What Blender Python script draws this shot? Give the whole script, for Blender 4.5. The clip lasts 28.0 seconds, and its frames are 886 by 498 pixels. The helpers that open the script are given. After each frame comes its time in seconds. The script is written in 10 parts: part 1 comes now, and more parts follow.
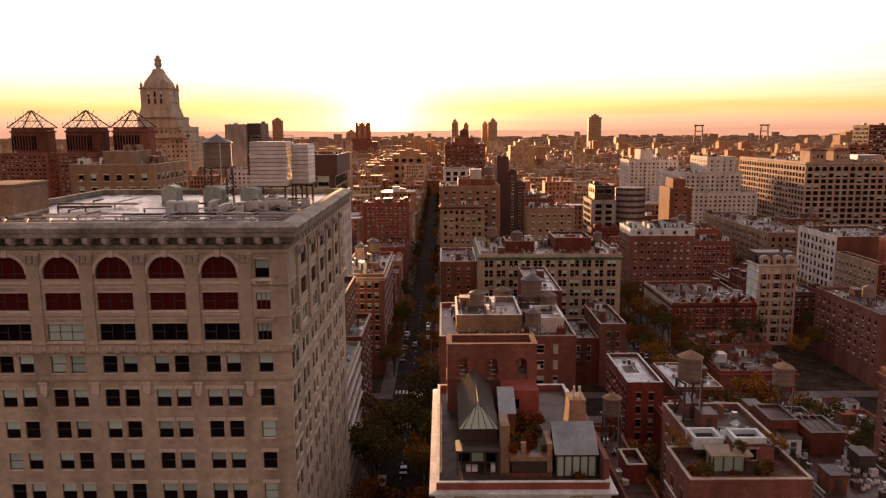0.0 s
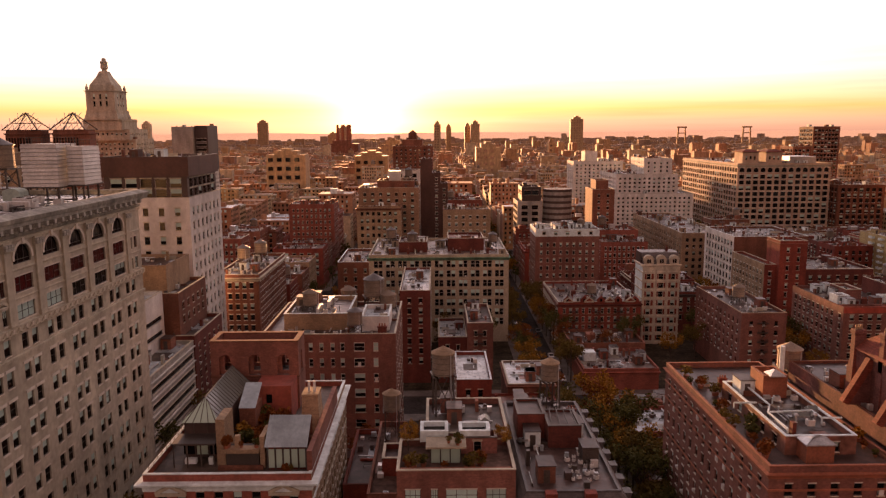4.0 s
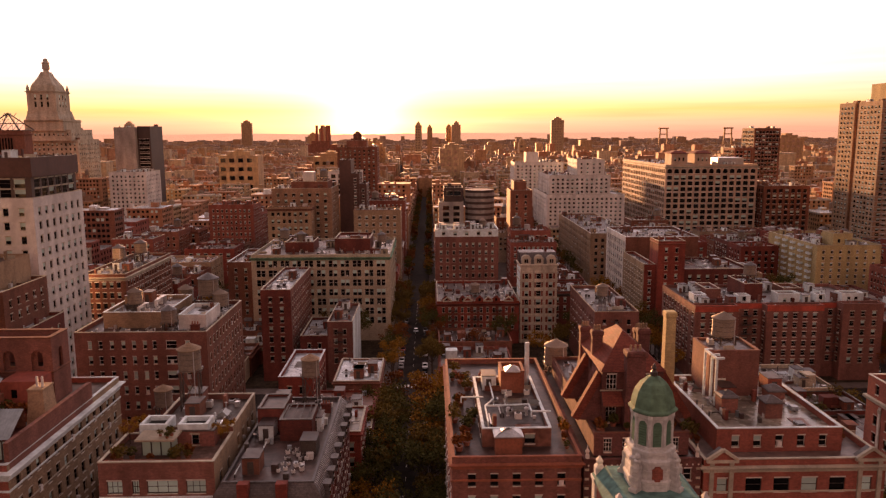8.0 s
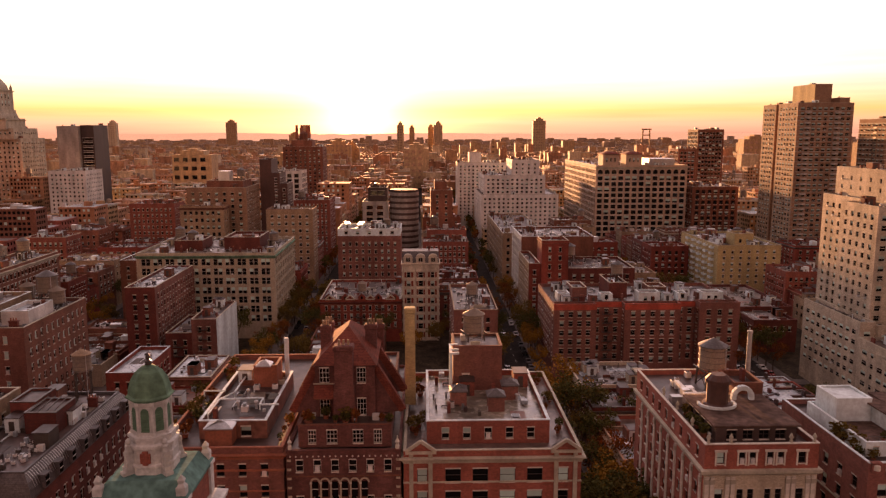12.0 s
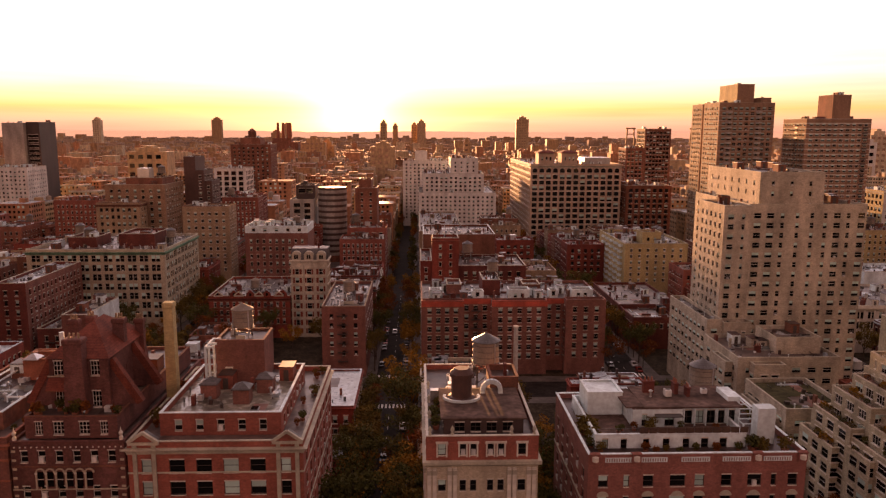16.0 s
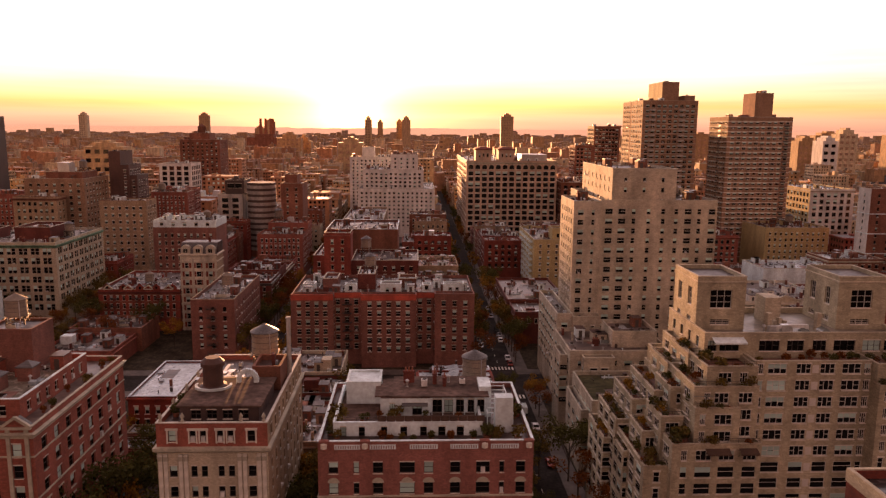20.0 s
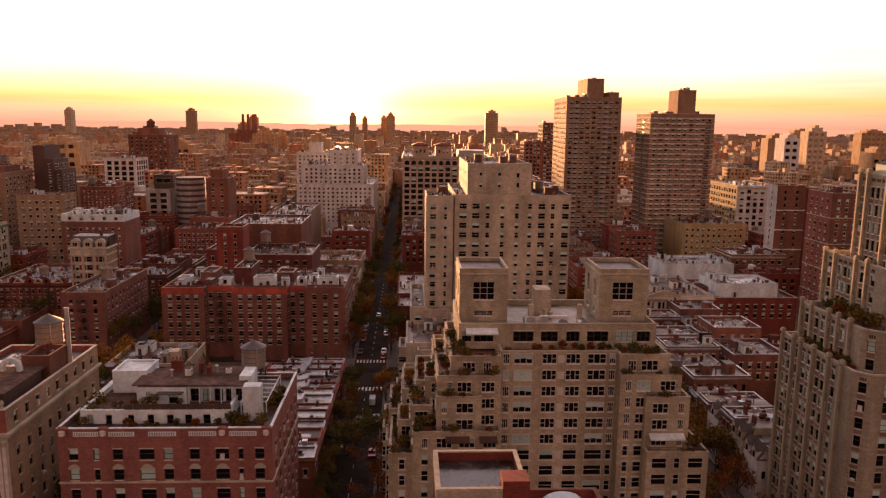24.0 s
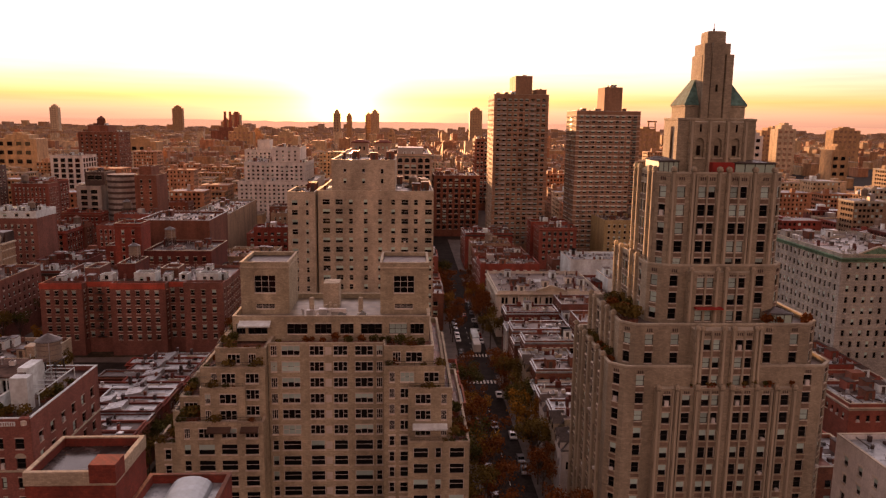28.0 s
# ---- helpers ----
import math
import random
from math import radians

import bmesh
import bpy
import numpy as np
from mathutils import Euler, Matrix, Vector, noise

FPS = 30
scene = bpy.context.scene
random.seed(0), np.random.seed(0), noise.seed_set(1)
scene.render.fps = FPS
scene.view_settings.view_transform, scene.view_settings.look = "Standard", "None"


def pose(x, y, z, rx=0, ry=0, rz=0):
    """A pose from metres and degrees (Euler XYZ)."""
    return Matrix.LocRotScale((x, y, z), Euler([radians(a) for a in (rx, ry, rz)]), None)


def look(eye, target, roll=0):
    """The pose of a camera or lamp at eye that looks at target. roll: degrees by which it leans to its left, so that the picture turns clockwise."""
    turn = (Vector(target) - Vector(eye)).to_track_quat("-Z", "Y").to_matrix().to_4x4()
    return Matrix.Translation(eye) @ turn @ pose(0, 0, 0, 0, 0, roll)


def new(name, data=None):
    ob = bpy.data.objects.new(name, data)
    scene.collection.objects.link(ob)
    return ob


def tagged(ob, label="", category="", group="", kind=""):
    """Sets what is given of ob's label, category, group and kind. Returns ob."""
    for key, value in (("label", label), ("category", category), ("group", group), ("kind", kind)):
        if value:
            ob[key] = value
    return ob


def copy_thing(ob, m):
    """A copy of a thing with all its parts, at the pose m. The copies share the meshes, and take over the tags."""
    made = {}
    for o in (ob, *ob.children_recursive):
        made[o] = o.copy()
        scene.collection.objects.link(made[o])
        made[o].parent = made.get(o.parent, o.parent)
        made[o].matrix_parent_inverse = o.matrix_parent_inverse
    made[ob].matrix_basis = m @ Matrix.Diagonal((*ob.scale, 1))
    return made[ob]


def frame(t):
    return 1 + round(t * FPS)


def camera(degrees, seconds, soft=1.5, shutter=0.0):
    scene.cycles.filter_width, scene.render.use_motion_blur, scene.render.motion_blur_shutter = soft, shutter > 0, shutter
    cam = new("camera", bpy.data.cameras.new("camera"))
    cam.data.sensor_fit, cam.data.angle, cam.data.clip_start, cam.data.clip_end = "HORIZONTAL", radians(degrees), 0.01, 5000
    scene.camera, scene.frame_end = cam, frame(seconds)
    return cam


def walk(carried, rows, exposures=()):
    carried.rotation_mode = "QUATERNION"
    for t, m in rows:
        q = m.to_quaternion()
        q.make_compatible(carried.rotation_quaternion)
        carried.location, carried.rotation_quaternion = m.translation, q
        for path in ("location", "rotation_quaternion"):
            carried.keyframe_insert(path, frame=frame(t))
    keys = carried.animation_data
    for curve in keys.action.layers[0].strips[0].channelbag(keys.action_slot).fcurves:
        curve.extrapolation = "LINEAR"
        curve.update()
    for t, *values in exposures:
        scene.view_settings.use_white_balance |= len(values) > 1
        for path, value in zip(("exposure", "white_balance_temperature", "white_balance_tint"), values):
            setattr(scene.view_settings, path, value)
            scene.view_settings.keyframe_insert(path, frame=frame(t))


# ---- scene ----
cam = camera(61.7, 28.0, soft=1.3)
METRES, EYE, TILT, LEAN, TURN = 285.0, 79.0, 0.0, 0.0, 0.0
ROWS = [
    (0.0, 0.0, 0.0, 0.0, -0.05, -9.17, 0.28),
    (0.5, 0.0152, -0.001, 0.0001, -0.13, -9.14, 0.3),
    (1.0, 0.0311, -0.0021, -0.0001, -0.19, -9.1, 0.34),
    (1.5, 0.0473, -0.0035, -0.0002, -0.24, -9.09, 0.33),
    (2.0, 0.0642, -0.005, -0.0003, -0.31, -9.09, 0.34),
    (2.5, 0.0815, -0.0067, -0.0006, -0.35, -9.06, 0.34),
    (3.0, 0.0992, -0.0084, -0.0007, -0.41, -9.04, 0.34),
    (3.5, 0.1174, -0.0102, -0.0007, -0.47, -9.03, 0.34),
    (5.5, 0.1908, -0.0163, -0.0009, -0.76, -8.99, 0.34),
    (6.0, 0.209, -0.0182, -0.0007, -0.82, -8.99, 0.31),
    (6.5, 0.2277, -0.02, -0.0009, -0.86, -8.97, 0.34),
    (7.0, 0.2458, -0.0223, -0.0004, -0.95, -8.98, 0.27),
    (7.5, 0.2642, -0.0244, -0.0005, -1.01, -8.96, 0.31),
    (8.0, 0.2825, -0.0263, -0.0004, -1.06, -8.97, 0.26),
    (8.5, 0.3007, -0.0279, -0.0004, -1.11, -8.99, 0.23),
    (9.0, 0.3191, -0.0296, -0.0005, -1.17, -8.99, 0.2),
    (9.5, 0.3375, -0.0312, -0.0006, -1.23, -8.99, 0.18),
    (10.0, 0.3557, -0.0328, -0.0008, -1.27, -8.99, 0.13),
    (10.5, 0.374, -0.0344, -0.0008, -1.31, -9.0, 0.11),
    (11.0, 0.392, -0.0363, -0.0008, -1.38, -8.99, 0.08),
    (11.5, 0.4102, -0.0381, -0.0008, -1.44, -8.98, 0.06),
    (12.0, 0.4282, -0.0399, -0.0008, -1.53, -8.96, 0.04),
    (12.5, 0.4463, -0.0416, -0.001, -1.56, -8.95, 0.02),
    (14.5, 0.5173, -0.048, -0.0005, -1.82, -9.05, -0.07),
    (15.0, 0.5344, -0.0497, -0.0003, -1.86, -9.06, -0.11),
    (15.5, 0.5518, -0.0514, -0.0002, -1.89, -9.08, -0.16),
    (16.0, 0.5692, -0.0528, -0.0005, -1.93, -9.09, -0.2),
    (16.5, 0.5866, -0.0545, -0.0008, -1.98, -9.11, -0.24),
    (17.0, 0.6044, -0.0561, -0.001, -2.0, -9.13, -0.29),
    (17.5, 0.6223, -0.0578, -0.0011, -2.04, -9.16, -0.35),
    (18.0, 0.6405, -0.0597, -0.0012, -2.08, -9.17, -0.38),
    (18.5, 0.6586, -0.0615, -0.0014, -2.12, -9.2, -0.41),
    (19.0, 0.6765, -0.0634, -0.0014, -2.15, -9.24, -0.45),
    (19.5, 0.6947, -0.0653, -0.0013, -2.18, -9.28, -0.48),
    (20.0, 0.7129, -0.067, -0.0011, -2.19, -9.32, -0.51),
    (20.5, 0.7312, -0.0685, -0.0011, -2.21, -9.36, -0.54),
    (21.0, 0.7493, -0.0704, -0.0009, -2.24, -9.41, -0.58),
    (21.5, 0.7673, -0.0723, -0.0007, -2.26, -9.45, -0.62),
    (23.5, 0.8394, -0.0799, -0.0007, -2.44, -9.55, -0.7),
    (24.0, 0.8575, -0.0817, -0.0008, -2.47, -9.59, -0.71),
    (24.5, 0.8755, -0.0836, -0.0009, -2.5, -9.6, -0.73),
    (25.0, 0.8934, -0.0856, -0.0008, -2.55, -9.63, -0.74),
    (25.5, 0.911, -0.0875, -0.0005, -2.59, -9.66, -0.77),
    (26.0, 0.9283, -0.0896, -0.0004, -2.63, -9.67, -0.78),
    (26.5, 0.9454, -0.0914, -0.0004, -2.71, -9.69, -0.76),
    (27.0, 0.9623, -0.0928, -0.0003, -2.74, -9.72, -0.75),
    (27.5, 0.9787, -0.0944, -0.0003, -2.8, -9.73, -0.73),
    (28.0, 0.9953, -0.0961, -0.0002, -2.81, -9.76, -0.72),
]
walk(cam, [(t, pose(0, 0, EYE, TILT, LEAN, TURN) @ pose(METRES * x, METRES * y, METRES * z, 90 + pitch, roll, yaw)) for t, x, y, z, yaw, pitch, roll in ROWS],
     exposures=[(0.0, 2.1, 7300, 34), (7.0, 2.21, 7850, 46), (28.0, 2.19, 7700, 44)])

# ---------------------------------------------------------------- world and sun
DUSK_WEST, DUSK_TOP = (0.385, 0.262, 0.215), (0.13, 0.102, 0.093)      # the rosy sky opposite the dawn and overhead
SUN_TURN, SUN_RISE = 4.8, 1.6          # degrees left of straight ahead, degrees over the horizon
sun_way = Vector((-math.sin(radians(SUN_TURN)), math.cos(radians(SUN_TURN)), math.tan(radians(SUN_RISE)))).normalized()

world = bpy.data.worlds.new("dawn_sky")
scene.world = world
world.use_nodes = True
wt = world.node_tree
wt.nodes.clear()


def wnode(kind, **props):
    n = wt.nodes.new(kind)
    for k, v in props.items():
        if k == "op":
            n.operation = v
        elif k == "blend":
            n.data_type, n.blend_type = "RGBA", v
    return n


sky = wt.nodes.new("ShaderNodeTexSky")
sky.sky_type, sky.sun_disc = "NISHITA", False
sky.sun_elevation, sky.sun_rotation = radians(SUN_RISE), radians(-SUN_TURN)
sky.air_density, sky.dust_density = 1.3, 2.5
coords = wt.nodes.new("ShaderNodeTexCoord")
split = wt.nodes.new("ShaderNodeSeparateXYZ")
wt.links.new(coords.outputs["Generated"], split.inputs[0])
# brightness and colour by height over the horizon
lift = wnode("ShaderNodeMapRange")
lift.inputs["From Min"].default_value, lift.inputs["From Max"].default_value = -0.02, 0.18
wt.links.new(split.outputs["Z"], lift.inputs["Value"])
ramp = wt.nodes.new("ShaderNodeValToRGB")
stops = [(0.0, (0.46, 0.27, 0.18)), (0.09, (0.70, 0.41, 0.27)), (0.16, (0.90, 0.57, 0.34)), (0.24, (0.98, 0.72, 0.26)),
         (0.34, (1.05, 0.98, 0.62)), (0.46, (1.15, 1.12, 1.02)), (1.0, (1.20, 1.22, 1.26))]
while len(ramp.color_ramp.elements) < len(stops):
    ramp.color_ramp.elements.new(0.5)
for e, (p, c) in zip(ramp.color_ramp.elements, stops):
    e.position, e.color = p, (*c, 1)
wt.links.new(lift.outputs[0], ramp.inputs[0])
# the glow round the rising sun
dot = wnode("ShaderNodeVectorMath", op="DOT_PRODUCT")
dot.inputs[1].default_value = sun_way
norm = wnode("ShaderNodeVectorMath", op="NORMALIZE")
wt.links.new(coords.outputs["Generated"], norm.inputs[0])
wt.links.new(norm.outputs[0], dot.inputs[0])
clampd = wnode("ShaderNodeMath", op="MAXIMUM")
clampd.inputs[1].default_value = 0.0
wt.links.new(dot.outputs["Value"], clampd.inputs[0])


def glow(power, gain, colour):
    p = wnode("ShaderNodeMath", op="POWER")
    p.inputs[1].default_value = power
    wt.links.new(clampd.outputs[0], p.inputs[0])
    m = wnode("ShaderNodeVectorMath", op="SCALE")
    m.inputs[0].default_value = [c * gain for c in colour]
    wt.links.new(p.outputs[0], m.inputs["Scale"])
    return m


adds = [glow(900, 2.6, (1.0, 0.62, 0.22)), glow(220, 1.1, (1.0, 0.60, 0.16)), glow(60, 0.6, (1.0, 0.66, 0.24))]
skyw = wnode("ShaderNodeVectorMath", op="SCALE")
skyw.inputs["Scale"].default_value = 0.06
wt.links.new(sky.outputs[0], skyw.inputs[0])
# thin cloud streaks
stretch = wt.nodes.new("ShaderNodeMapping")
stretch.inputs["Scale"].default_value = (3.0, 3.0, 60.0)
wt.links.new(norm.outputs[0], stretch.inputs[0])
streak = wt.nodes.new("ShaderNodeTexNoise")
streak.inputs["Scale"].default_value, streak.inputs["Detail"].default_value = 1.6, 4
wt.links.new(stretch.outputs[0], streak.inputs["Vector"])
veil = wnode("ShaderNodeMapRange")
veil.inputs["From Min"].default_value, veil.inputs["From Max"].default_value = 0.45, 0.75
veil.inputs["To Min"].default_value, veil.inputs["To Max"].default_value = 1.0, 0.84
wt.links.new(streak.outputs[0], veil.inputs["Value"])
veiled = wnode("ShaderNodeVectorMath", op="SCALE")
wt.links.new(ramp.outputs[0], veiled.inputs[0])
wt.links.new(veil.outputs[0], veiled.inputs["Scale"])
# the sky darkens away from the dawn, overhead and to the west
side = wt.nodes.new("ShaderNodeValToRGB")
for e, (p, c) in zip(side.color_ramp.elements, ((0.0, DUSK_WEST), (1.0, (1.0, 1.0, 1.0)))):
    e.position, e.color = p, (*c, 1)
e = side.color_ramp.elements.new(0.62)
e.color = (*DUSK_TOP, 1)
half = wnode("ShaderNodeMapRange")
half.inputs["From Min"].default_value, half.inputs["From Max"].default_value = -0.9, 0.93
wt.links.new(dot.outputs["Value"], half.inputs["Value"])
wt.links.new(half.outputs[0], side.inputs[0])
dim = wnode("ShaderNodeVectorMath", op="MULTIPLY")
wt.links.new(veiled.outputs[0], dim.inputs[0])
wt.links.new(side.outputs[0], dim.inputs[1])
total = dim
for a in (*adds, skyw):
    s = wnode("ShaderNodeVectorMath", op="ADD")
    wt.links.new(total.outputs[0], s.inputs[0])
    wt.links.new(a.outputs[0], s.inputs[1])
    total = s
back = wt.nodes.new("ShaderNodeBackground")
wt.links.new(total.outputs[0], back.inputs["Color"])
back.inputs["Strength"].default_value = 0.275
wout = wt.nodes.new("ShaderNodeOutputWorld")
wt.links.new(back.outputs[0], wout.inputs[0])

sun = new("sun", bpy.data.lights.new("sun", "SUN"))
sun.data.energy, sun.data.angle, sun.data.color = 4.2, radians(0.6), (1.0, 0.55, 0.22)
sun.matrix_world = look((0, 0, 200), Vector((0, 0, 200)) - sun_way)

# ---------------------------------------------------------------- materials


def surface(name, colour, rough=0.85, vary=0.25, grain=2.0, stain=0.35, metal=0.0, bump=0.15, streaky=True, courses=0.0, spec=0.4, swing=0.0):
    """A weathered surface: broad stains, fine grain, optional courses of masonry, and a swing of tone from thing to thing."""
    m = bpy.data.materials.new(name)
    m.use_nodes = True
    nt = m.node_tree
    bsdf = nt.nodes["Principled BSDF"]
    tc = nt.nodes.new("ShaderNodeTexCoord")
    mp = nt.nodes.new("ShaderNodeMapping")
    mp.inputs["Scale"].default_value = (0.22, 0.22, 0.06 if streaky else 0.22)
    nt.links.new(tc.outputs["Object"], mp.inputs[0])
    broad = nt.nodes.new("ShaderNodeTexNoise")
    broad.inputs["Scale"].default_value, broad.inputs["Detail"].default_value = 1.0, 6
    nt.links.new(mp.outputs[0], broad.inputs["Vector"])
    fine = nt.nodes.new("ShaderNodeTexNoise")
    fine.inputs["Scale"].default_value, fine.inputs["Detail"].default_value = grain, 5
    nt.links.new(tc.outputs["Object"], fine.inputs["Vector"])

    def remap(src, lo, hi):
        r = nt.nodes.new("ShaderNodeMapRange")
        r.inputs["From Min"].default_value, r.inputs["From Max"].default_value = 0.3, 0.7
        r.inputs["To Min"].default_value, r.inputs["To Max"].default_value = lo, hi
        nt.links.new(src, r.inputs["Value"])
        return r.outputs[0]

    def mul(a, b):
        r = nt.nodes.new("ShaderNodeMath")
        r.operation = "MULTIPLY"
        nt.links.new(a, r.inputs[0])
        nt.links.new(b, r.inputs[1])
        return r.outputs[0]

    patch = nt.nodes.new("ShaderNodeTexNoise")
    patch.inputs["Scale"].default_value, patch.inputs["Detail"].default_value = 0.75, 3
    nt.links.new(tc.outputs["Object"], patch.inputs["Vector"])
    tone = mul(remap(broad.outputs[0], 1 - stain * 1.2, 1 + stain * 0.7), remap(fine.outputs[0], 1 - vary, 1 + vary))
    tone = mul(tone, remap(patch.outputs[0], 1 - stain * 0.55, 1 + stain * 0.45))
    if courses:
        sp = nt.nodes.new("ShaderNodeSeparateXYZ")
        nt.links.new(tc.outputs["Object"], sp.inputs[0])
        add = nt.nodes.new("ShaderNodeMath")
        nt.links.new(sp.outputs[0], add.inputs[0])
        nt.links.new(sp.outputs[1], add.inputs[1])
        cb = nt.nodes.new("ShaderNodeCombineXYZ")
        nt.links.new(add.outputs[0], cb.inputs[0])
        nt.links.new(sp.outputs[2], cb.inputs[1])
        br = nt.nodes.new("ShaderNodeTexBrick")
        br.inputs["Scale"].default_value = 1.0
        br.inputs["Brick Width"].default_value, br.inputs["Row Height"].default_value = courses * 2.8, courses
        br.inputs["Mortar Size"].default_value = courses * 0.1
        br.inputs["Color1"].default_value, br.inputs["Color2"].default_value, br.inputs["Mortar"].default_value = (1.12, 1.12, 1.12, 1), (0.84, 0.84, 0.84, 1), (0.72, 0.72, 0.72, 1)
        nt.links.new(cb.outputs[0], br.inputs["Vector"])
        tone = mul(tone, br.outputs["Color"])
    if swing:
        oi = nt.nodes.new("ShaderNodeObjectInfo")
        r = nt.nodes.new("ShaderNodeMapRange")
        r.inputs["To Min"].default_value, r.inputs["To Max"].default_value = 1 - swing, 1 + swing
        nt.links.new(oi.outputs["Random"], r.inputs["Value"])
        tone = mul(tone, r.outputs[0])
    sc = nt.nodes.new("ShaderNodeVectorMath")
    sc.operation = "SCALE"
    sc.inputs[0].default_value = colour
    nt.links.new(tone, sc.inputs["Scale"])
    nt.links.new(sc.outputs[0], bsdf.inputs["Base Color"])
    nt.links.new(remap(fine.outputs[0], max(0.02, rough - 0.12), min(1, rough + 0.1)), bsdf.inputs["Roughness"])
    bsdf.inputs["Metallic"].default_value = metal
    bsdf.inputs["Specular IOR Level"].default_value = spec
    if bump:
        bp = nt.nodes.new("ShaderNodeBump")
        bp.inputs["Strength"].default_value, bp.inputs["Distance"].default_value = bump, 0.05
        nt.links.new(fine.outputs[0], bp.inputs["Height"])
        nt.links.new(bp.outputs[0], bsdf.inputs["Normal"])
    return m


def plain(name, colour, rough=0.5, metal=0.0, spec=0.5):
    m = bpy.data.materials.new(name)
    m.use_nodes = True
    b = m.node_tree.nodes["Principled BSDF"]
    b.inputs["Base Color"].default_value = (*colour, 1)
    b.inputs["Roughness"].default_value, b.inputs["Metallic"].default_value = rough, metal
    b.inputs["Specular IOR Level"].default_value = spec
    return m


LIMESTONE = surface("limestone", (0.47, 0.435, 0.345), 0.85, 0.14, 1.2, 0.28)
TRIM = surface("stone_trim", (0.465, 0.432, 0.34), 0.8, 0.12, 3.0, 0.25)
GREYSTONE = surface("grey_stone", (0.40, 0.405, 0.365), 0.85, 0.12, 1.5, 0.2, courses=0.45)
REDBRICK = surface("red_brick", (0.252, 0.055, 0.036), 0.9, 0.2, 3.0, 0.3, courses=0.16, swing=0.15)
DARKBRICK = surface("dark_brick", (0.162, 0.044, 0.032), 0.9, 0.2, 3.0, 0.3, courses=0.16, swing=0.2)
BROWNBRICK = surface("brown_brick", (0.241, 0.097, 0.062), 0.9, 0.2, 3.0, 0.3, courses=0.16, swing=0.2)
PINKBRICK = surface("rose_brick", (0.325, 0.101, 0.070), 0.9, 0.18, 3.0, 0.25, courses=0.16, swing=0.1)
TANBRICK = surface("tan_brick", (0.34, 0.24, 0.155), 0.9, 0.15, 3.0, 0.25, courses=0.16, swing=0.15)
BUFFBRICK = surface("buff_brick", (0.48, 0.415, 0.31), 0.9, 0.12, 3.0, 0.2, courses=0.16, swing=0.08)
YELLOWBRICK = surface("yellow_brick", (0.50, 0.40, 0.20), 0.9, 0.12, 3.0, 0.2, courses=0.16)
WHITEPAINT = surface("white_paint", (0.68, 0.80, 0.82), 0.7, 0.08, 1.5, 0.25)
WHITEBRICK = surface("white_brick", (0.68, 0.67, 0.64), 0.85, 0.1, 3.0, 0.22, swing=0.06)
CONCRETE = surface("concrete", (0.36, 0.34, 0.31), 0.9, 0.15, 2.0, 0.3)
DARKSLAB = surface("dark_cladding", (0.07, 0.045, 0.04), 0.6, 0.2, 1.0, 0.2, swing=0.2)
TAR = surface("tar_roof", (0.078, 0.052, 0.046), 0.45, 0.4, 1.2, 0.5, streaky=False, bump=0.03, swing=0.25, spec=0.18)
GREYROOF = surface("grey_roof", (0.14, 0.104, 0.09), 0.42, 0.35, 1.2, 0.5, streaky=False, bump=0.03, swing=0.25, spec=0.3)
SILVERROOF = surface("silver_roof", (0.34, 0.405, 0.44), 0.34, 0.25, 1.2, 0.4, streaky=False, bump=0.03, swing=0.15)
REDROOF = surface("red_roof", (0.24, 0.11, 0.08), 0.5, 0.3, 1.2, 0.45, streaky=False, bump=0.03, spec=0.25)
TILES = surface("clay_roof_tiles", (0.213, 0.060, 0.040), 0.85, 0.3, 4.0, 0.3, courses=0.3, spec=0.2)
SLATE = surface("slate", (0.11, 0.10, 0.10), 0.55, 0.3, 3.0, 0.3, courses=0.25)
COPPER = surface("green_copper", (0.13, 0.25, 0.17), 0.85, 0.25, 1.5, 0.35, spec=0.15)
TEALCOPPER = surface("teal_copper", (0.10, 0.22, 0.20), 0.9, 0.25, 1.5, 0.35, spec=0.1)
TANKWOOD = surface("weathered_wood", (0.26, 0.21, 0.165), 0.85, 0.25, 6.0, 0.3, swing=0.25)
STEEL = surface("dark_steel", (0.09, 0.075, 0.065), 0.55, 0.3, 5.0, 0.2, metal=0.3)
GALV = surface("galvanised_metal", (0.52, 0.52, 0.52), 0.4, 0.2, 4.0, 0.2, metal=0.6, swing=0.2)
PALEMETAL = surface("pale_metal", (0.60, 0.60, 0.58), 0.5, 0.1, 3.0, 0.2, swing=0.15)
FRAME = surface("dark_window_frame", (0.06, 0.05, 0.045), 0.6, 0.2, 4.0, 0.1, bump=0)
WFRAME = surface("white_window_frame", (0.62, 0.60, 0.55), 0.6, 0.1, 4.0, 0.1, bump=0)
GLASS = plain("window_glass", (0.006, 0.005, 0.005), 0.06, spec=0.22)
BLIND = surface("window_blind", (0.42, 0.60, 0.56), 0.8, 0.05, 1.0, 0.1, bump=0, swing=0.3)
GREENGLASS = plain("pale_green_glass", (0.40, 0.56, 0.48), 0.25)
ASPHALT = surface("asphalt", (0.04, 0.034, 0.031), 0.95, 0.25, 1.5, 0.35, streaky=False, spec=0.05)
PAVING = surface("pavement", (0.14, 0.12, 0.108), 0.92, 0.15, 1.0, 0.3, streaky=False)
PAINTLINE = surface("road_paint", (0.70, 0.68, 0.62), 0.7, 0.2, 3.0, 0.2, streaky=False)
BARK = surface("bark", (0.09, 0.065, 0.05), 0.9, 0.3, 8.0, 0.3)
WATER = plain("river_water", (0.02, 0.03, 0.035), 0.12)
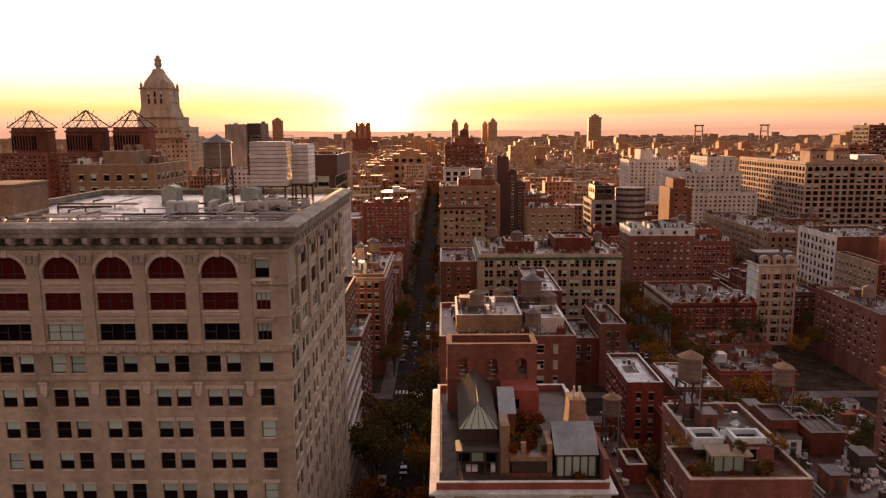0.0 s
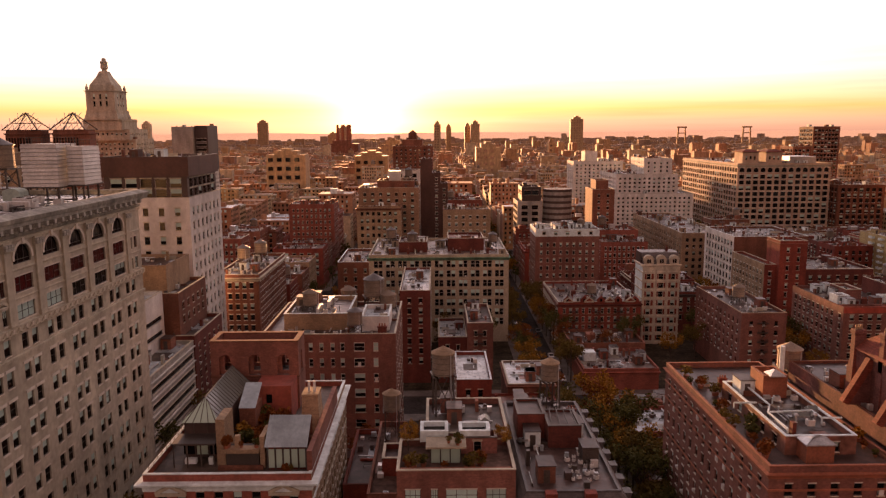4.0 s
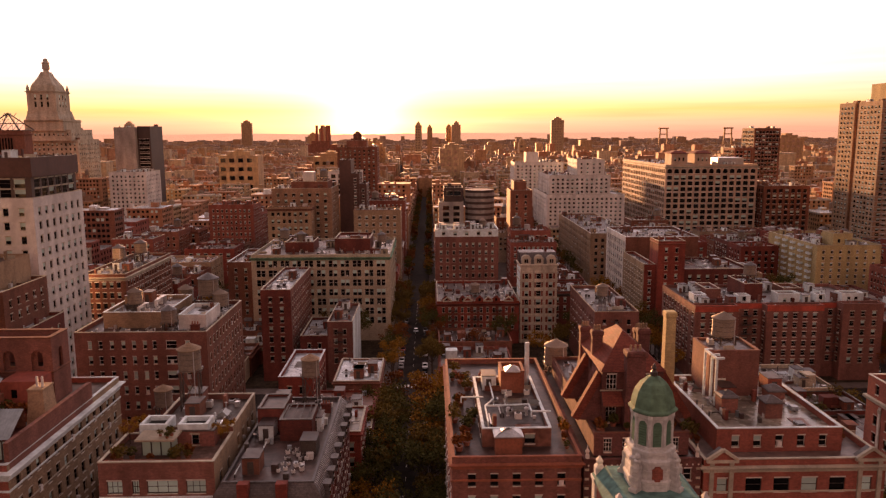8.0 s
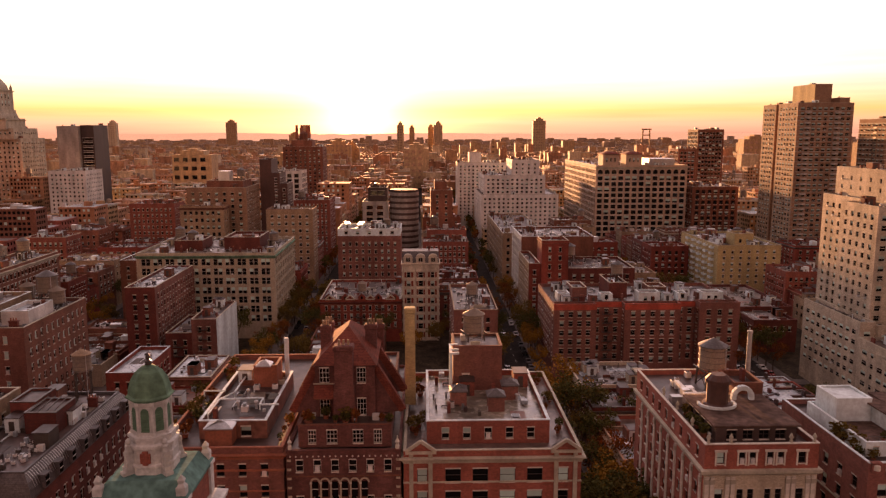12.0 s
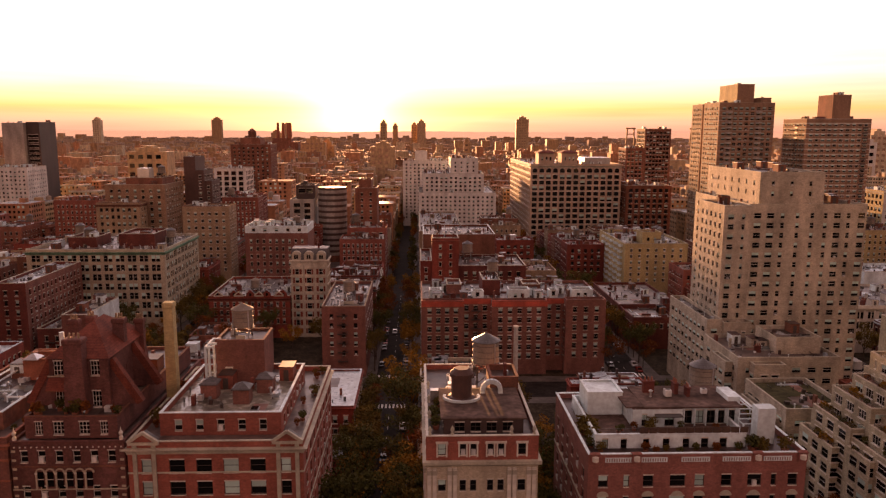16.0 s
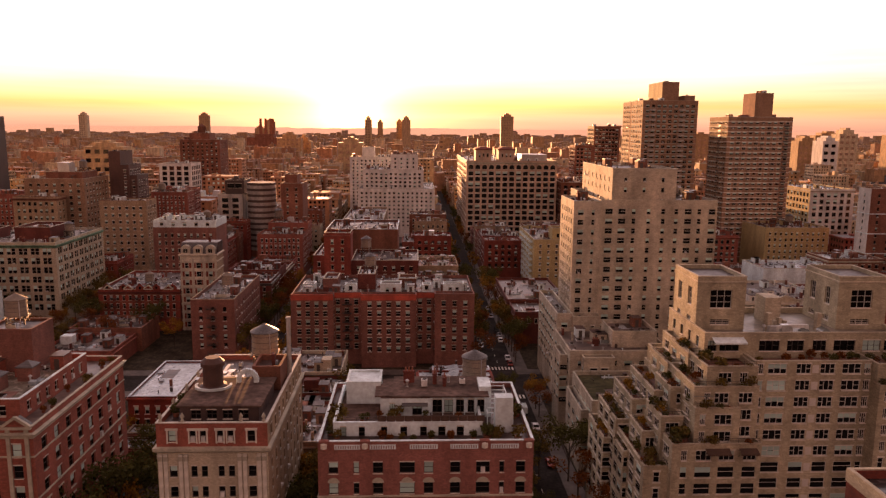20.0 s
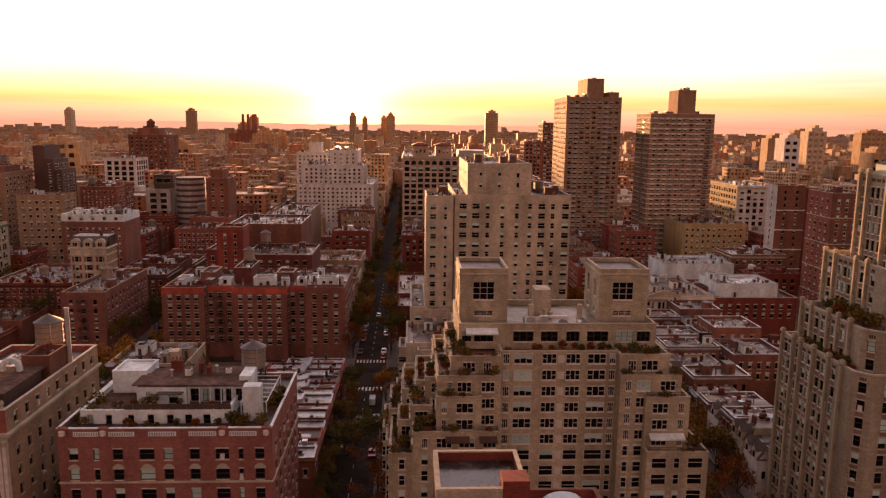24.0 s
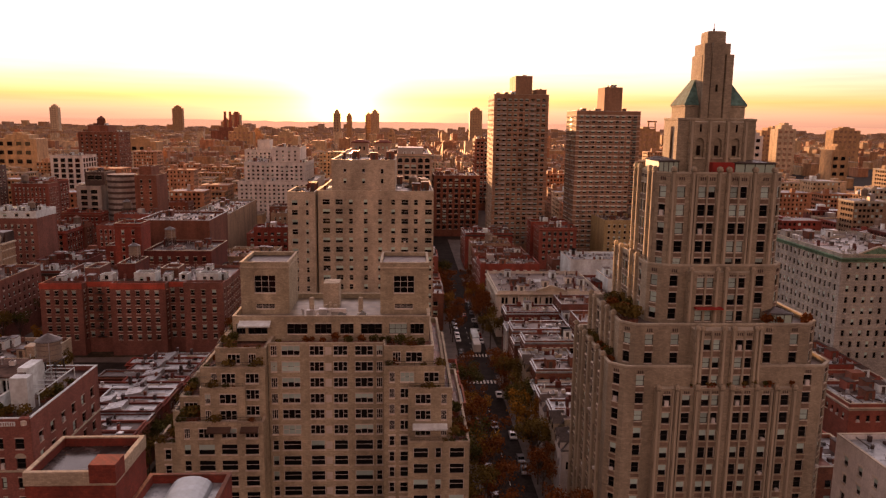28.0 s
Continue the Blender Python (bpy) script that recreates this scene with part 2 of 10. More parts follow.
# haze is put into this base colour: far land is paler and warmer
HAZYLAND = surface("hazy_far_land", (0.40, 0.27, 0.19), 0.95, 0.3, 0.02, 0.3, streaky=False, bump=0)
# horizon haze is put in as emission from the far ridge
GLOWHAZE = surface("glowing_haze_land", (0.30, 0.2, 0.15), 0.95, 0.25, 0.008, 0.25, streaky=False, bump=0)
GLOWHAZE.node_tree.nodes["Principled BSDF"].inputs["Emission Color"].default_value = (1.0, 0.56, 0.34, 1)
GLOWHAZE.node_tree.nodes["Principled BSDF"].inputs["Emission Strength"].default_value = 0.165
LEAVES = [surface("leaves_" + n, c, 0.9, 0.45, 3.0, 0.3, streaky=False, bump=0, spec=0.05) for n, c in
          (("olive", (0.15, 0.105, 0.028)), ("amber", (0.31, 0.155, 0.026)), ("rust", (0.20, 0.068, 0.02)), ("green", (0.085, 0.082, 0.025)))]
RUSTSLAB = surface("rust_brown_cladding", (0.10, 0.05, 0.04), 0.7, 0.15, 1.5, 0.2)
TERRACOTTA = surface("terracotta", (0.336, 0.120, 0.070), 0.85, 0.2, 3.0, 0.25)
MAUVEBRICK = surface("mauve_brick", (0.314, 0.124, 0.099), 0.9, 0.18, 3.0, 0.25, courses=0.16)
PALEDECK = surface("pale_roof_deck", (0.24, 0.205, 0.16), 0.42, 0.3, 0.8, 0.45, streaky=False, spec=0.3)
DARKDECK = surface("dark_roof_deck", (0.10, 0.078, 0.066), 0.6, 0.35, 1.0, 0.45, streaky=False, spec=0.2)
WETDECK = surface("wet_pale_deck", (0.27, 0.25, 0.20), 0.25, 0.3, 0.6, 0.5, streaky=False, bump=0.02, spec=0.45)
REDCLOTH = surface("red_cloth", (0.35, 0.04, 0.03), 0.9, 0.1, 3.0, 0.1, bump=0)
# haze-lightened warm copies of the wall materials, for distant buildings
HAZYWALLS = {n: surface("far_" + n, c, 0.8, 0.2, 0.3, 0.3, bump=0, swing=0.1) for n, c in (("red", (0.40, 0.19, 0.10)), ("dark", (0.33, 0.17, 0.10)), ("brown", (0.40, 0.23, 0.12)), ("tan", (0.46, 0.29, 0.15)),
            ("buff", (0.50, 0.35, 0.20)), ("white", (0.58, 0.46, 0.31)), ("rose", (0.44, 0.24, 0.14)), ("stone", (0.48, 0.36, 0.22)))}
TOWERTAN = surface("tower_tan_brick", (0.34, 0.205, 0.13), 0.9, 0.16, 2.0, 0.25, courses=0.2)
GREYBUFF = surface("grey_buff_brick", (0.42, 0.362, 0.252), 0.9, 0.12, 2.5, 0.25, courses=0.2)
PALESTONE = surface("pale_dressed_stone", (0.66, 0.62, 0.54), 0.85, 0.1, 2.0, 0.2)
ROSEBROWN = surface("rose_brown_brick", (0.25, 0.105, 0.08), 0.9, 0.18, 3.0, 0.28, courses=0.16, swing=0.1)
OFFICESTONE = surface("rosy_beige_stone", (0.47, 0.35, 0.265), 0.85, 0.1, 2.0, 0.2)
PLUMBRICK = surface("plum_brick", (0.165, 0.072, 0.062), 0.9, 0.2, 3.0, 0.35, courses=0.16, spec=0.25)
BRIGHTRED = surface("bright_red_brick", (0.46, 0.085, 0.05), 0.85, 0.15, 2.0, 0.3)
# far roof colour, lightened and warmed in place of haze
HAZYROOF = surface("hazy_far_roof", (0.36, 0.22, 0.145), 0.85, 0.3, 0.3, 0.3, streaky=False, bump=0, swing=0.4)
PALEBRICK = surface("pale_panel", (0.64, 0.60, 0.54), 0.85, 0.1, 3.0, 0.2)
WALLS = {"red": REDBRICK, "dark": DARKBRICK, "brown": BROWNBRICK, "tan": TANBRICK, "buff": BUFFBRICK, "white": WHITEBRICK, "rose": PINKBRICK, "stone": LIMESTONE}

# ---------------------------------------------------------------- mesh tools


class Mesh:
    """Gathers faces with materials, then becomes one mesh."""

    def __init__(self):
        self.v, self.f, self.m, self.mats = [], [], [], []

    def slot(self, mat):
        if mat not in self.mats:
            self.mats.append(mat)
        return self.mats.index(mat)

    def face(self, pts, mat):
        n = len(self.v)
        self.v.extend(pts)
        self.f.append(tuple(range(n, n + len(pts))))
        self.m.append(self.slot(mat))

    def box(self, x0, x1, y0, y1, z0, z1, mat, base=False):
        n = len(self.v)
        self.v.extend([(x0, y0, z0), (x1, y0, z0), (x1, y1, z0), (x0, y1, z0), (x0, y0, z1), (x1, y0, z1), (x1, y1, z1), (x0, y1, z1)])
        fs = [(0, 1, 5, 4), (1, 2, 6, 5), (2, 3, 7, 6), (3, 0, 4, 7), (4, 5, 6, 7)]
        if base:
            fs.append((3, 2, 1, 0))
        s = self.slot(mat)
        for f in fs:
            self.f.append(tuple(n + i for i in f))
            self.m.append(s)

    def loft(self, x0, x1, y0, y1, profile, mat, cap=False):
        """Rings round a rectangle: profile of (outward offset, z) from below to above."""
        s, n = self.slot(mat), len(self.v)
        for o, z in profile:
            self.v.extend([(x0 - o, y0 - o, z), (x1 + o, y0 - o, z), (x1 + o, y1 + o, z), (x0 - o, y1 + o, z)])
        for k in range(len(profile) - 1):
            for i in range(4):
                j = (i + 1) % 4
                a = n + 4 * k
                self.f.append((a + i, a + j, a + 4 + j, a + 4 + i))
                self.m.append(s)
        if cap:
            a = n + 4 * (len(profile) - 1)
            self.f.append((a, a + 1, a + 2, a + 3))
            self.m.append(s)

    def turned(self, cx, cy, profile, mat, sides=12, cap=True, spin=0.0):
        """A body of revolution: profile of (radius, z) from below to above."""
        s, n = self.slot(mat), len(self.v)
        for r, z in profile:
            for i in range(sides):
                a = 2 * math.pi * i / sides + spin
                self.v.append((cx + r * math.cos(a), cy + r * math.sin(a), z))
        for k in range(len(profile) - 1):
            for i in range(sides):
                j = (i + 1) % sides
                a = n + sides * k
                self.f.append((a + i, a + j, a + sides + j, a + sides + i))
                self.m.append(s)
        if cap:
            a = n + sides * (len(profile) - 1)
            self.f.append(tuple(a + i for i in range(sides)))
            self.m.append(s)

    def beam(self, p, q, w, mat):
        """A square bar from p to q."""
        p, q = Vector(p), Vector(q)
        d = (q - p).normalized()
        a = d.cross(Vector((0, 0, 1)) if abs(d.z) < 0.9 else Vector((1, 0, 0))).normalized() * w / 2
        b = d.cross(a).normalized() * w / 2
        n, s = len(self.v), self.slot(mat)
        for c in (p, q):
            self.v.extend([tuple(c + a + b), tuple(c - a + b), tuple(c - a - b), tuple(c + a - b)])
        for f in [(0, 1, 5, 4), (1, 2, 6, 5), (2, 3, 7, 6), (3, 0, 4, 7), (4, 5, 6, 7), (3, 2, 1, 0)]:
            self.f.append(tuple(n + i for i in f))
            self.m.append(s)

    def data(self, name, smooth=False):
        me = bpy.data.meshes.new(name)
        me.from_pydata(self.v, [], self.f)
        for mt in self.mats:
            me.materials.append(mt)
        me.polygons.foreach_set("material_index", self.m)
        if smooth:
            me.polygons.foreach_set("use_smooth", [True] * len(self.f))
        me.update()
        return me


def part(name, mesh, parent=None, label="", kind="", smooth=False):
    ob = new(name, mesh.data(name, smooth) if isinstance(mesh, Mesh) else mesh)
    ob.parent = parent
    if parent is not None and parent.type == "EMPTY":
        ob.location = -parent.location
    return tagged(ob, label, "", "", kind)


def thing(name, label, category, at=(0, 0, 0), group="", kind=""):
    ob = new(name)
    ob.location = at
    ob.empty_display_size = 0.5
    return tagged(ob, label, category, group, kind)


WIN = {}


def relief(m, us, zs, cell):
    """One connected surface of cells at different depths, with steps between them. cell(i, k) gives depth and material."""
    seen = {}

    def v(x, y, z):
        key = (round(x, 4), round(y, 4), round(z, 4))
        if key not in seen:
            seen[key] = len(m.v)
            m.v.append((x, y, z))
        return seen[key]

    def quad(p, mat):
        m.f.append(tuple(v(*q) for q in p))
        m.m.append(m.slot(mat))

    nu, nz = len(us) - 1, len(zs) - 1
    for i in range(nu):
        for k in range(nz):
            d, mt = cell(i, k)
            x0, x1, z0, z1 = us[i], us[i + 1], zs[k], zs[k + 1]
            quad([(x0, -d, z0), (x1, -d, z0), (x1, -d, z1), (x0, -d, z1)], mt)
            if i + 1 < nu:
                e, mo = cell(i + 1, k)
                if abs(e - d) > 1e-4:
                    quad([(x1, -d, z0), (x1, -e, z0), (x1, -e, z1), (x1, -d, z1)], mt if d > e else mo)
            if k + 1 < nz:
                e, mo = cell(i, k + 1)
                if abs(e - d) > 1e-4:
                    quad([(x0, -d, z1), (x1, -d, z1), (x1, -e, z1), (x0, -e, z1)], mt if d > e else mo)


PANE = [GLASS]
# red glare and reflection on the panes is put into their colour
REDGLARE = plain("red_glare_glass", (0.075, 0.008, 0.008), 0.12, spec=0.4)


def window_mesh(kind, w, h, variant, fr):
    """A window set in its opening: sill, frame, rails, panes, and what shows of a blind or a cooler."""
    w, h = round(w, 2), round(h, 2)
    key = (kind, w, h, variant, fr.name, PANE[0].name)
    if key in WIN:
        return WIN[key]
    m = Mesh()
    t = 0.08 if w < 1.4 else 0.075
    f = 0.07
    if kind == "arch":
        r, n = w / 2, 12
        zc = h - r
        bars = [-r + t, -r / 3 - t / 2, -r / 3 + t / 2, r / 3 - t / 2, r / 3 + t / 2, r - t]
        zs = [0, t, zc - t / 2, zc + t / 2]
        relief(m, [-r, *bars, r], zs, lambda i, k: (f, fr) if i % 2 == 0 or k != 1 else (0, PANE[0]))
        k0 = 1 - 2 * t / w
        rim = [(r * math.cos(math.pi * i / n), r * math.sin(math.pi * i / n)) for i in range(n + 1)]
        zb = zc + t / 2
        m.face([(x * k0, 0, zb + z * k0 * 0.96) for x, z in rim], PANE[0])
        for i in range(n):
            (xa, za), (xb, zb2) = rim[i], rim[i + 1]
            m.face([(xa, -f, zb + za), (xa * k0, -f, zb + za * k0), (xb * k0, -f, zb + zb2 * k0), (xb, -f, zb + zb2)], fr)
        for u in (-r / 3, r / 3):
            m.box(u - t / 2, u + t / 2, -f, 0, zb, zb + r * 0.88, fr)
        WIN[key] = m.data("window")
        return WIN[key]
    x = w / 2
    ups = {"hung": [], "triple": [-w / 6, w / 6], "grid": [-w / 6, w / 6], "pair": [0.0]}[kind]
    us = [-x, -x + t] + [e for u in ups for e in (u - t / 2, u + t / 2)] + [x - t, x]
    if variant == 3 and kind == "hung":
        c = min(0.33, x - t - 0.05)
        us = [-x, -x + t, -c, c, x - t, x]
    if variant == 3 and kind in ("triple", "pair"):
        variant = 0
    if kind == "grid":
        zs = [0, t, h / 3 - t / 2, h / 3 + t / 2, h * 2 / 3 - t / 2, h * 2 / 3 + t / 2, h - t, h]
        rails = (0, 2, 4, 6)
    else:
        zs = [0, t, h * 0.5 - t / 2, h * 0.5 + t / 2, h - t, h]
        rails = (0, 2, 4)
    posts = set(range(0, len(us) - 1, 2))
    if variant == 3 and kind == "hung":
        posts = {0, 4}

    top = len(zs)

    def cell(i, k):
        if k == 0:
            return 0.36, PALESTONE
        if k == top:
            return 0.34, PALESTONE
        k -= 1
        if variant == 3 and kind == "hung" and i == 2 and k == 1:
            return 0.45, PALEMETAL
        if i in posts or k in rails:
            if kind == "triple" and i == 3 and k == 2:
                return 0.0, PANE[0]
            return f, fr
        if variant == 2 or (variant == 1 and k >= 3):
            return 0.012, BLIND
        return 0.0, PANE[0]

    relief(m, us, [-0.14] + zs + [h + 0.2], cell)
    WIN[key] = m.data("window")
    return WIN[key]


def facade(wall, mat, o, u, length, z0, z1, cols, rows, depth=0.28, arch=()):
    """A wall with openings. o: its lower corner (x, y), u: its run (dx, dy). cols: (middle, width), rows: (sill z, height).
    Rows named in arch have round heads. Returns the openings as (x, y, z, w, h, outward x, outward y, round)."""
    ox, oy = o
    ux, uy = u
    nx, ny = uy, -ux

    def at(a, z, d=0.0):
        return (ox + ux * a - nx * d, oy + uy * a - ny * d, z)

    out, zlow = [], z0
    for k, (zb, hh) in enumerate(rows):
        wall.face([at(0, zlow), at(length, zlow), at(length, zb), at(0, zb)], mat)
        a = 0.0
        for c, w in cols:
            l, r = c - w / 2, c + w / 2
            wall.face([at(a, zb), at(l, zb), at(l, zb + hh), at(a, zb + hh)], mat)
            wall.face([at(l, zb), at(r, zb), at(r, zb, depth), at(l, zb, depth)], mat)
            if k in arch:
                rad, n = w / 2, 10
                zc = zb + hh - rad
                rim = [(c + rad * math.cos(math.pi * i / n), zc + rad * math.sin(math.pi * i / n)) for i in range(n + 1)]
                wall.face([at(r, zb), at(r, zb, depth), at(r, zc, depth), at(r, zc)][::-1], mat)
                wall.face([at(l, zb), at(l, zb, depth), at(l, zc, depth), at(l, zc)], mat)
                for i in range(n):
                    (xa, za), (xb, zb2) = rim[i], rim[i + 1]
                    wall.face([at(xa, za), at(xa, za, depth), at(xb, zb2, depth), at(xb, zb2)][::-1], mat)
                    cx = r if i < n / 2 else l
                    wall.face([at(cx, zb + hh), at(xb, zb2), at(xa, za)][::1], mat)
                out.append((*at(c, zb, depth), w, hh, nx, ny, True))
            else:
                wall.face([at(l, zb + hh), at(r, zb + hh), at(r, zb + hh, depth), at(l, zb + hh, depth)][::-1], mat)
                wall.face([at(l, zb), at(l, zb, depth), at(l, zb + hh, depth), at(l, zb + hh)], mat)
                wall.face([at(r, zb), at(r, zb, depth), at(r, zb + hh, depth), at(r, zb + hh)][::-1], mat)
                out.append((*at(c, zb, depth), w, hh, nx, ny, False))
            a = r
        wall.face([at(a, zb), at(length, zb), at(length, zb + hh), at(a, zb + hh)], mat)
        zlow = zb + hh
    wall.face([at(0, zlow), at(length, zlow), at(length, z1), at(0, z1)], mat)
    return out


def bays(length, step, w, margin=1.2, pattern=1, gap=0.5):
    """Window columns: groups of `pattern` windows at an even step."""
    n = max(1, int((length - 2 * margin + step * 0.25) / step))
    s = (length - 2 * margin) / n
    cols = []
    for i in range(n):
        c = margin + s * (i + 0.5)
        for k in range(pattern):
            cols.append((c + (k - (pattern - 1) / 2) * (w + gap), w))
    return cols


def floors(z0, z1, fh, wh, first=4.2, top=1.6, sill=0.9):
    n = int((z1 - top - z0 - first) / fh)
    zt = z1 - top - n * fh
    return [(zt + i * fh + sill, wh) for i in range(n)]


def put_windows(parent, holes, kind, fr, rng, cut, mix=(0.5, 0.27, 0.08, 0.15), depth=0.28):
    """Windows over the height `cut` are parts of their own, the rest one joined part."""
    rest = Mesh()
    heads, rims, sill = rng.random() < 0.6, rng.random() < 0.55, rng.choice((PALESTONE, TRIM, BUFFBRICK))

    def strip(x, y, nx, ny, a0, a1, d0, d1, za, zb, mat):
        """A flat bar along a front, from depth d0 out to d1, with its top and its underside."""
        ux, uy = -ny, nx
        p = [(x + ux * a + nx * d, y + uy * a + ny * d) for a, d in ((a0, d0), (a0, d1), (a1, d1), (a1, d0))]
        rest.face([(*p[1], za), (*p[2], za), (*p[2], zb), (*p[1], zb)], mat)
        rest.face([(*p[1], zb), (*p[2], zb), (*p[3], zb), (*p[0], zb)], mat)
        rest.face([(*p[0], za), (*p[3], za), (*p[2], za), (*p[1], za)], mat)

    for x, y, z, w, h, nx, ny, rnd in holes:
        v = rng.choices((0, 1, 2, 3), mix)[0]
        k = "arch" if rnd else kind
        me = window_mesh(k, w, h, 0 if rnd else v, fr)
        if z > cut:
            ob = new("window", me)
            ob.parent = parent
            ob.matrix_local = pose(x - parent.location.x, y - parent.location.y, z - parent.location.z, 0, 0, math.degrees(math.atan2(nx, -ny)))
        else:
            ux, uy = -ny, nx
            rest.face([(x - ux * w / 2, y - uy * w / 2, z), (x + ux * w / 2, y + uy * w / 2, z), (x + ux * w / 2, y + uy * w / 2, z + h), (x - ux * w / 2, y - uy * w / 2, z + h)], GLASS)
            e = 0.03
            zz = z + h * (0.5 if v in (0, 3) else 0.45)
            zt = zz + 0.09 if v in (0, 3) else z + h
            ax, ay = x + nx * e, y + ny * e
            rest.face([(ax - ux * w / 2, ay - uy * w / 2, zz), (ax + ux * w / 2, ay + uy * w / 2, zz), (ax + ux * w / 2, ay + uy * w / 2, zt), (ax - ux * w / 2, ay - uy * w / 2, zt)], fr if v in (0, 3) else BLIND)
            strip(x, y, nx, ny, -w / 2 - 0.12, w / 2 + 0.12, depth - 0.1, depth + 0.12, z - 0.2, z, sill)
            if heads:
                strip(x, y, nx, ny, -w / 2 - 0.15, w / 2 + 0.15, depth - 0.02, depth + 0.07, z + h + 0.004, z + h + 0.3, sill)
            if rims:
                for a in (-w / 2, w / 2 - 0.1):
                    strip(x, y, nx, ny, a, a + 0.1, 0.0, 0.05, z, z + h, WFRAME)
                strip(x, y, nx, ny, -w / 2, w / 2, 0.0, 0.05, z + h - 0.1, z + h, WFRAME)
            if v == 3:
                rest.box(x + nx * 0.3 - 0.3, x + nx * 0.3 + 0.3, y + ny * 0.3 - 0.3, y + ny * 0.3 + 0.3, z + 0.05, z + 0.45, PALEMETAL)
    if rest.f:
        part("window_panes", rest, parent, "", "stuff")


SIDES = {"f": lambda b: ((b[0], b[2]), (1, 0), b[1] - b[0]), "r": lambda b: ((b[1], b[2]), (0, 1), b[3] - b[2]),
         "b": lambda b: ((b[1], b[3]), (-1, 0), b[1] - b[0]), "l": lambda b: ((b[0], b[3]), (0, -1), b[3] - b[2])}


def roof_junk(parent, x0, x1, y0, y1, z, wall, rng, density):
    """Patches, vents, pipes, boxes and stubs of wall that crowd a flat roof, joined into one part."""
    m = Mesh()
    w, d = x1 - x0, y1 - y0
    n = min(110, int(w * d / 12 * density))
    patches = (TAR, GREYROOF, SILVERROOF, REDROOF, PALEDECK, DARKDECK)
    for i in range(min(9, max(1, n // 4))):
        a, b = rng.uniform(1, min(6, w * 0.5)), rng.uniform(1, min(7, d * 0.5))
        x, y = rng.uniform(x0 + 0.1, x1 - a - 0.1), rng.uniform(y0 + 0.1, y1 - b - 0.1)
        m.box(x, x + a, y, y + b, z, z + 0.02 + 0.008 * i, rng.choice(patches))
    for i in range(n):
        x, y, k = rng.uniform(x0 + 0.3, x1 - 1.2), rng.uniform(y0 + 0.3, y1 - 1.2), rng.random()
        if k < 0.34:
            s = rng.uniform(0.4, 1.1)
            m.box(x, x + s, y, y + s * rng.uniform(0.7, 1.2), z, z + rng.uniform(0.4, 1.1), rng.choice((PALEMETAL, GALV, DARKSLAB, STEEL, SILVERROOF)))
        elif k < 0.52:
            h = rng.uniform(0.5, 1.3)
            m.turned(x, y, [(0.13, z), (0.13, z + h), (0.25, z + h + 0.05), (0.04, z + h + 0.2)], rng.choice((GALV, STEEL, WHITEPAINT)), 6)
        elif k < 0.72:
            g = rng.uniform(1.5, 6)
            q = (min(x1 - 0.3, x + g), y) if rng.random() < 0.5 else (x, min(y1 - 0.3, y + g))
            t = rng.uniform(0.2, 0.6)
            m.beam((x, y, z + t), (q[0], q[1], z + t), rng.uniform(0.1, 0.25), rng.choice((GALV, STEEL, WHITEPAINT, STEEL)))
            m.box(x - 0.08, x + 0.08, y - 0.08, y + 0.08, z, z + t, STEEL)
        elif k < 0.80:
            m.box(x, x + 0.55, y, y + rng.uniform(0.6, 1.4), z, z + rng.uniform(1.2, 2.4), rng.choice((wall, DARKBRICK, BROWNBRICK)))
        elif k < 0.88:
            a = rng.uniform(0.8, 1.6)
            m.box(x, x + a, y, y + a * 1.2, z, z + 0.35, GALV)
            m.box(x + 0.1, x + a - 0.1, y + 0.1, y + a * 1.2 - 0.1, z + 0.35, z + 0.45, GLASS)
        elif k < 0.925:
            g = rng.uniform(1.5, 5)
            m.box(x, min(x1 - 0.1, x + g), y, y + 0.25, z, z + rng.uniform(0.4, 1.0), rng.choice((wall, TRIM, BROWNBRICK)))
        elif w > 7 and d > 7:
            x, y = min(x, x1 - 3), min(y, y1 - 4)
            m.box(x, x + 2.4, y, y + 3.4, z, z + 2.5, rng.choice((wall, BROWNBRICK, WHITEPAINT)))
            m.box(x - 0.1, x + 2.5, y - 0.1, y + 3.5, z + 2.5, z + 2.62, TAR, True)
            m.box(x + 0.7, x + 1.6, y - 0.04, y - 0.004, z, z + 2.0, STEEL)
    part("roof_clutter", m, parent, kind="stuff")


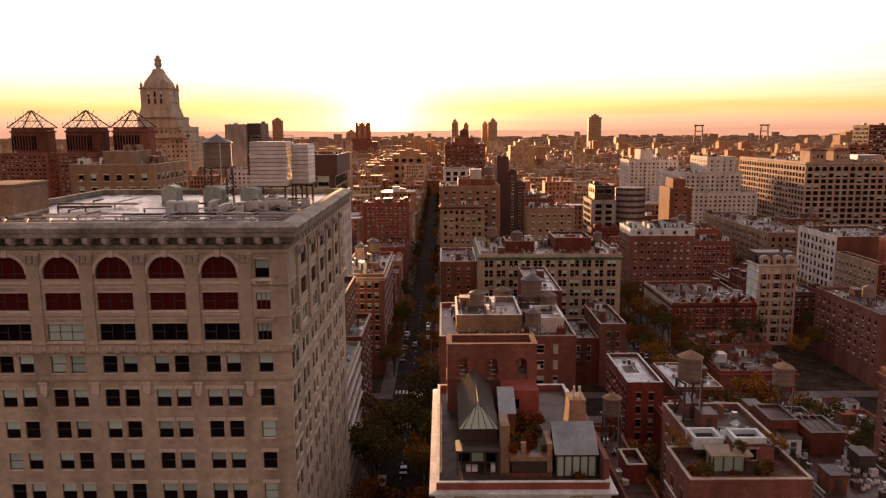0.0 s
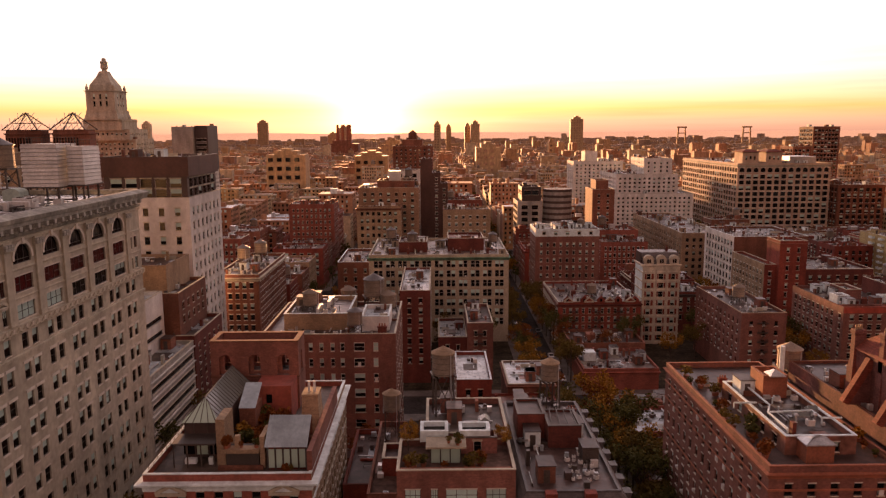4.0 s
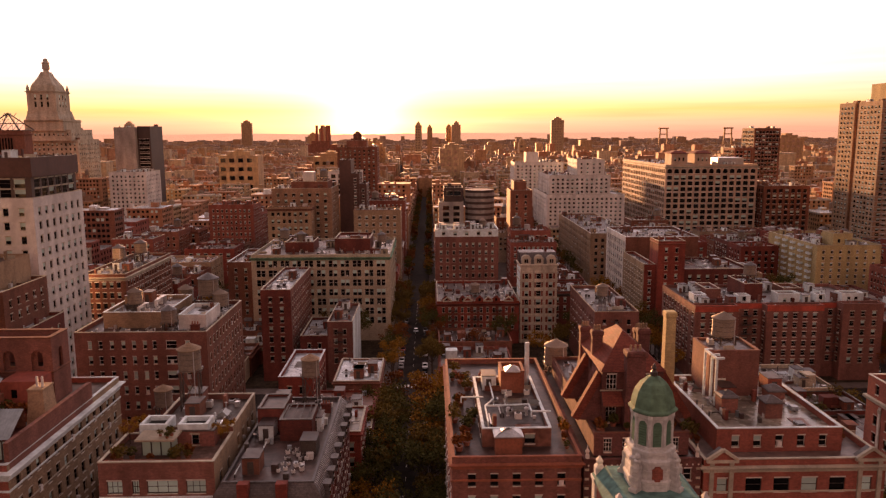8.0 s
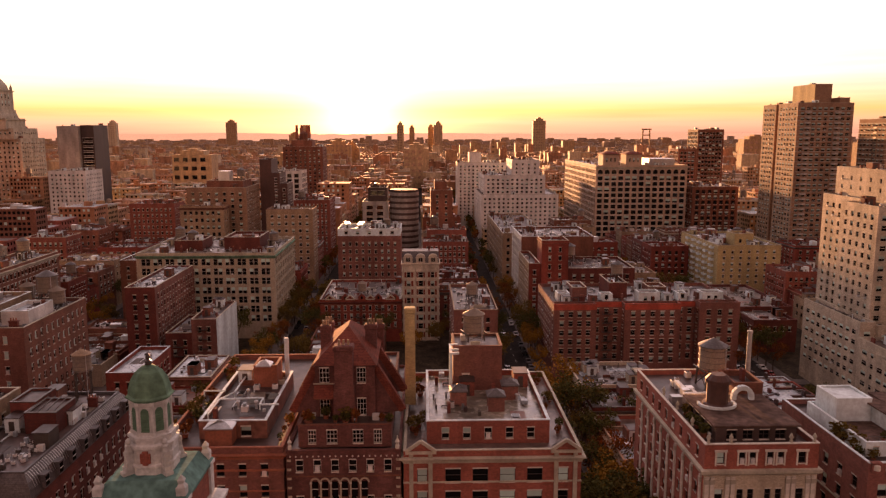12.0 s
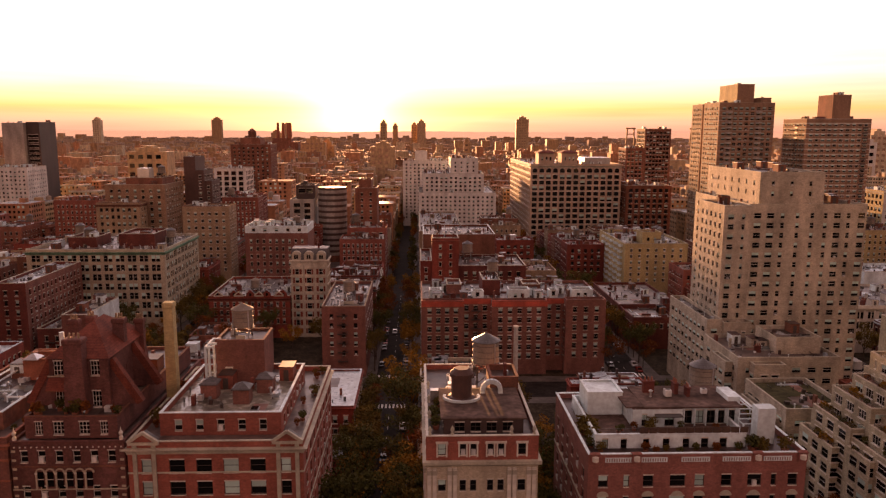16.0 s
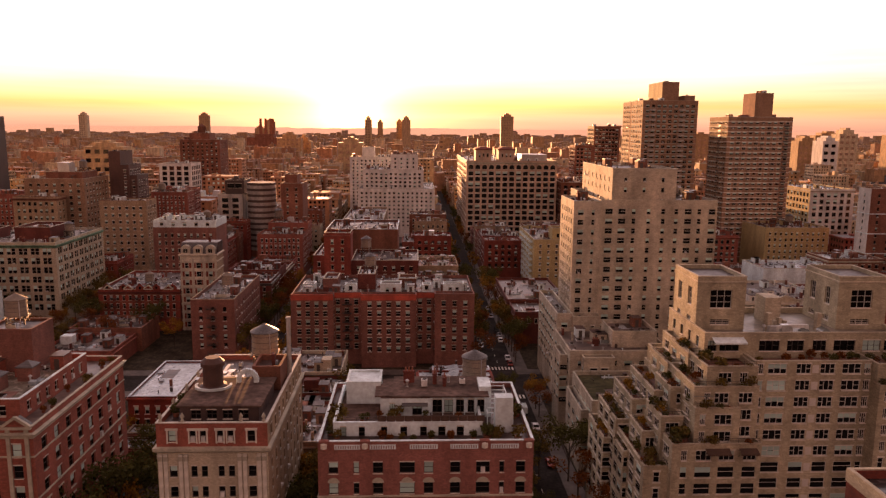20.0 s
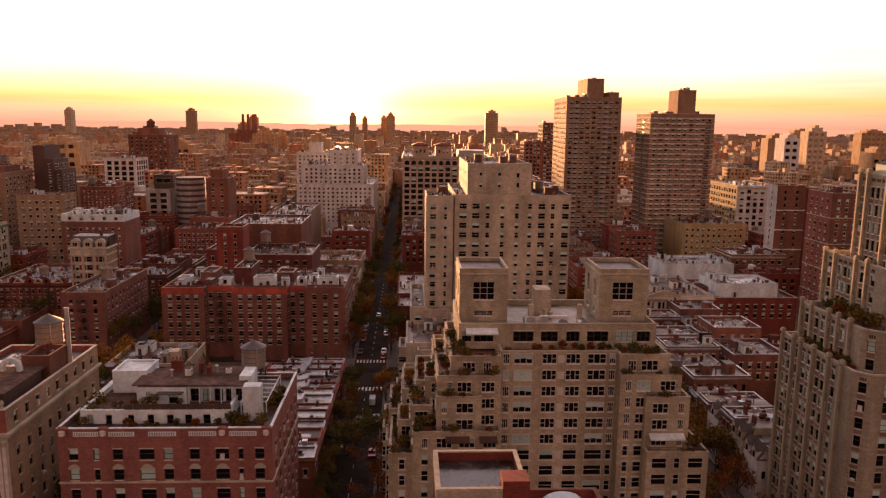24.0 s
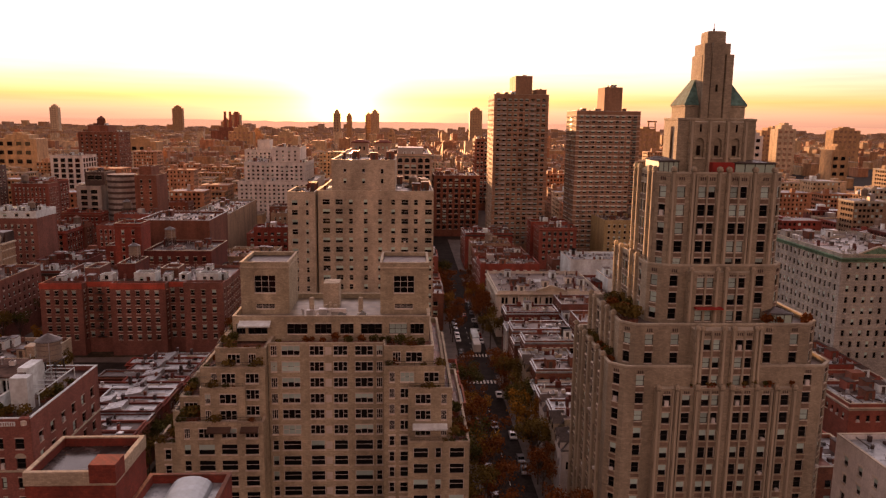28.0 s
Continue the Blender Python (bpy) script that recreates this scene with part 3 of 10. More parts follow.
def block(parent, x0, x1, y0, y1, z0, z1, mat, fh=3.4, step=3.6, ww=1.2, wh=1.7, pattern=1, gap=0.5, kind="hung", fr=FRAME, faces="flr", first=None, top=1.9, sill=0.9,
          depth=0.28, parapet=0.9, roof=TAR, coping=TRIM, cornice=0.0, cornice_mat=None, bands=(), seed=0, cut=1e9, rows=None, cols=None, mix=(0.5, 0.27, 0.08, 0.15), margin=1.2, arch=(), mats={}, junk=1.0):
    """One box of a building with its openings, parapet, coping, cornice, string courses and roof."""
    rng = random.Random(seed + int(x0 * 7 + y0 * 3 + z1))
    b = (x0, x1, y0, y1)
    wall, holes = Mesh(), []
    if rows is None:
        rows = floors(z0, z1, fh, wh, (4.0 if z0 < 1 else 0.2) if first is None else first, top, sill)
    for s in "frbl":
        o, u, n = SIDES[s](b)
        if s in faces:
            cc = cols[s] if cols and s in cols else bays(n, step, ww, margin, pattern, gap)
            holes += facade(wall, mats.get(s, mat), o, u, n, z0, z1, cc, rows, depth, arch)
        else:
            facade(wall, mats.get(s, mat), o, u, n, z0, z1, [], [], depth)
    t = 0.35
    if parapet > 0:
        zr = z1 - parapet
        wall.loft(x0 + t, x1 - t, y0 + t, y1 - t, [(0, z1), (0, zr)], mat)
    part("wall", wall, parent)
    if holes:
        put_windows(parent, holes, kind, fr, rng, cut, mix, depth)
    rf = Mesh()
    if parapet > 0:
        rf.face([(x0 + t, y0 + t, zr), (x1 - t, y0 + t, zr), (x1 - t, y1 - t, zr), (x0 + t, y1 - t, zr)], roof)
        cp = Mesh()
        cp.loft(x0, x1, y0, y1, [(-t - 0.04, z1 + 0.004), (-t - 0.04, z1 + 0.14), (0.06, z1 + 0.14), (0.06, z1 + 0.004)], coping)
        part("coping", cp, parent)
        if junk and (x1 - x0) * (y1 - y0) > 28:
            roof_junk(parent, x0 + t, x1 - t, y0 + t, y1 - t, zr, mat, random.Random(seed + int(x1 * 5 + y1)), junk)
    else:
        rf.face([(x0, y0, z1), (x1, y0, z1), (x1, y1, z1), (x0, y1, z1)], roof)
    part("roof", rf, parent)
    if cornice:
        c = Mesh()
        zc = z1 - max(parapet, 0.3) - cornice * 0.2
        c.loft(x0, x1, y0, y1, [(0.004, zc - cornice * 1.5), (0.12, zc - cornice * 1.4), (0.18, zc - cornice * 0.8), (cornice * 0.7, zc - cornice * 0.4), (cornice, zc - cornice * 0.3), (cornice * 1.05, zc), (0.004, zc + 0.12)], cornice_mat or coping)
        part("cornice", c, parent)
    for zb, out, hh, bm in bands:
        c = Mesh()
        c.loft(x0, x1, y0, y1, [(0.004, zb), (out, zb + 0.05), (out, zb + hh), (0.004, zb + hh + 0.05)], bm)
        part("string_course", c, parent)
    return rows
# ---------------------------------------------------------------- ground, streets, pavements
STREETS = [-10, 74.5, 154, 231.5, 307]
for k in range(1, 40):
    STREETS = [STREETS[0] - 79] + STREETS + [STREETS[-1] + 78]
AVENUES = [(60, 90), (192, 214), (345, 366), (464, 488), (632, 662), (850, 880), (1080, 1110), (1290, 1315), (1500, 1520)]
HALF = 8.8                              # half a side street, from house to house

ground = Mesh()
ground.face([(-4500, -1500, 0), (4500, -1500, 0), (4500, 4900, 0), (-4500, 4900, 0)], ASPHALT)
tagged(part("ground", ground), "dark grey asphalt ground between the city blocks", "ground", kind="structure")


def pavement(x0, x1, y0, y1):
    m = Mesh()
    m.loft(x0, x1, y0, y1, [(0, 0.001), (0, 0.13), (-0.03, 0.15)], PAVING, True)
    tagged(part("pavement", m), "grey concrete pavement with a stone kerb round a city block", "pavement", "city blocks", "structure")


near_streets = [s for s in STREETS if -420 < s < 760]
BLOCKS = []
for a, b in zip(near_streets, near_streets[1:]):
    for (p, q), (r, s) in zip(AVENUES, AVENUES[1:]):
        BLOCKS.append((a + HALF, b - HALF, q, r))
        if r < 700 and b > -300 and a < 640:
            pavement(a + 5.2, b - 5.2, q - 4.0, r + 4.0)
    if -100 < b < 420:
        pavement(a + 5.2, b - 5.2, -60, 64)

FELTROOF = surface("brown_roof_felt", (0.13, 0.085, 0.07), 0.95, 0.35, 1.0, 0.45, streaky=False, spec=0.05)
MOSSROOF = surface("mossy_roof_felt", (0.075, 0.07, 0.035), 0.95, 0.3, 1.2, 0.4, streaky=False, spec=0.1)
SOIL = surface("garden_soil", (0.055, 0.042, 0.028), 0.95, 0.4, 1.5, 0.5, streaky=False, spec=0.1)
for a, b in zip(near_streets, near_streets[1:]):
    for y0, y1 in ((91.0, 191.0), (215.0, 344.0)):
        if -40 < b < 420:
            m = Mesh()
            m.loft(a + HALF + 0.5, b - HALF - 0.5, y0, y1, [(0, 0.152), (-0.05, 0.19)], SOIL, True)
            tagged(part("yard", m), "dark garden ground behind the houses of a city block", "yard", "back yards", "structure")

# ---------------------------------------------------------------- building details
TAKEN = []


def house(name, label, x0, x1, y0, y1, category="building"):
    TAKEN.append((x0, x1, y0, y1))
    return thing(name, label, category, ((x0 + x1) / 2, (y0 + y1) / 2, 0.15))


def ring(parent, name, x0, x1, y0, y1, profile, mat, label="", cap=False):
    m = Mesh()
    m.loft(x0, x1, y0, y1, profile, mat, cap)
    return part(name, m, parent, label)


def slab(parent, name, x0, x1, y0, y1, z0, z1, mat, label=""):
    m = Mesh()
    m.box(x0, x1, y0, y1, z0, z1, mat, True)
    return part(name, m, parent, label)


def row_of(parent, name, mesh, spots, turn=0.0):
    """Alike parts on one mesh at the given places."""
    d = mesh.data(name)
    o = parent.location if parent.type == "EMPTY" else Vector((0, 0, 0))
    for x, y, z in spots:
        ob = part(name, d, parent)
        ob.matrix_local = pose(x - o.x, y - o.y, z - o.z, 0, 0, turn)


def pediment(parent, x0, x1, y, z, rise, mat, out=0.5):
    """A shallow gable over a cornice, facing the avenue."""
    m = Mesh()
    mid = (x0 + x1) / 2
    m.face([(x0, y - out * 0.5, z), (x1, y - out * 0.5, z), (mid, y - out * 0.5, z + rise)], mat)
    for a, b in (((x0 - 0.3, z), (mid, z + rise + 0.15)), ((x1 + 0.3, z), (mid, z + rise + 0.15))):
        m.beam((a[0], y - out * 0.7, a[1]), (b[0], y - out * 0.7, b[1]), 0.45, TRIM)
    m.box(x0 - 0.35, x1 + 0.35, y - out, y - 0.006, z - 0.4, z, TRIM, True)
    m.face([(x0, y - out * 0.5, z), (mid, y - out * 0.5, z + rise), (mid, y + 1.2, z + rise), (x0, y + 1.2, z)], SLATE)
    m.face([(x1, y - out * 0.5, z), (x1, y + 1.2, z), (mid, y + 1.2, z + rise), (mid, y - out * 0.5, z + rise)], SLATE)
    part("pediment", m, parent, "stone pediment")


def glasshouse(parent, x0, x1, y0, y1, z0, ze, zr, roofmat, bars=5):
    """A studio with glazed walls and a hipped, ribbed roof."""
    m = Mesh()
    for i in range(bars + 1):
        x = x0 + (x1 - x0) * i / bars
        m.box(x - 0.07, x + 0.07, y0 - 0.05, y0 + 0.09, z0, ze, FRAME)
    m.box(x0 - 0.1, x1 + 0.1, y0 - 0.12, y0 + 0.05, ze - 0.15, ze + 0.15, FRAME, True)
    part("glazing_bars", m, parent, "", "stuff")
    g = Mesh()
    g.loft(x0, x1, y0, y1, [(0, z0), (0, ze)], GREENGLASS)
    part("glass_wall", g, parent, "pale green glass wall")
    r = Mesh()
    mid, d = (x0 + x1) / 2, (x1 - x0) / 2
    o = 0.3
    a, b, c, e = (x0 - o, y0 - o, ze), (x1 + o, y0 - o, ze), (x1 + o, y1, ze), (x0 - o, y1, ze)
    p, q = (mid, y0 + d, zr), (mid, y1, zr)
    r.face([a, b, p], roofmat)
    r.face([b, c, q, p], roofmat)
    r.face([e, a, p, q], roofmat)
    r.face([c, e, q], roofmat)
    part("glass_roof", r, parent, "ribbed glass roof")
    k = Mesh()
    n = int((y1 - y0) / 0.9)
    for i in range(n + 1):
        y = y0 + (y1 - y0) * i / n
        zz = ze + 0.04 + (zr - ze) * min(1, (y - y0 + o) / (d + o))
        f = min(1, (y - y0 + o) / (d + o))
        for s in (-1, 1):
            k.beam((mid + s * (d + o), y, ze + 0.05), (mid + s * (d + o) * (1 - f), y, zz + 0.02), 0.07, FRAME)
    part("glazing_bars", k, parent, "", "stuff")


def railing(parent, pts, z, high=1.0, mat=None):
    m = Mesh()
    mat = mat or STEEL
    for (xa, ya), (xb, yb) in zip(pts, pts[1:]):
        n = max(1, int(math.hypot(xb - xa, yb - ya) / 1.6))
        m.beam((xa, ya, z + high), (xb, yb, z + high), 0.06, mat)
        m.beam((xa, ya, z + high * 0.5), (xb, yb, z + high * 0.5), 0.04, mat)
        for i in range(n + 1):
            x, y = xa + (xb - xa) * i / n, ya + (yb - ya) * i / n
            m.beam((x, y, z), (x, y, z + high), 0.05, mat)
    part("railing", m, parent)


# ---------------------------------------------------------------- the corner with the pale stone office building
A = house("office_building", "pale limestone office building with arched top windows and bracketed cornice", -64, -19, 89, 140)


def pale_office():
    per = 6.45
    lone = (41.9, 1.75)
    arches = [(36.6 - per * i, 4.4) for i in range(6)]
    pairs = sorted([(c + d, 1.8) for c, _ in arches for d in (-1.25, 1.25)] + [lone])
    wide = sorted(arches + [lone])
    sa = [(9.9 + 7.8 * i, 4.6) for i in range(5)]
    ends = [(2.4, 1.3), (4.6, 1.3), (46.4, 1.3), (48.6, 1.3)]
    swide = sorted(sa + ends)
    spairs = sorted([(c + d, 1.8) for c, _ in sa for d in (-1.3, 1.3)] + ends)
    low = [(44.75 - 4.2 * k, 2.3) for k in range(10)][::-1]
    lowside = [(3.1 + 7.0 * i + d, 1.65) for i in range(7) for d in (-1.3, 1.3)]
    kw = dict(mat=LIMESTONE, seed=3, parapet=0.0, cut=24)
    block(A, -64, -19, 89, 140, 0.15, 52.6, rows=low + [(49.2, 2.2)], cols={"f": pairs, "r": lowside}, faces="fr", kind="hung", roof=TAR, mix=(0.45, 0.51, 0.04, 0), **kw)
    block(A, -64, -19, 89, 140, 52.604, 56.4, rows=[(53.3, 2.2)], cols={"f": wide, "r": swide}, faces="fr", kind="triple", roof=TAR, mix=(0.45, 0.3, 0.25, 0), **kw)
    # the top rows get panes coloured as red reflections
    PANE[0] = REDGLARE
    block(A, -64, -19, 89, 140, 56.404, 60.0, rows=[(57.2, 2.2)], cols={"f": wide, "r": swide}, faces="fr", kind="triple", roof=TAR, mix=(0.95, 0.05, 0, 0), **kw)
    block(A, -64, -24.6, 89, 139, 60.004, 64.8, rows=[(61.1, 2.85)], cols={"f": arches[::-1]}, faces="f", kind="triple", roof=TAR, arch=(0,), **kw)
    PANE[0] = GLASS
    block(A, -24.6, -19, 89, 91.5, 60.004, 64.8, rows=[(61.2, 2.3)], cols={"f": [(2.5, 1.75)]}, faces="f", kind="hung", roof=TAR, **kw)
    block(A, -24.6, -19, 91.5, 140, 60.004, 64.8, rows=[(61.1, 2.85)], cols={"r": [(c - 2.5, w) for c, w in sa]}, faces="r", kind="triple", roof=TAR, arch=(0,), **kw)
    cornice = ring(A, "cornice", -64, -19, 89, 140, [(0.004, 64.8), (0.25, 64.9), (0.3, 65.35), (-0.5, 65.4), (-0.5, 66.35), (1.4, 66.4), (1.45, 66.9), (1.6, 67.0), (1.75, 67.6), (0.4, 68.1), (-0.4, 68.1), (-0.4, 67.3)], WEATHERED, "weathered grey-green cornice")
    m = Mesh()
    m.face([(-63.6, 89.4, 67.32), (-19.4, 89.4, 67.32), (-19.4, 139.6, 67.32), (-63.6, 139.6, 67.32)], WETROOF)
    part("roof", m, A, "wet shining flat roof")
    for z, o, h in ((48.2, 0.25, 0.5), (64.2, 0.2, 0.5), (60.2, 0.14, 0.3), (56.2, 0.1, 0.25), (51.9, 0.35, 0.9)):
        course = ring(A, "string_course", -64, -19, 89, 140, [(0.006, z), (o, z + 0.1), (o, z + h), (0.006, z + h + 0.08)], TRIM)
    ln = Mesh()
    ln.box(-1.1, 1.1, -0.1, 0, 0, 0.42, PALESTONE, True)
    row_of(A, "lintel", ln, [(-64 + c, 88.996, z + 2.3) for c, w in pairs if c > 24 for z, h in low if z > 22])
    row_of(A, "lintel", ln, [(-18.996, 89 + c, z + 2.3) for c, w in lowside for z, h in low if z > 30], 90)
    br = Mesh()
    br.loft(-0.34, 0.34, -0.7, 0.78, [(-0.12, -0.06), (0, 0.1), (0, 0.9)], GREYSTONE, True)
    br.box(-0.3, 0.3, -1.35, -0.7, 0.3, 0.94, GREYSTONE, True)
    for i in range(8):                             # half of the arch that spans to the next bracket, on each side
        a0, a1 = math.pi / 2 * i / 8, math.pi / 2 * (i + 1) / 8
        for sg in (-1, 1):
            q = [(sg * (1.14 - 0.8 * math.cos(a)), 0.25 + 0.55 * math.sin(a)) for a in (a0, a1)]
            fc = [(q[0][0], -0.55, q[0][1]), (q[1][0], -0.55, q[1][1]), (q[1][0], -0.55, 0.93), (q[0][0], -0.55, 0.93)]
            br.face(fc if sg > 0 else fc[::-1], WEATHERED)
    row_of(cornice, "bracket", br, [(-63.2 + 2.28 * i, 88.72, 65.45) for i in range(20)])
    row_of(cornice, "bracket", br, [(-18.72, 89.7 + 2.28 * i, 65.45) for i in range(22)], 90)
    arc = Mesh()
    for i in range(12):
        a0, a1 = math.pi * i / 12, math.pi * (i + 1) / 12
        q = [(r * math.cos(a), r * math.sin(a)) for a in (a0, a1) for r in (2.22, 2.66)]
        arc.face([(q[0][0], -0.2, q[0][1]), (q[2][0], -0.2, q[2][1]), (q[3][0], -0.2, q[3][1]), (q[1][0], -0.2, q[1][1])], PALESTONE)
        arc.face([(q[1][0], 0, q[1][1]), (q[1][0], -0.2, q[1][1]), (q[3][0], -0.2, q[3][1]), (q[3][0], 0, q[3][1])], PALESTONE)
        arc.face([(q[0][0], -0.2, q[0][1]), (q[0][0], 0, q[0][1]), (q[2][0], 0, q[2][1]), (q[2][0], -0.2, q[2][1])], PALESTONE)
    arc.box(-0.3, 0.3, -0.42, 0, 2.1, 3.0, PALESTONE, True)
    row_of(A, "archivolt", arc, [(-64 + c, 88.997, 61.1 + 2.85 - 2.2) for c, w in arches])
    row_of(A, "archivolt", arc, [(-18.997, 89 + c, 61.1 + 2.85 - 2.3) for c, w in sa], 90)
    cv = Mesh()
    cv.box(-2.3, 2.3, -0.06, 0, 0, 0.72, PALESTONE, True)
    for i in range(9):
        cv.box(-2.0 + 0.46 * i, -1.7 + 0.46 * i, -0.14, -0.06, 0.2, 0.52, TRIM, True)
    row_of(A, "carved_panel", cv, [(-64 + c, 88.996, z) for c, w in arches for z in (60.05, 56.1)])
    pn = Mesh()                                    # small consoles between the windows under the frieze
    pn.loft(-0.42, 0.42, -0.3, 0, [(-0.2, 0), (0, 0.35), (0, 1.5), (0.12, 1.6), (0.12, 1.9)], PALESTONE, True)
    row_of(A, "console", pn, [(-64 + 36.6 - per * (i - 0.5), 88.996, 46.2) for i in range(7)])
    pl = Mesh()
    pl.box(-0.75, 0.75, -0.3, 0.0, 0, 11.2, LIMESTONE)
    pl.box(-0.95, 0.95, -0.42, 0.0, 10.2, 11.5, TRIM, True)
    for u in (-0.7, 0.0, 0.7):
        pl.box(u - 0.28, u + 0.28, -0.75, -0.42, 10.4, 11.2, GREYSTONE, True)
    pl.box(-0.85, 0.85, -0.38, 0.0, 0.0, 0.7, TRIM, True)
    row_of(A, "pilaster", pl, [(-64 + 36.6 - per * (i - 0.5), 88.998, 52.9) for i in range(7)])
    row_of(A, "pilaster", pl, [(-18.998, 98.9 + 7.8 * (i - 0.5), 52.9) for i in range(6)], 90)
    sc = Mesh()                                    # carved swags in the frieze over the lower storeys
    us = [-0.8 + 0.2 * i for i in range(9)]
    relief(sc, us + [0.95], [-0.56, -0.4, -0.24, -0.08, 0.1, 0.26], lambda i, k: (0.34, PALESTONE) if i == 8 and k > 0 else (0.3, TRIM) if i < 8 and abs((k - 3) + 3.2 * math.sin(math.pi * (i + 0.5) / 8)) < 1.1 else (0.1, TRIM))
    sp = [(-63 + 1.62 * i, 88.64, 52.5) for i in range(27)]
    row_of(course, "carved_swag", sc, sp)
    row_of(course, "carved_swag", sc, [(-18.64, 90 + 1.62 * i, 52.5) for i in range(31)], 90)
    ph = Mesh()                                    # hood over the corner window
    ph.box(-1.25, 1.25, -0.5, 0, 0, 0.22, TRIM, True)
    ph.beam((-1.3, -0.3, 0.3), (0, -0.3, 0.85), 0.28, TRIM)
    ph.beam((1.3, -0.3, 0.3), (0, -0.3, 0.85), 0.28, TRIM)
    row_of(A, "window_hood", ph, [(-22.1, 88.995, 55.9)])
    st = Mesh()
    st.box(-1.3, 1.3, -0.4, 0, 0, 0.25, PALESTONE, True)
    for u in (-1.0, 1.0):
        st.box(u - 0.18, u + 0.18, -0.3, 0, -0.4, 0, PALESTONE, True)
    row_of(A, "window_sill", st, [(-22.1, 88.995, 60.85)])
    ws = Mesh()
    ws.box(-2.45, 2.45, -0.22, 0, 0, 0.2, PALESTONE, True)
    row_of(A, "window_sill", ws, [(-64 + c, 88.995, z) for c, w in arches for z in (53.0, 56.9)])
    row_of(A, "window_hood", ph, [(-18.995, 92.5, 55.9)], 90)


WEATHERED = surface("weathered_cornice", (0.285, 0.285, 0.245), 0.8, 0.2, 1.5, 0.45)
WETROOF = surface("wet_roof", (0.045, 0.04, 0.038), 0.22, 0.4, 0.8, 0.5, streaky=False, bump=0.25, spec=0.3)
pale_office()

H1 = house("annex_building", "low pale annex with horizontal fins and a white box on top", -44, -19.4, 141, 168)
block(H1, -44, -19.4, 141, 168, 0.15, 30, GREYSTONE, faces="r", roof=SILVERROOF, rows=[(8 + 3.6 * i, 1.3) for i in range(6)], cols={"r": [(13.5, 26)]}, mix=(1, 0, 0, 0), kind="triple", seed=4)
block(H1, -44, -26, 152, 168, 29.1, 42, WHITEBRICK, faces="fr", roof=SILVERROOF, rows=[(32, 1.2), (35.5, 1.2)], cols={"f": [(9, 15)], "r": [(8, 14)]}, mix=(1, 0, 0, 0), kind="triple", seed=5)
for i in range(7):
    ring(H1, "fin", -44, -19.4, 141, 168, [(0.004, 6.9 + 3.6 * i), (0.35, 6.95 + 3.6 * i), (0.35, 7.15 + 3.6 * i), (0.004, 7.2 + 3.6 * i)], PALEMETAL)
H2 = house("brick_building", "stepped brown brick building with roof terraces", -44, -19.2, 168.5, 191)
block(H2, -44, -19.2, 168.5, 191, 0.15, 31, DARKBRICK, faces="r", seed=1)
block(H2, -44, -23, 170, 191, 30.1, 41, BROWNBRICK, faces="r", seed=2)
block(H2, -44, -27, 174, 191, 40.1, 47, TANBRICK, faces="", seed=2, coping=TANBRICK)
F = house("tower_building", "pale stone tower with a dark glazed penthouse", -52, -28, 197, 226)
block(F, -52, -28, 197, 226, 0.15, 61.5, WHITEBRICK, 3.9, 3.9, 1.5, 2.0, faces="fr", fr=FRAME, seed=8, mix=(0.55, 0.35, 0.1, 0))
block(F, -51, -28.6, 198, 224, 60.6, 67.2, DARKSLAB, faces="fr", kind="triple", rows=[(61.6, 2.2), (64.2, 2.4)], step=3.6, ww=3.1, parapet=0, mix=(0.6, 0.3, 0.1, 0))
block(F, -51.6, -27.9, 197.4, 224.6, 67.21, 72.4, RUSTSLAB, faces="", parapet=0.5, coping=STEEL)
Y = house("loft_building", "brown brick loft building with rows of small windows", -33, -18.9, 232, 275)
block(Y, -33, -18.9, 232, 275, 0.15, 33.5, BROWNBRICK, 3.5, 2.3, 1.2, 1.8, faces="fr", cornice=0.8, seed=9)
BL = house("apartment_building", "beige brick building seen over the office roof", -106, -82, 212, 240)
block(BL, -106, -82, 212, 240, 0.15, 69.5, TANBRICK, 3.6, 3.4, 1.5, 1.7, faces="fr", seed=61)
block(BL, -100, -92, 220, 236, 68.6, 73, TANBRICK, faces="", seed=61)

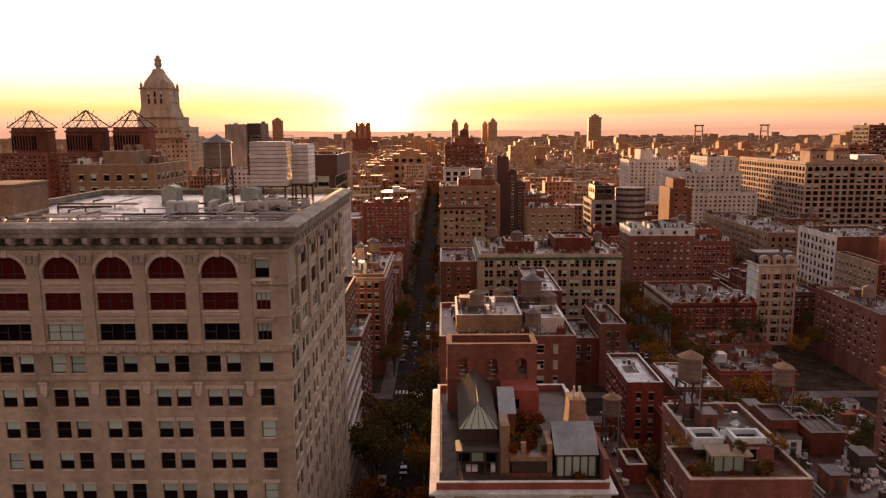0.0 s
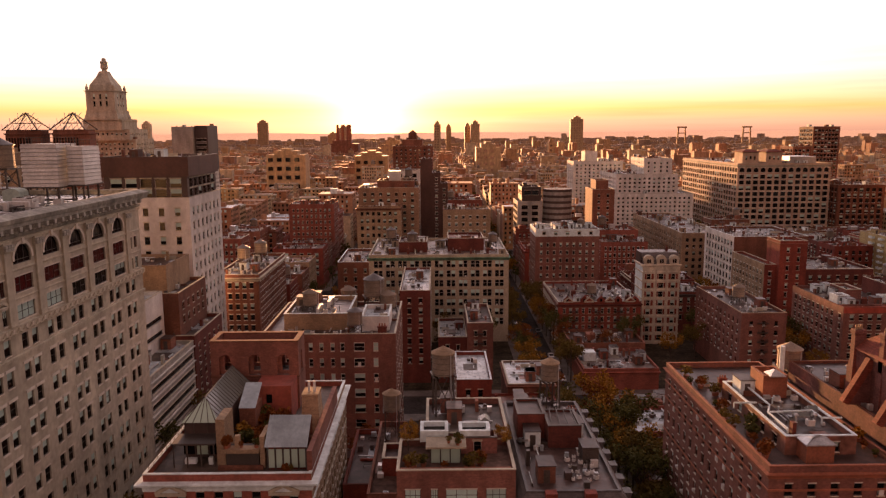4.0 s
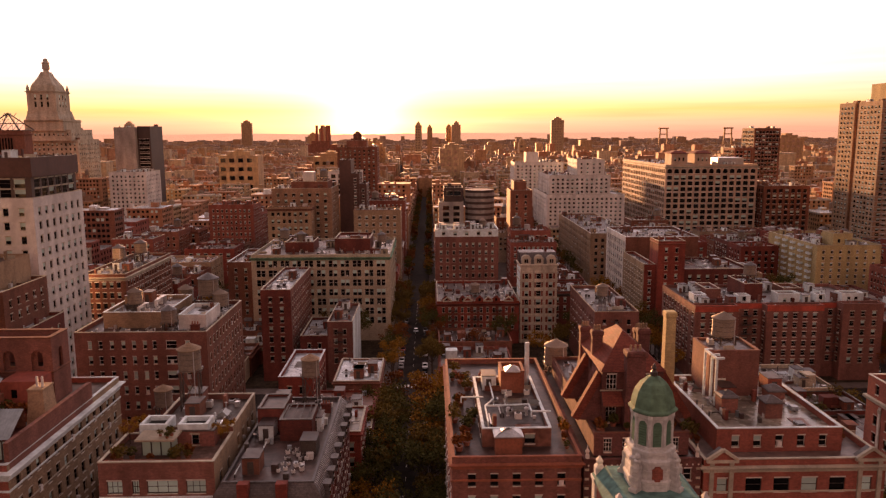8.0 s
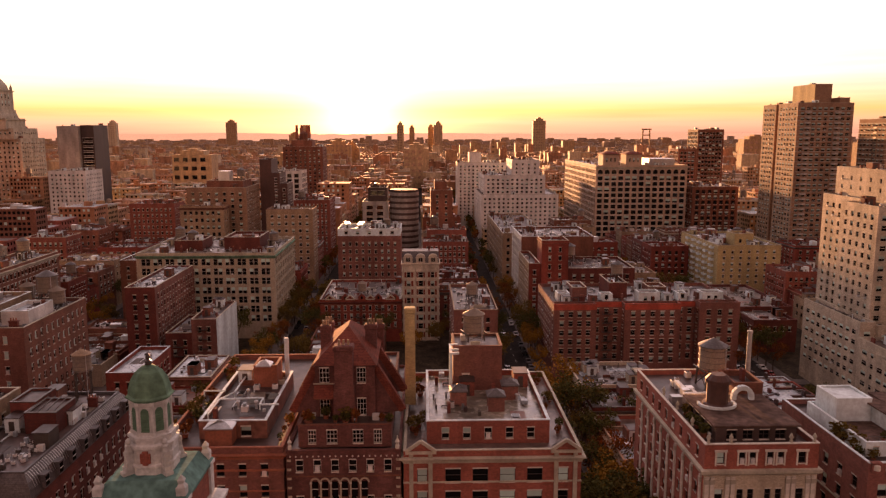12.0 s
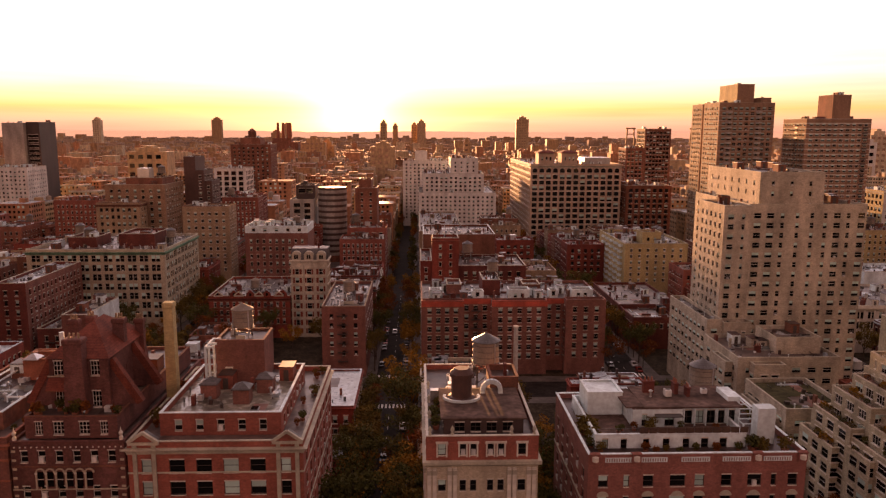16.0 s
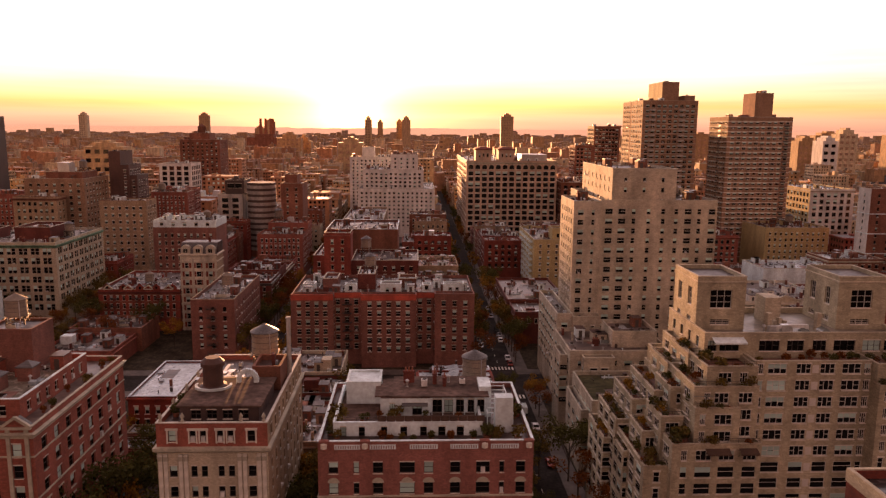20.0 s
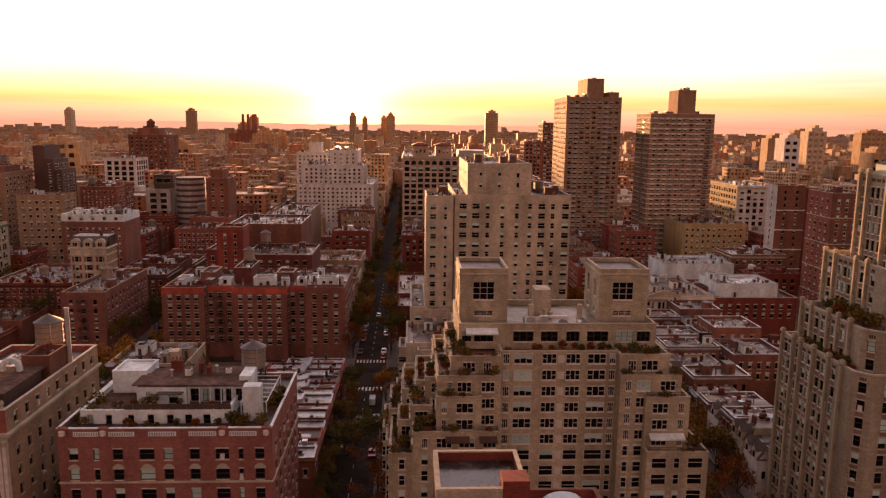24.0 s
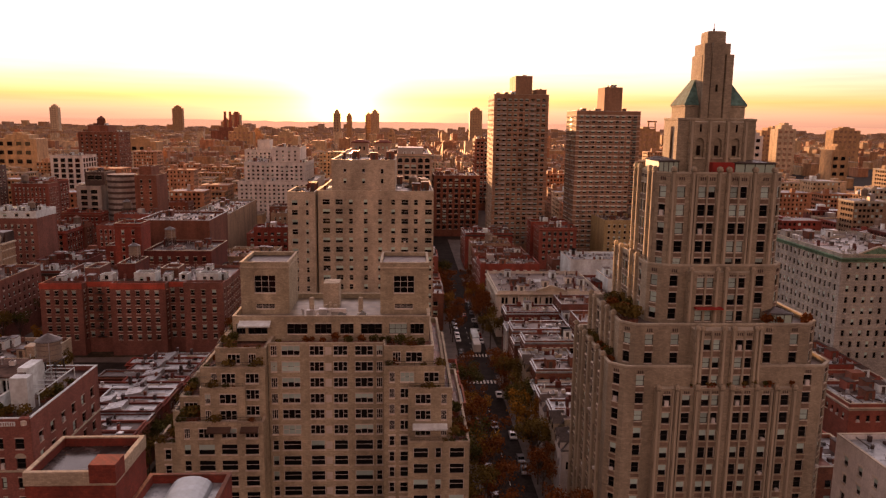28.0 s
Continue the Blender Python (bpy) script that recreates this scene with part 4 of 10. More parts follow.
# ---------------------------------------------------------------- far landmarks on the left
for zx0, zx1, peaks in ((-309, -275, 1), (-268, -238.5, 1), (-232, -208, 1)):
    e = house("residential_tower", "brown brick tower with an open steel pyramid on its roof", zx0, zx1, 520, 552)
    block(e, zx0, zx1, 520, 552, 0.15, 64, BROWNBRICK, 2.9, 3.0, 1.3, 1.5, faces="fr", seed=62)
    c = (zx0 + zx1) / 2
    for k in range(peaks):
        cx = c + (k - (peaks - 1) / 2) * 9
        cy = 536 + 8 * k
        w = 12.5 - 1.5 * (peaks - 1)
        drum = Mesh()
        drum.turned(cx, cy, [(w * 1.12, 63.0), (w * 1.12, 78.0), (w * 1.2, 78.3), (w * 1.2, 79.2), (w * 1.08, 79.4), (w * 1.08, 81.4)], BROWNBRICK, 8, spin=math.pi / 8)
        panes = Mesh()
        for i in range(-4, 5):
            panes.box(cx + i * 2.0 - 0.5, cx + i * 2.0 + 0.5, cy - w * 1.05, cy - w * 1.02, 66, 76, GLASS)
        part("drum", drum, e, "brown octagonal drum")
        part("window_panes", panes, e, "", "stuff")
        m = Mesh()
        top = (cx, cy, 93.6 - 1.5 * k)
        for sx in (-1, 1):
            for sy in (-1, 1):
                m.beam((cx + sx * w, cy + sy * 10, 81.4), top, 0.7, STEEL)
        for f in (0.0, 0.4):
            q = [(cx + sx * w * (1 - f), cy + sy * 10 * (1 - f), 81.4 + 12 * f) for sx, sy in ((-1, -1), (1, -1), (1, 1), (-1, 1))]
            for i in range(4):
                m.beam(q[i], q[(i + 1) % 4], 0.5, STEEL)
        # pale bars carry the white light on the lattice in their colour
        for i in range(-3, 4):
            for f in (0.0, 0.34, 0.67):
                a, b = w * (1 - f), w * (0.66 - f)
                if abs(i) * 4.0 < a:
                    m.beam((cx + i * 4.0, cy - 10 * (1 - f), 81.4 + 12 * f), (cx + i * 4.0 + 2.0, cy - 10 * (0.66 - f), 81.4 + 12 * (f + 0.34)), 0.32, PALEMETAL)
                    m.beam((cx + i * 4.0, cy - 10 * (1 - f), 81.4 + 12 * f), (cx + i * 4.0 - 2.0, cy - 10 * (0.66 - f), 81.4 + 12 * (f + 0.34)), 0.32, PALEMETAL)
        part("steel_pyramid", m, e, "open steel lattice pyramid")
CE = house("office_tower", "pale stone clock tower with columns and a stepped lantern crown", -246, -201, 598, 645)
block(CE, -246, -201, 606, 645, 0.15, 74, LIMESTONE, 3.8, 3.5, 1.4, 2.0, faces="flr", seed=60)
block(CE, -243, -204, 602, 640, 73.1, 82, LIMESTONE, 3.8, 3.5, 1.4, 2.0, faces="fr", seed=60)
block(CE, -239.5, -208.5, 600, 630, 81.1, 90, LIMESTONE, faces="", seed=60, cornice=0.8)
ring(CE, "stepped_base", -236, -212.5, 600, 624, [(1.6, 89.5), (1.2, 92), (0.4, 94.5), (0.2, 97)], LIMESTONE, cap=True)
block(CE, -235.8, -213, 600, 623, 97, 113, LIMESTONE, faces="fr", rows=[(100, 4.2), (105.6, 4.2)], cols={"f": [(6.5, 1.6), (11.4, 1.6), (16.3, 1.6)], "r": [(6.5, 1.6), (11.4, 1.6), (16.3, 1.6)]}, seed=60, parapet=0.5, cornice=1.0)
ring(CE, "crown", -234, -215, 602, 621, [(0, 113), (-0.8, 117), (-3.2, 121), (-5.0, 124), (-6.6, 128)], LIMESTONE, "stepped stone crown", True)
m = Mesh()
m.turned(-224.4, 611.5, [(2.2, 128), (2.0, 129.5), (3.0, 130.5), (2.7, 134), (3.1, 135), (1.8, 136.5), (1.6, 138), (0.3, 138.8)], LIMESTONE, 10)
part("lantern", m, CE, "stone lantern")
m = Mesh()
for sx, sy in ((-235, 601), (-213.8, 601), (-213.8, 622)):
    m.turned(sx, sy, [(1.1, 113), (1.3, 115), (0.7, 116), (0.1, 118)], LIMESTONE, 8)
part("corner_urns", m, CE, kind="stuff")
CE.location.x -= 3.5
SL = house("office_tower", "pale grey slab tower with a glazed front", -183, -148, 606, 640)
block(SL, -176, -159, 608, 640, 0.15, 83.7, CONCRETE, faces="", seed=37)
block(SL, -158.6, -148, 612, 640, 0.15, 84.5, DARKSLAB, faces="f", cols={"f": [(5.3, 8)]}, rows=[(20 + 4 * i, 2.2) for i in range(14)], seed=37, mix=(1, 0, 0, 0), kind="triple")
SW = house("apartment_block", "white apartment building with small windows", -162, -134, 560, 590)
block(SW, -162, -134, 560, 590, 0.15, 50, WHITEBRICK, 3.2, 3, 1.3, 1.5, faces="fr", seed=38)

# ---------------------------------------------------------------- between the first two streets
X = house("apartment_tower", "brown apartment block with a stepped roof", -1.5, 29.5, 379, 410)
block(X, -1.5, 29.5, 379, 410, 0.15, 50.2, TOWERTAN, 3.2, 4.2, 1.5, 1.6, faces="flr", seed=10)
block(X, 8, 27, 383, 402, 49.3, 53.5, BROWNBRICK, faces="f", seed=10)
slab(X, "tank_room", 14, 20, 384, 391, 53, 58.5, GALV, "pale metal tank room")
X2 = house("dark_tower", "narrow dark brown tower stepping down to one side", 30, 45, 411, 430)
block(X2, 30, 36.5, 411, 430, 0.15, 63.6, RUSTSLAB, faces="", seed=1, coping=STEEL)
block(X2, 36.5, 41, 411, 430, 0.15, 56, RUSTSLAB, 3.2, 3.4, 1.4, 1.4, faces="fr", seed=1, coping=STEEL)
block(X2, 41, 45, 412, 430, 0.15, 50, RUSTSLAB, 3.2, 3.4, 1.4, 1.4, faces="fr", seed=1, coping=STEEL)
PT = house("apartment_tower", "brown tower with a round tank house on its peak", 2, 36, 632, 660)
block(PT, 2, 36, 632, 660, 0.15, 66.5, BROWNBRICK, 3.2, 4, 1.5, 1.6, faces="fr", seed=63)
block(PT, 10, 27, 634, 652, 65.6, 72, BROWNBRICK, faces="", seed=63)
m = Mesh()
m.turned(18.6, 642, [(3.6, 72), (3.6, 77.5), (0.4, 80)], BROWNBRICK, 12)
part("tank_house", m, PT)
WG = house("loft_building", "white concrete loft building with a grid of big windows", 0.5, 25.5, 582, 610)
block(WG, 0.5, 25.5, 582, 610, 0.15, 48.4, WHITEBRICK, 4.2, 4.8, 3.7, 3.0, faces="fr", seed=64, mix=(1, 0, 0, 0), kind="triple")
C = house("loft_building", "wide pale brick loft building with a grid of paired windows", 13.4, 65.4, 268, 312)
block(C, 13.4, 65.4, 268, 312, 0.15, 33.5, BUFFBRICK, 3.65, 4.3, 1.6, 2.45, pattern=2, gap=0.15, faces="flr", cornice=0.7, cornice_mat=COPPER, seed=11, roof=GREYROOF, fr=WFRAME, mix=(0.55, 0.25, 0.15, 0.05))
block(C, 24, 35, 280, 294, 32.6, 36.6, DARKBRICK, faces="", seed=1)
block(C, 43, 57, 282, 300, 32.6, 37.6, DARKBRICK, faces="", seed=1, roof=REDROOF)
C0 = house("loft_building", "low brown building with a white parapet", -1, 13.2, 288, 322)
block(C0, -1, 13.2, 288, 322, 0.15, 27.5, BROWNBRICK, coping=WHITEPAINT, faces="fl", seed=12)
J1 = house("apartment_building", "narrow red brick building with a flat silver roof", 27, 36.5, 222, 262)
block(J1, 27, 36.5, 222, 262, 0.15, 30, DARKBRICK, 3.2, 2.8, 1.1, 1.7, faces="fr", seed=65, roof=SILVERROOF, mats={"r": ROSEBROWN})
J2 = house("brick_building", "red brick house with balconies and a white side wall", 39, 56, 222, 246)
block(J2, 39, 48, 222, 246, 0.15, 15, DARKBRICK, 3.1, 2.6, 1.1, 1.6, faces="fr", seed=66, roof=SILVERROOF)
block(J2, 48, 56, 220, 246, 0.15, 20, ROSEBROWN, 3.1, 2.6, 1.1, 1.6, faces="f", seed=67, mats={"r": WHITEPAINT})

B = house("apartment_building", "brick apartment building with pale cornice and roof-terrace studios", -1, 21.6, 90.5, 128)
block(B, -1, 21.6, 90.5, 128, 0.15, 33.5, PINKBRICK, 3.4, 2.6, 1.2, 1.9, faces="flr", cornice=0.9, cornice_mat=WHITEPAINT, coping=WHITEPAINT, seed=16, cut=20, roof=DARKDECK, mats={"r": TANBRICK}, junk=0, bands=((29.4, 0.15, 0.3, WHITEPAINT), (26.0, 0.1, 0.22, TRIM)))


def studios():
    pediment(B, 1.0, 4.4, 90.5, 31.0, 0.9, WHITEPAINT)
    pediment(B, 16.2, 19.6, 90.5, 31.0, 0.9, WHITEPAINT)
    # arched tower, open to the sky
    hole = [(2.4, 2.0), (7.3, 2.0), (12.1, 2.0)]
    w = Mesh()
    for sd in "frbl":
        o, u, n = SIDES[sd]((0.6, 15.3, 117, 123))
        facade(w, ROSEBROWN, o, u, n, 32.6, 44.2, hole if sd in "fb" else [(3, 1.4)], [(38.4, 3.6)], 0.4, (0,))
        facade(w, ROSEBROWN, *SIDES[sd]((1.3, 14.6, 117.7, 122.3)), 38.4, 44.2, hole if sd in "fb" else [], [(39.0, 3.0)] if sd in "fb" else [], 0.2, (0,))
    part("arched_tower", w, B, "open brick tower with round arches")
    ring(B, "coping", 0.6, 15.3, 117, 123, [(-0.8, 44.2), (-0.8, 44.4), (0.1, 44.4), (0.1, 44.2)], BROWNBRICK)
    ring(B, "string_course", 0.6, 15.3, 117, 123, [(0.004, 38.0), (0.12, 38.05), (0.12, 38.3), (0.004, 38.35)], BROWNBRICK)
    slab(B, "tower_deck", 1.1, 14.8, 117.5, 122.5, 38.0, 38.3, TAR)
    # glazed studio over a solid dark box, coloured as the gloom of an open room
    slab(B, "dark_room", 2.3, 7.4, 98.0, 115, 32.6, 38.0, DARKSLAB, "glazed room with its gloom put into a dark colour")
    slab(B, "canopy", 1.6, 7.6, 94.4, 98.0, 35.9, 36.15, FRAME, "dark flat canopy")
    pm = Mesh()
    pm.box(-0.08, 0.08, 0, 0.16, 0, 3.3, FRAME)
    row_of(B, "post", pm, [(x, 94.5, 32.6) for x in (1.8, 3.7, 5.6, 7.4)])
    pm = Mesh()
    pm.box(-0.06, 0.06, 0, 0.08, 0, 5.4, STEEL)
    row_of(B, "mullion", pm, [(x, 97.9, 32.6) for x in (2.4, 3.7, 5.6, 7.3)])
    g = Mesh()
    for i in range(3):
        g.face([(3.85 + 1.9 * (i - 1) + 0.1, 97.96, 33.0), (5.5 + 1.9 * (i - 1), 97.96, 33.0), (5.5 + 1.9 * (i - 1), 97.96, 35.6), (3.85 + 1.9 * (i - 1) + 0.1, 97.96, 35.6)], GREENGLASS if i == 1 else GLASS)
    part("glass_doors", g, B)
    x0, x1, y0, y1, ze, zr = 2.1, 7.6, 97.4, 115.0, 38.0, 40.8
    mid = (x0 + x1) / 2
    r = Mesh()
    r.face([(x0, y0, ze), (x1, y0, ze), (mid, y0 + 2.6, zr)], GREENGLASS)
    r.face([(x1, y0, ze), (x1, y1, ze), (mid, y1, zr), (mid, y0 + 2.6, zr)], SKYGLASS)
    r.face([(x0, y1, ze), (x0, y0, ze), (mid, y0 + 2.6, zr), (mid, y1, zr)], SKYGLASS)
    r.face([(x1, y1, ze), (x0, y1, ze), (mid, y1, zr)], BROWNBRICK)
    part("glass_roof", r, B, "pale glass hipped roof")
    k = Mesh()
    for i in range(18):
        y = y0 + 0.4 + i
        f = min(1, (y - y0) / 2.6)
        for s in (-1, 1):
            k.beam((mid + s * (x1 - mid), y, ze + 0.05), (mid + s * (x1 - mid) * (1 - f), y, ze + (zr - ze) * f + 0.05), 0.08, STEEL)
    for i in range(-2, 3):
        x = mid + i * 1.1
        k.beam((x, y0 - 0.03, ze), (mid + i * 0.2, y0 + 2.45, zr - 0.15), 0.09, STEEL)
    k.beam((mid, y0 + 2.6, zr + 0.05), (mid, y1, zr + 0.05), 0.14, STEEL)
    part("glazing_bars", k, B, "", "stuff")
    # brick walls and planting between the studios
    for a in ((7.7, 8.9, 95.0, 99.5, 39.4), (10.4, 11.1, 94.4, 95.1, 37.2), (13.9, 14.6, 94.2, 98.5, 37.2)):
        slab(B, "brick_pier", *a[:4], 32.6, a[4], TANBRICK)
    slab(B, "planter", 8.9, 13.9, 93.6, 95.0, 35.0, 35.6, TANBRICK)
    slab(B, "planter", 8.2, 14.4, 93.5, 93.9, 32.6, 33.2, BROWNBRICK)
    # solid dark box stands in for the shade inside a recess
    slab(B, "dark_recess", 9.2, 13.7, 94.2, 97.0, 32.6, 35.0, FRAME)
    m = Mesh()
    x0, x1, y0, y1 = 15.1, 20.4, 93.6, 97.6
    m.box(x0, x1, y0 + 0.06, y1, 32.6, 36.0, DARKBRICK)
    part("garden_room", m, B)
    for i in range(6):
        x = x0 + (x1 - x0) * i / 5
        slab(B, "glazing_post", x - 0.1, x + 0.1, y0 - 0.06, y0 + 0.05, 32.6, 36.0, FRAME)
    g = Mesh()
    for i in range(5):
        x = x0 + (x1 - x0) * i / 5
        g.face([(x + 0.12, y0 + 0.02, 32.9), (x + 0.94, y0 + 0.02, 32.9), (x + 0.94, y0 + 0.02, 35.6), (x + 0.12, y0 + 0.02, 35.6)], GREENGLASS)
    part("glass_wall", g, B, "pale green glass panels")
    r = Mesh()
    n = 14
    for i in range(n):
        xa, xb = x0 - 0.3 + (x1 - x0 + 0.6) * i / n, x0 - 0.3 + (x1 - x0 + 0.6) * (i + 0.92) / n
        r.face([(xa, y0 - 0.4, 36.05), (xb, y0 - 0.4, 36.05), (xb, y1, 39.0), (xa, y1, 39.0)], BLUEMETAL)
        r.beam((xa, y0 - 0.4, 36.1), (xa, y1, 39.05), 0.06, BLUEMETAL)
    r.face([(x0 - 0.3, y1, 36), (x1 + 0.3, y1, 36), (x1 + 0.3, y1, 39.0), (x0 - 0.3, y1, 39.0)], BROWNBRICK)
    part("metal_roof", r, B, "pale blue standing-seam roof", "stuff")
    slab(B, "garden_wall", 20.95, 21.65, 91.2, 117, 32.6, 36.4, ROSEBROWN)
    m = Mesh()
    m.loft(18.2, 20.8, 103, 106.5, [(0.35, 32.6), (0.1, 36.0), (0, 37.0), (-0.15, 39.6), (-0.05, 39.7), (-0.05, 40.0)], TANBRICK, True)
    for x in (19.2, 20.0):
        m.turned(x, 104.5, [(0.22, 40.0), (0.18, 41.6)], PALEMETAL, 8)
    part("chimney", m, B, "tapering tan chimney with pale flues")
    slab(B, "red_wall", 9.2, 15.0, 111.5, 116.9, 32.6, 38.4, REDRENDER, "red rendered wall")
    slab(B, "small_window", 11.0, 11.9, 111.44, 111.5, 35.6, 37.0, GLASS)
    m = Mesh()
    m.face([(8.2, 105, 37.2), (10.8, 105, 37.2), (10.8, 110, 39.6), (8.2, 110, 39.6)], BLUEMETAL)
    m.box(8.3, 10.7, 105.1, 109.9, 32.6, 37.1, BROWNBRICK)
    part("stair_house", m, B)
    railing(B, [(-0.4, 91.2), (-0.4, 116)], 33.6)
    m = Mesh()
    m.box(3.0, 4.6, 95.4, 96.2, 32.7, 33.4, WHITEPAINT)
    m.box(6.4, 7.0, 95.2, 95.9, 32.7, 33.7, WHITEPAINT)
    part("terrace_seats", m, B, "white terrace seats", "stuff")


REDRENDER = surface("red_render", (0.36, 0.10, 0.075), 0.9, 0.15, 2.0, 0.3)
SKYGLASS = plain("roof_glass", (0.15, 0.17, 0.16), 0.2)
BLUEMETAL = surface("blue_grey_metal", (0.34, 0.43, 0.47), 0.45, 0.12, 2.0, 0.2, metal=0.1)
studios()
Hb = house("apartment_building", "dark red brick apartment building with a crowded roof", -0.8, 29.3, 158, 190)
block(Hb, -0.8, 29.3, 158, 190, 0.15, 34, ROSEBROWN, step=2.6, ww=1.1, rows=[(30.1 - 3.6 * k, 1.8) for k in range(8)][::-1], cols={"f": [(3.4, 0.95), (5.8, 0.95), (8.4, 0.95), (11.0, 0.95), (13.4, 0.95), (15.9, 0.95), (18.1, 0.95), (21.9, 2.4), (25.6, 1.1)]}, faces="fr", seed=17, cut=18, mats={"r": BROWNBRICK}, mix=(0.4, 0.35, 0.2, 0.05), fr=WFRAME)
block(Hb, 3, 18, 165, 184, 33.1, 37, TANBRICK, faces="f", seed=5, roof=GREYROOF, coping=WHITEPAINT)
block(Hb, 21, 27.5, 164, 176, 33.1, 36.5, WHITEBRICK, faces="f", seed=6, roof=SILVERROOF, coping=WHITEPAINT)
B2 = house("brick_building", "tall narrow red brick houses with flat roofs and plain side walls", 22.1, 32.6, 96, 140)
block(B2, 22.3, 27.4, 116, 140, 0.15, 19.0, REDBRICK, 3.3, 2.6, 1.0, 1.7, faces="fl", seed=3, coping=DARKBRICK)
block(B2, 27.6, 32.7, 104, 133, 0.15, 23.4, ROSEBROWN, 3.3, 2.6, 1.0, 1.8, faces="fl", seed=4, coping=BROWNBRICK, roof=FELTROOF)
block(B2, 29.4, 32.6, 112, 118, 22.5, 25.6, REDBRICK, faces="f", seed=5, coping=TRIM, roof=TAR, junk=0)
K = house("apartment_building", "brick apartment building with green-glazed studio and planted terrace", 32.9, 49.4, 93, 119)
block(K, 32.9, 49.4, 93, 103.6, 0.15, 32.5, ROSEBROWN, faces="flr", seed=18, cut=18, rows=[(4 + 3.4 * i, 1.9) for i in range(8)], cols={"f": [(2.2, 2.2), (5.2, 1.0), (9.0, 4.4), (13.8, 2.8)]}, kind="triple", mix=(0, 0.1, 0.9, 0), fr=FRAME, junk=0, bands=((27.0, 0.12, 0.3, WHITEPAINT),), roof=FELTROOF, coping=TRIM, mats={"r": TANBRICK})
block(K, 36.8, 49.4, 103.61, 118.6, 0.15, 33.4, ROSEBROWN, 3.4, 3.0, 1.1, 1.8, faces="lr", seed=3, roof=DARKDECK, coping=TRIM, mats={"r": TANBRICK})
block(K, 41.6, 47.4, 100.4, 103.6, 31.6, 34.0, MAUVEBRICK, faces="f", rows=[(31.9, 1.6)], seed=3, roof=TAR, junk=0, coping=STEEL)
K3 = house("brick_building", "low red brick house with a silver felt roof and pale parapet", 43, 52, 166, 191)
block(K3, 43.3, 51.6, 167, 190, 0.15, 20.0, REDBRICK, 3.3, 2.6, 1.1, 1.8, faces="flr", seed=7, roof=SILVERROOF, coping=SILVERROOF, junk=0.5)


def terrace_studio():
    g = Mesh()
    g.box(37.6, 41.9, 97.4, 100.1, 31.6, 34.1, GREENGLASS)
    part("glass_wall", g, K, "pale green glass walls")
    m = Mesh()
    for x in (37.6, 39.0, 40.4, 41.9):
        m.box(x - 0.08, x + 0.08, 97.28, 97.42, 31.6, 34.1, FRAME)
    for y in (98.6,):
        m.box(37.48, 37.62, y - 0.08, y + 0.08, 31.6, 34.1, FRAME)
    part("glazing_bars", m, K, "", "stuff")
    slab(K, "flat_roof", 36.9, 42.7, 96.4, 100.15, 34.12, 34.4, BUFFBRICK, "thin overhanging tan roof")
    for x0, x1, y0, y1 in ((36.2, 40.0, 101.0, 104.6), (42.0, 46.2, 101.0, 104.2)):
        ring(K, "skylight_frame", x0, x1, y0, y1, [(0.2, 33.3), (0.2, 35.0), (-0.3, 35.0), (-0.3, 34.2)], WHITEPAINT, "white skylight frame")
        slab(K, "skylight_glass", x0 + 0.36, x1 - 0.36, y0 + 0.36, y1 - 0.36, 34.0, 34.3, GLASS)
    slab(K, "planter_wall", 33.4, 48.8, 93.5, 94.3, 31.6, 32.4, BROWNBRICK)


terrace_studio()
K2 = house("apartment_building", "brick building with slate mansard edge and flat roof of coolers", 49.6, 65.6, 90.5, 132)
block(K2, 49.6, 64.9, 90.6, 127, 0.15, 26.0, DARKBRICK, 3.4, 2.6, 1.2, 1.9, faces="fr", seed=21, cut=18, parapet=0, fr=WFRAME, mix=(0.4, 0.3, 0.15, 0.15))
ring(K2, "mansard", 49.6, 64.9, 90.6, 127, [(0.3, 26.0), (0.3, 26.4), (0.15, 27.5), (-0.2, 28.6), (-0.75, 29.4), (-1.1, 29.7), (-1.1, 30.0), (-1.5, 30.0), (-1.5, 29.4)], SLATE, "rounded slate mansard slope")
seam = Mesh()
for y in [92.0 + 0.6 * i for i in range(57)]:
    for (o0, za), (o1, zb) in zip(((0.2, 27.5), (-0.16, 28.6), (-0.7, 29.4)), ((-0.16, 28.6), (-0.7, 29.4), (-1.06, 29.72))):
        seam.beam((64.9 + o0, y, za), (64.9 + o1, y, zb), 0.07, GALV)
part("roof_seams", seam, K2, "raised seams of the mansard", "stuff")
dm = Mesh()
dm.box(-1.2, 0.75, -0.7, 0.7, 0, 2.1, SLATE)
dm.box(-1.3, 0.95, -0.85, 0.85, 2.1, 2.25, SLATE, True)
dm.box(0.75, 0.8, -0.5, 0.5, 0.3, 1.8, GLASS)
dm.box(0.8, 0.86, -0.5, 0.5, 1.0, 1.1, WFRAME, True)
row_of(K2, "dormer", dm, [(64.9, 94.4 + 4.3 * i, 26.4) for i in range(8)])
for x in (54.0, 59.4):
    slab(K2, "chimney", x - 0.8, x + 0.8, 90.2, 91.5, 26.0, 30.3, REDBRICK, "red brick chimney in the mansard")
slab(K2, "roof", 51.05, 63.45, 92.05, 125.55, 28.9, 29.4, TAR)
roof_junk(K2, 51.3, 63.3, 93, 125, 29.4, STEEL, random.Random(4), 1.8)
block(K2, 56.0, 61.2, 107, 114, 29.3, 33.0, DARKBRICK, faces="", seed=5, coping=STEEL, parapet=0.25, junk=0)
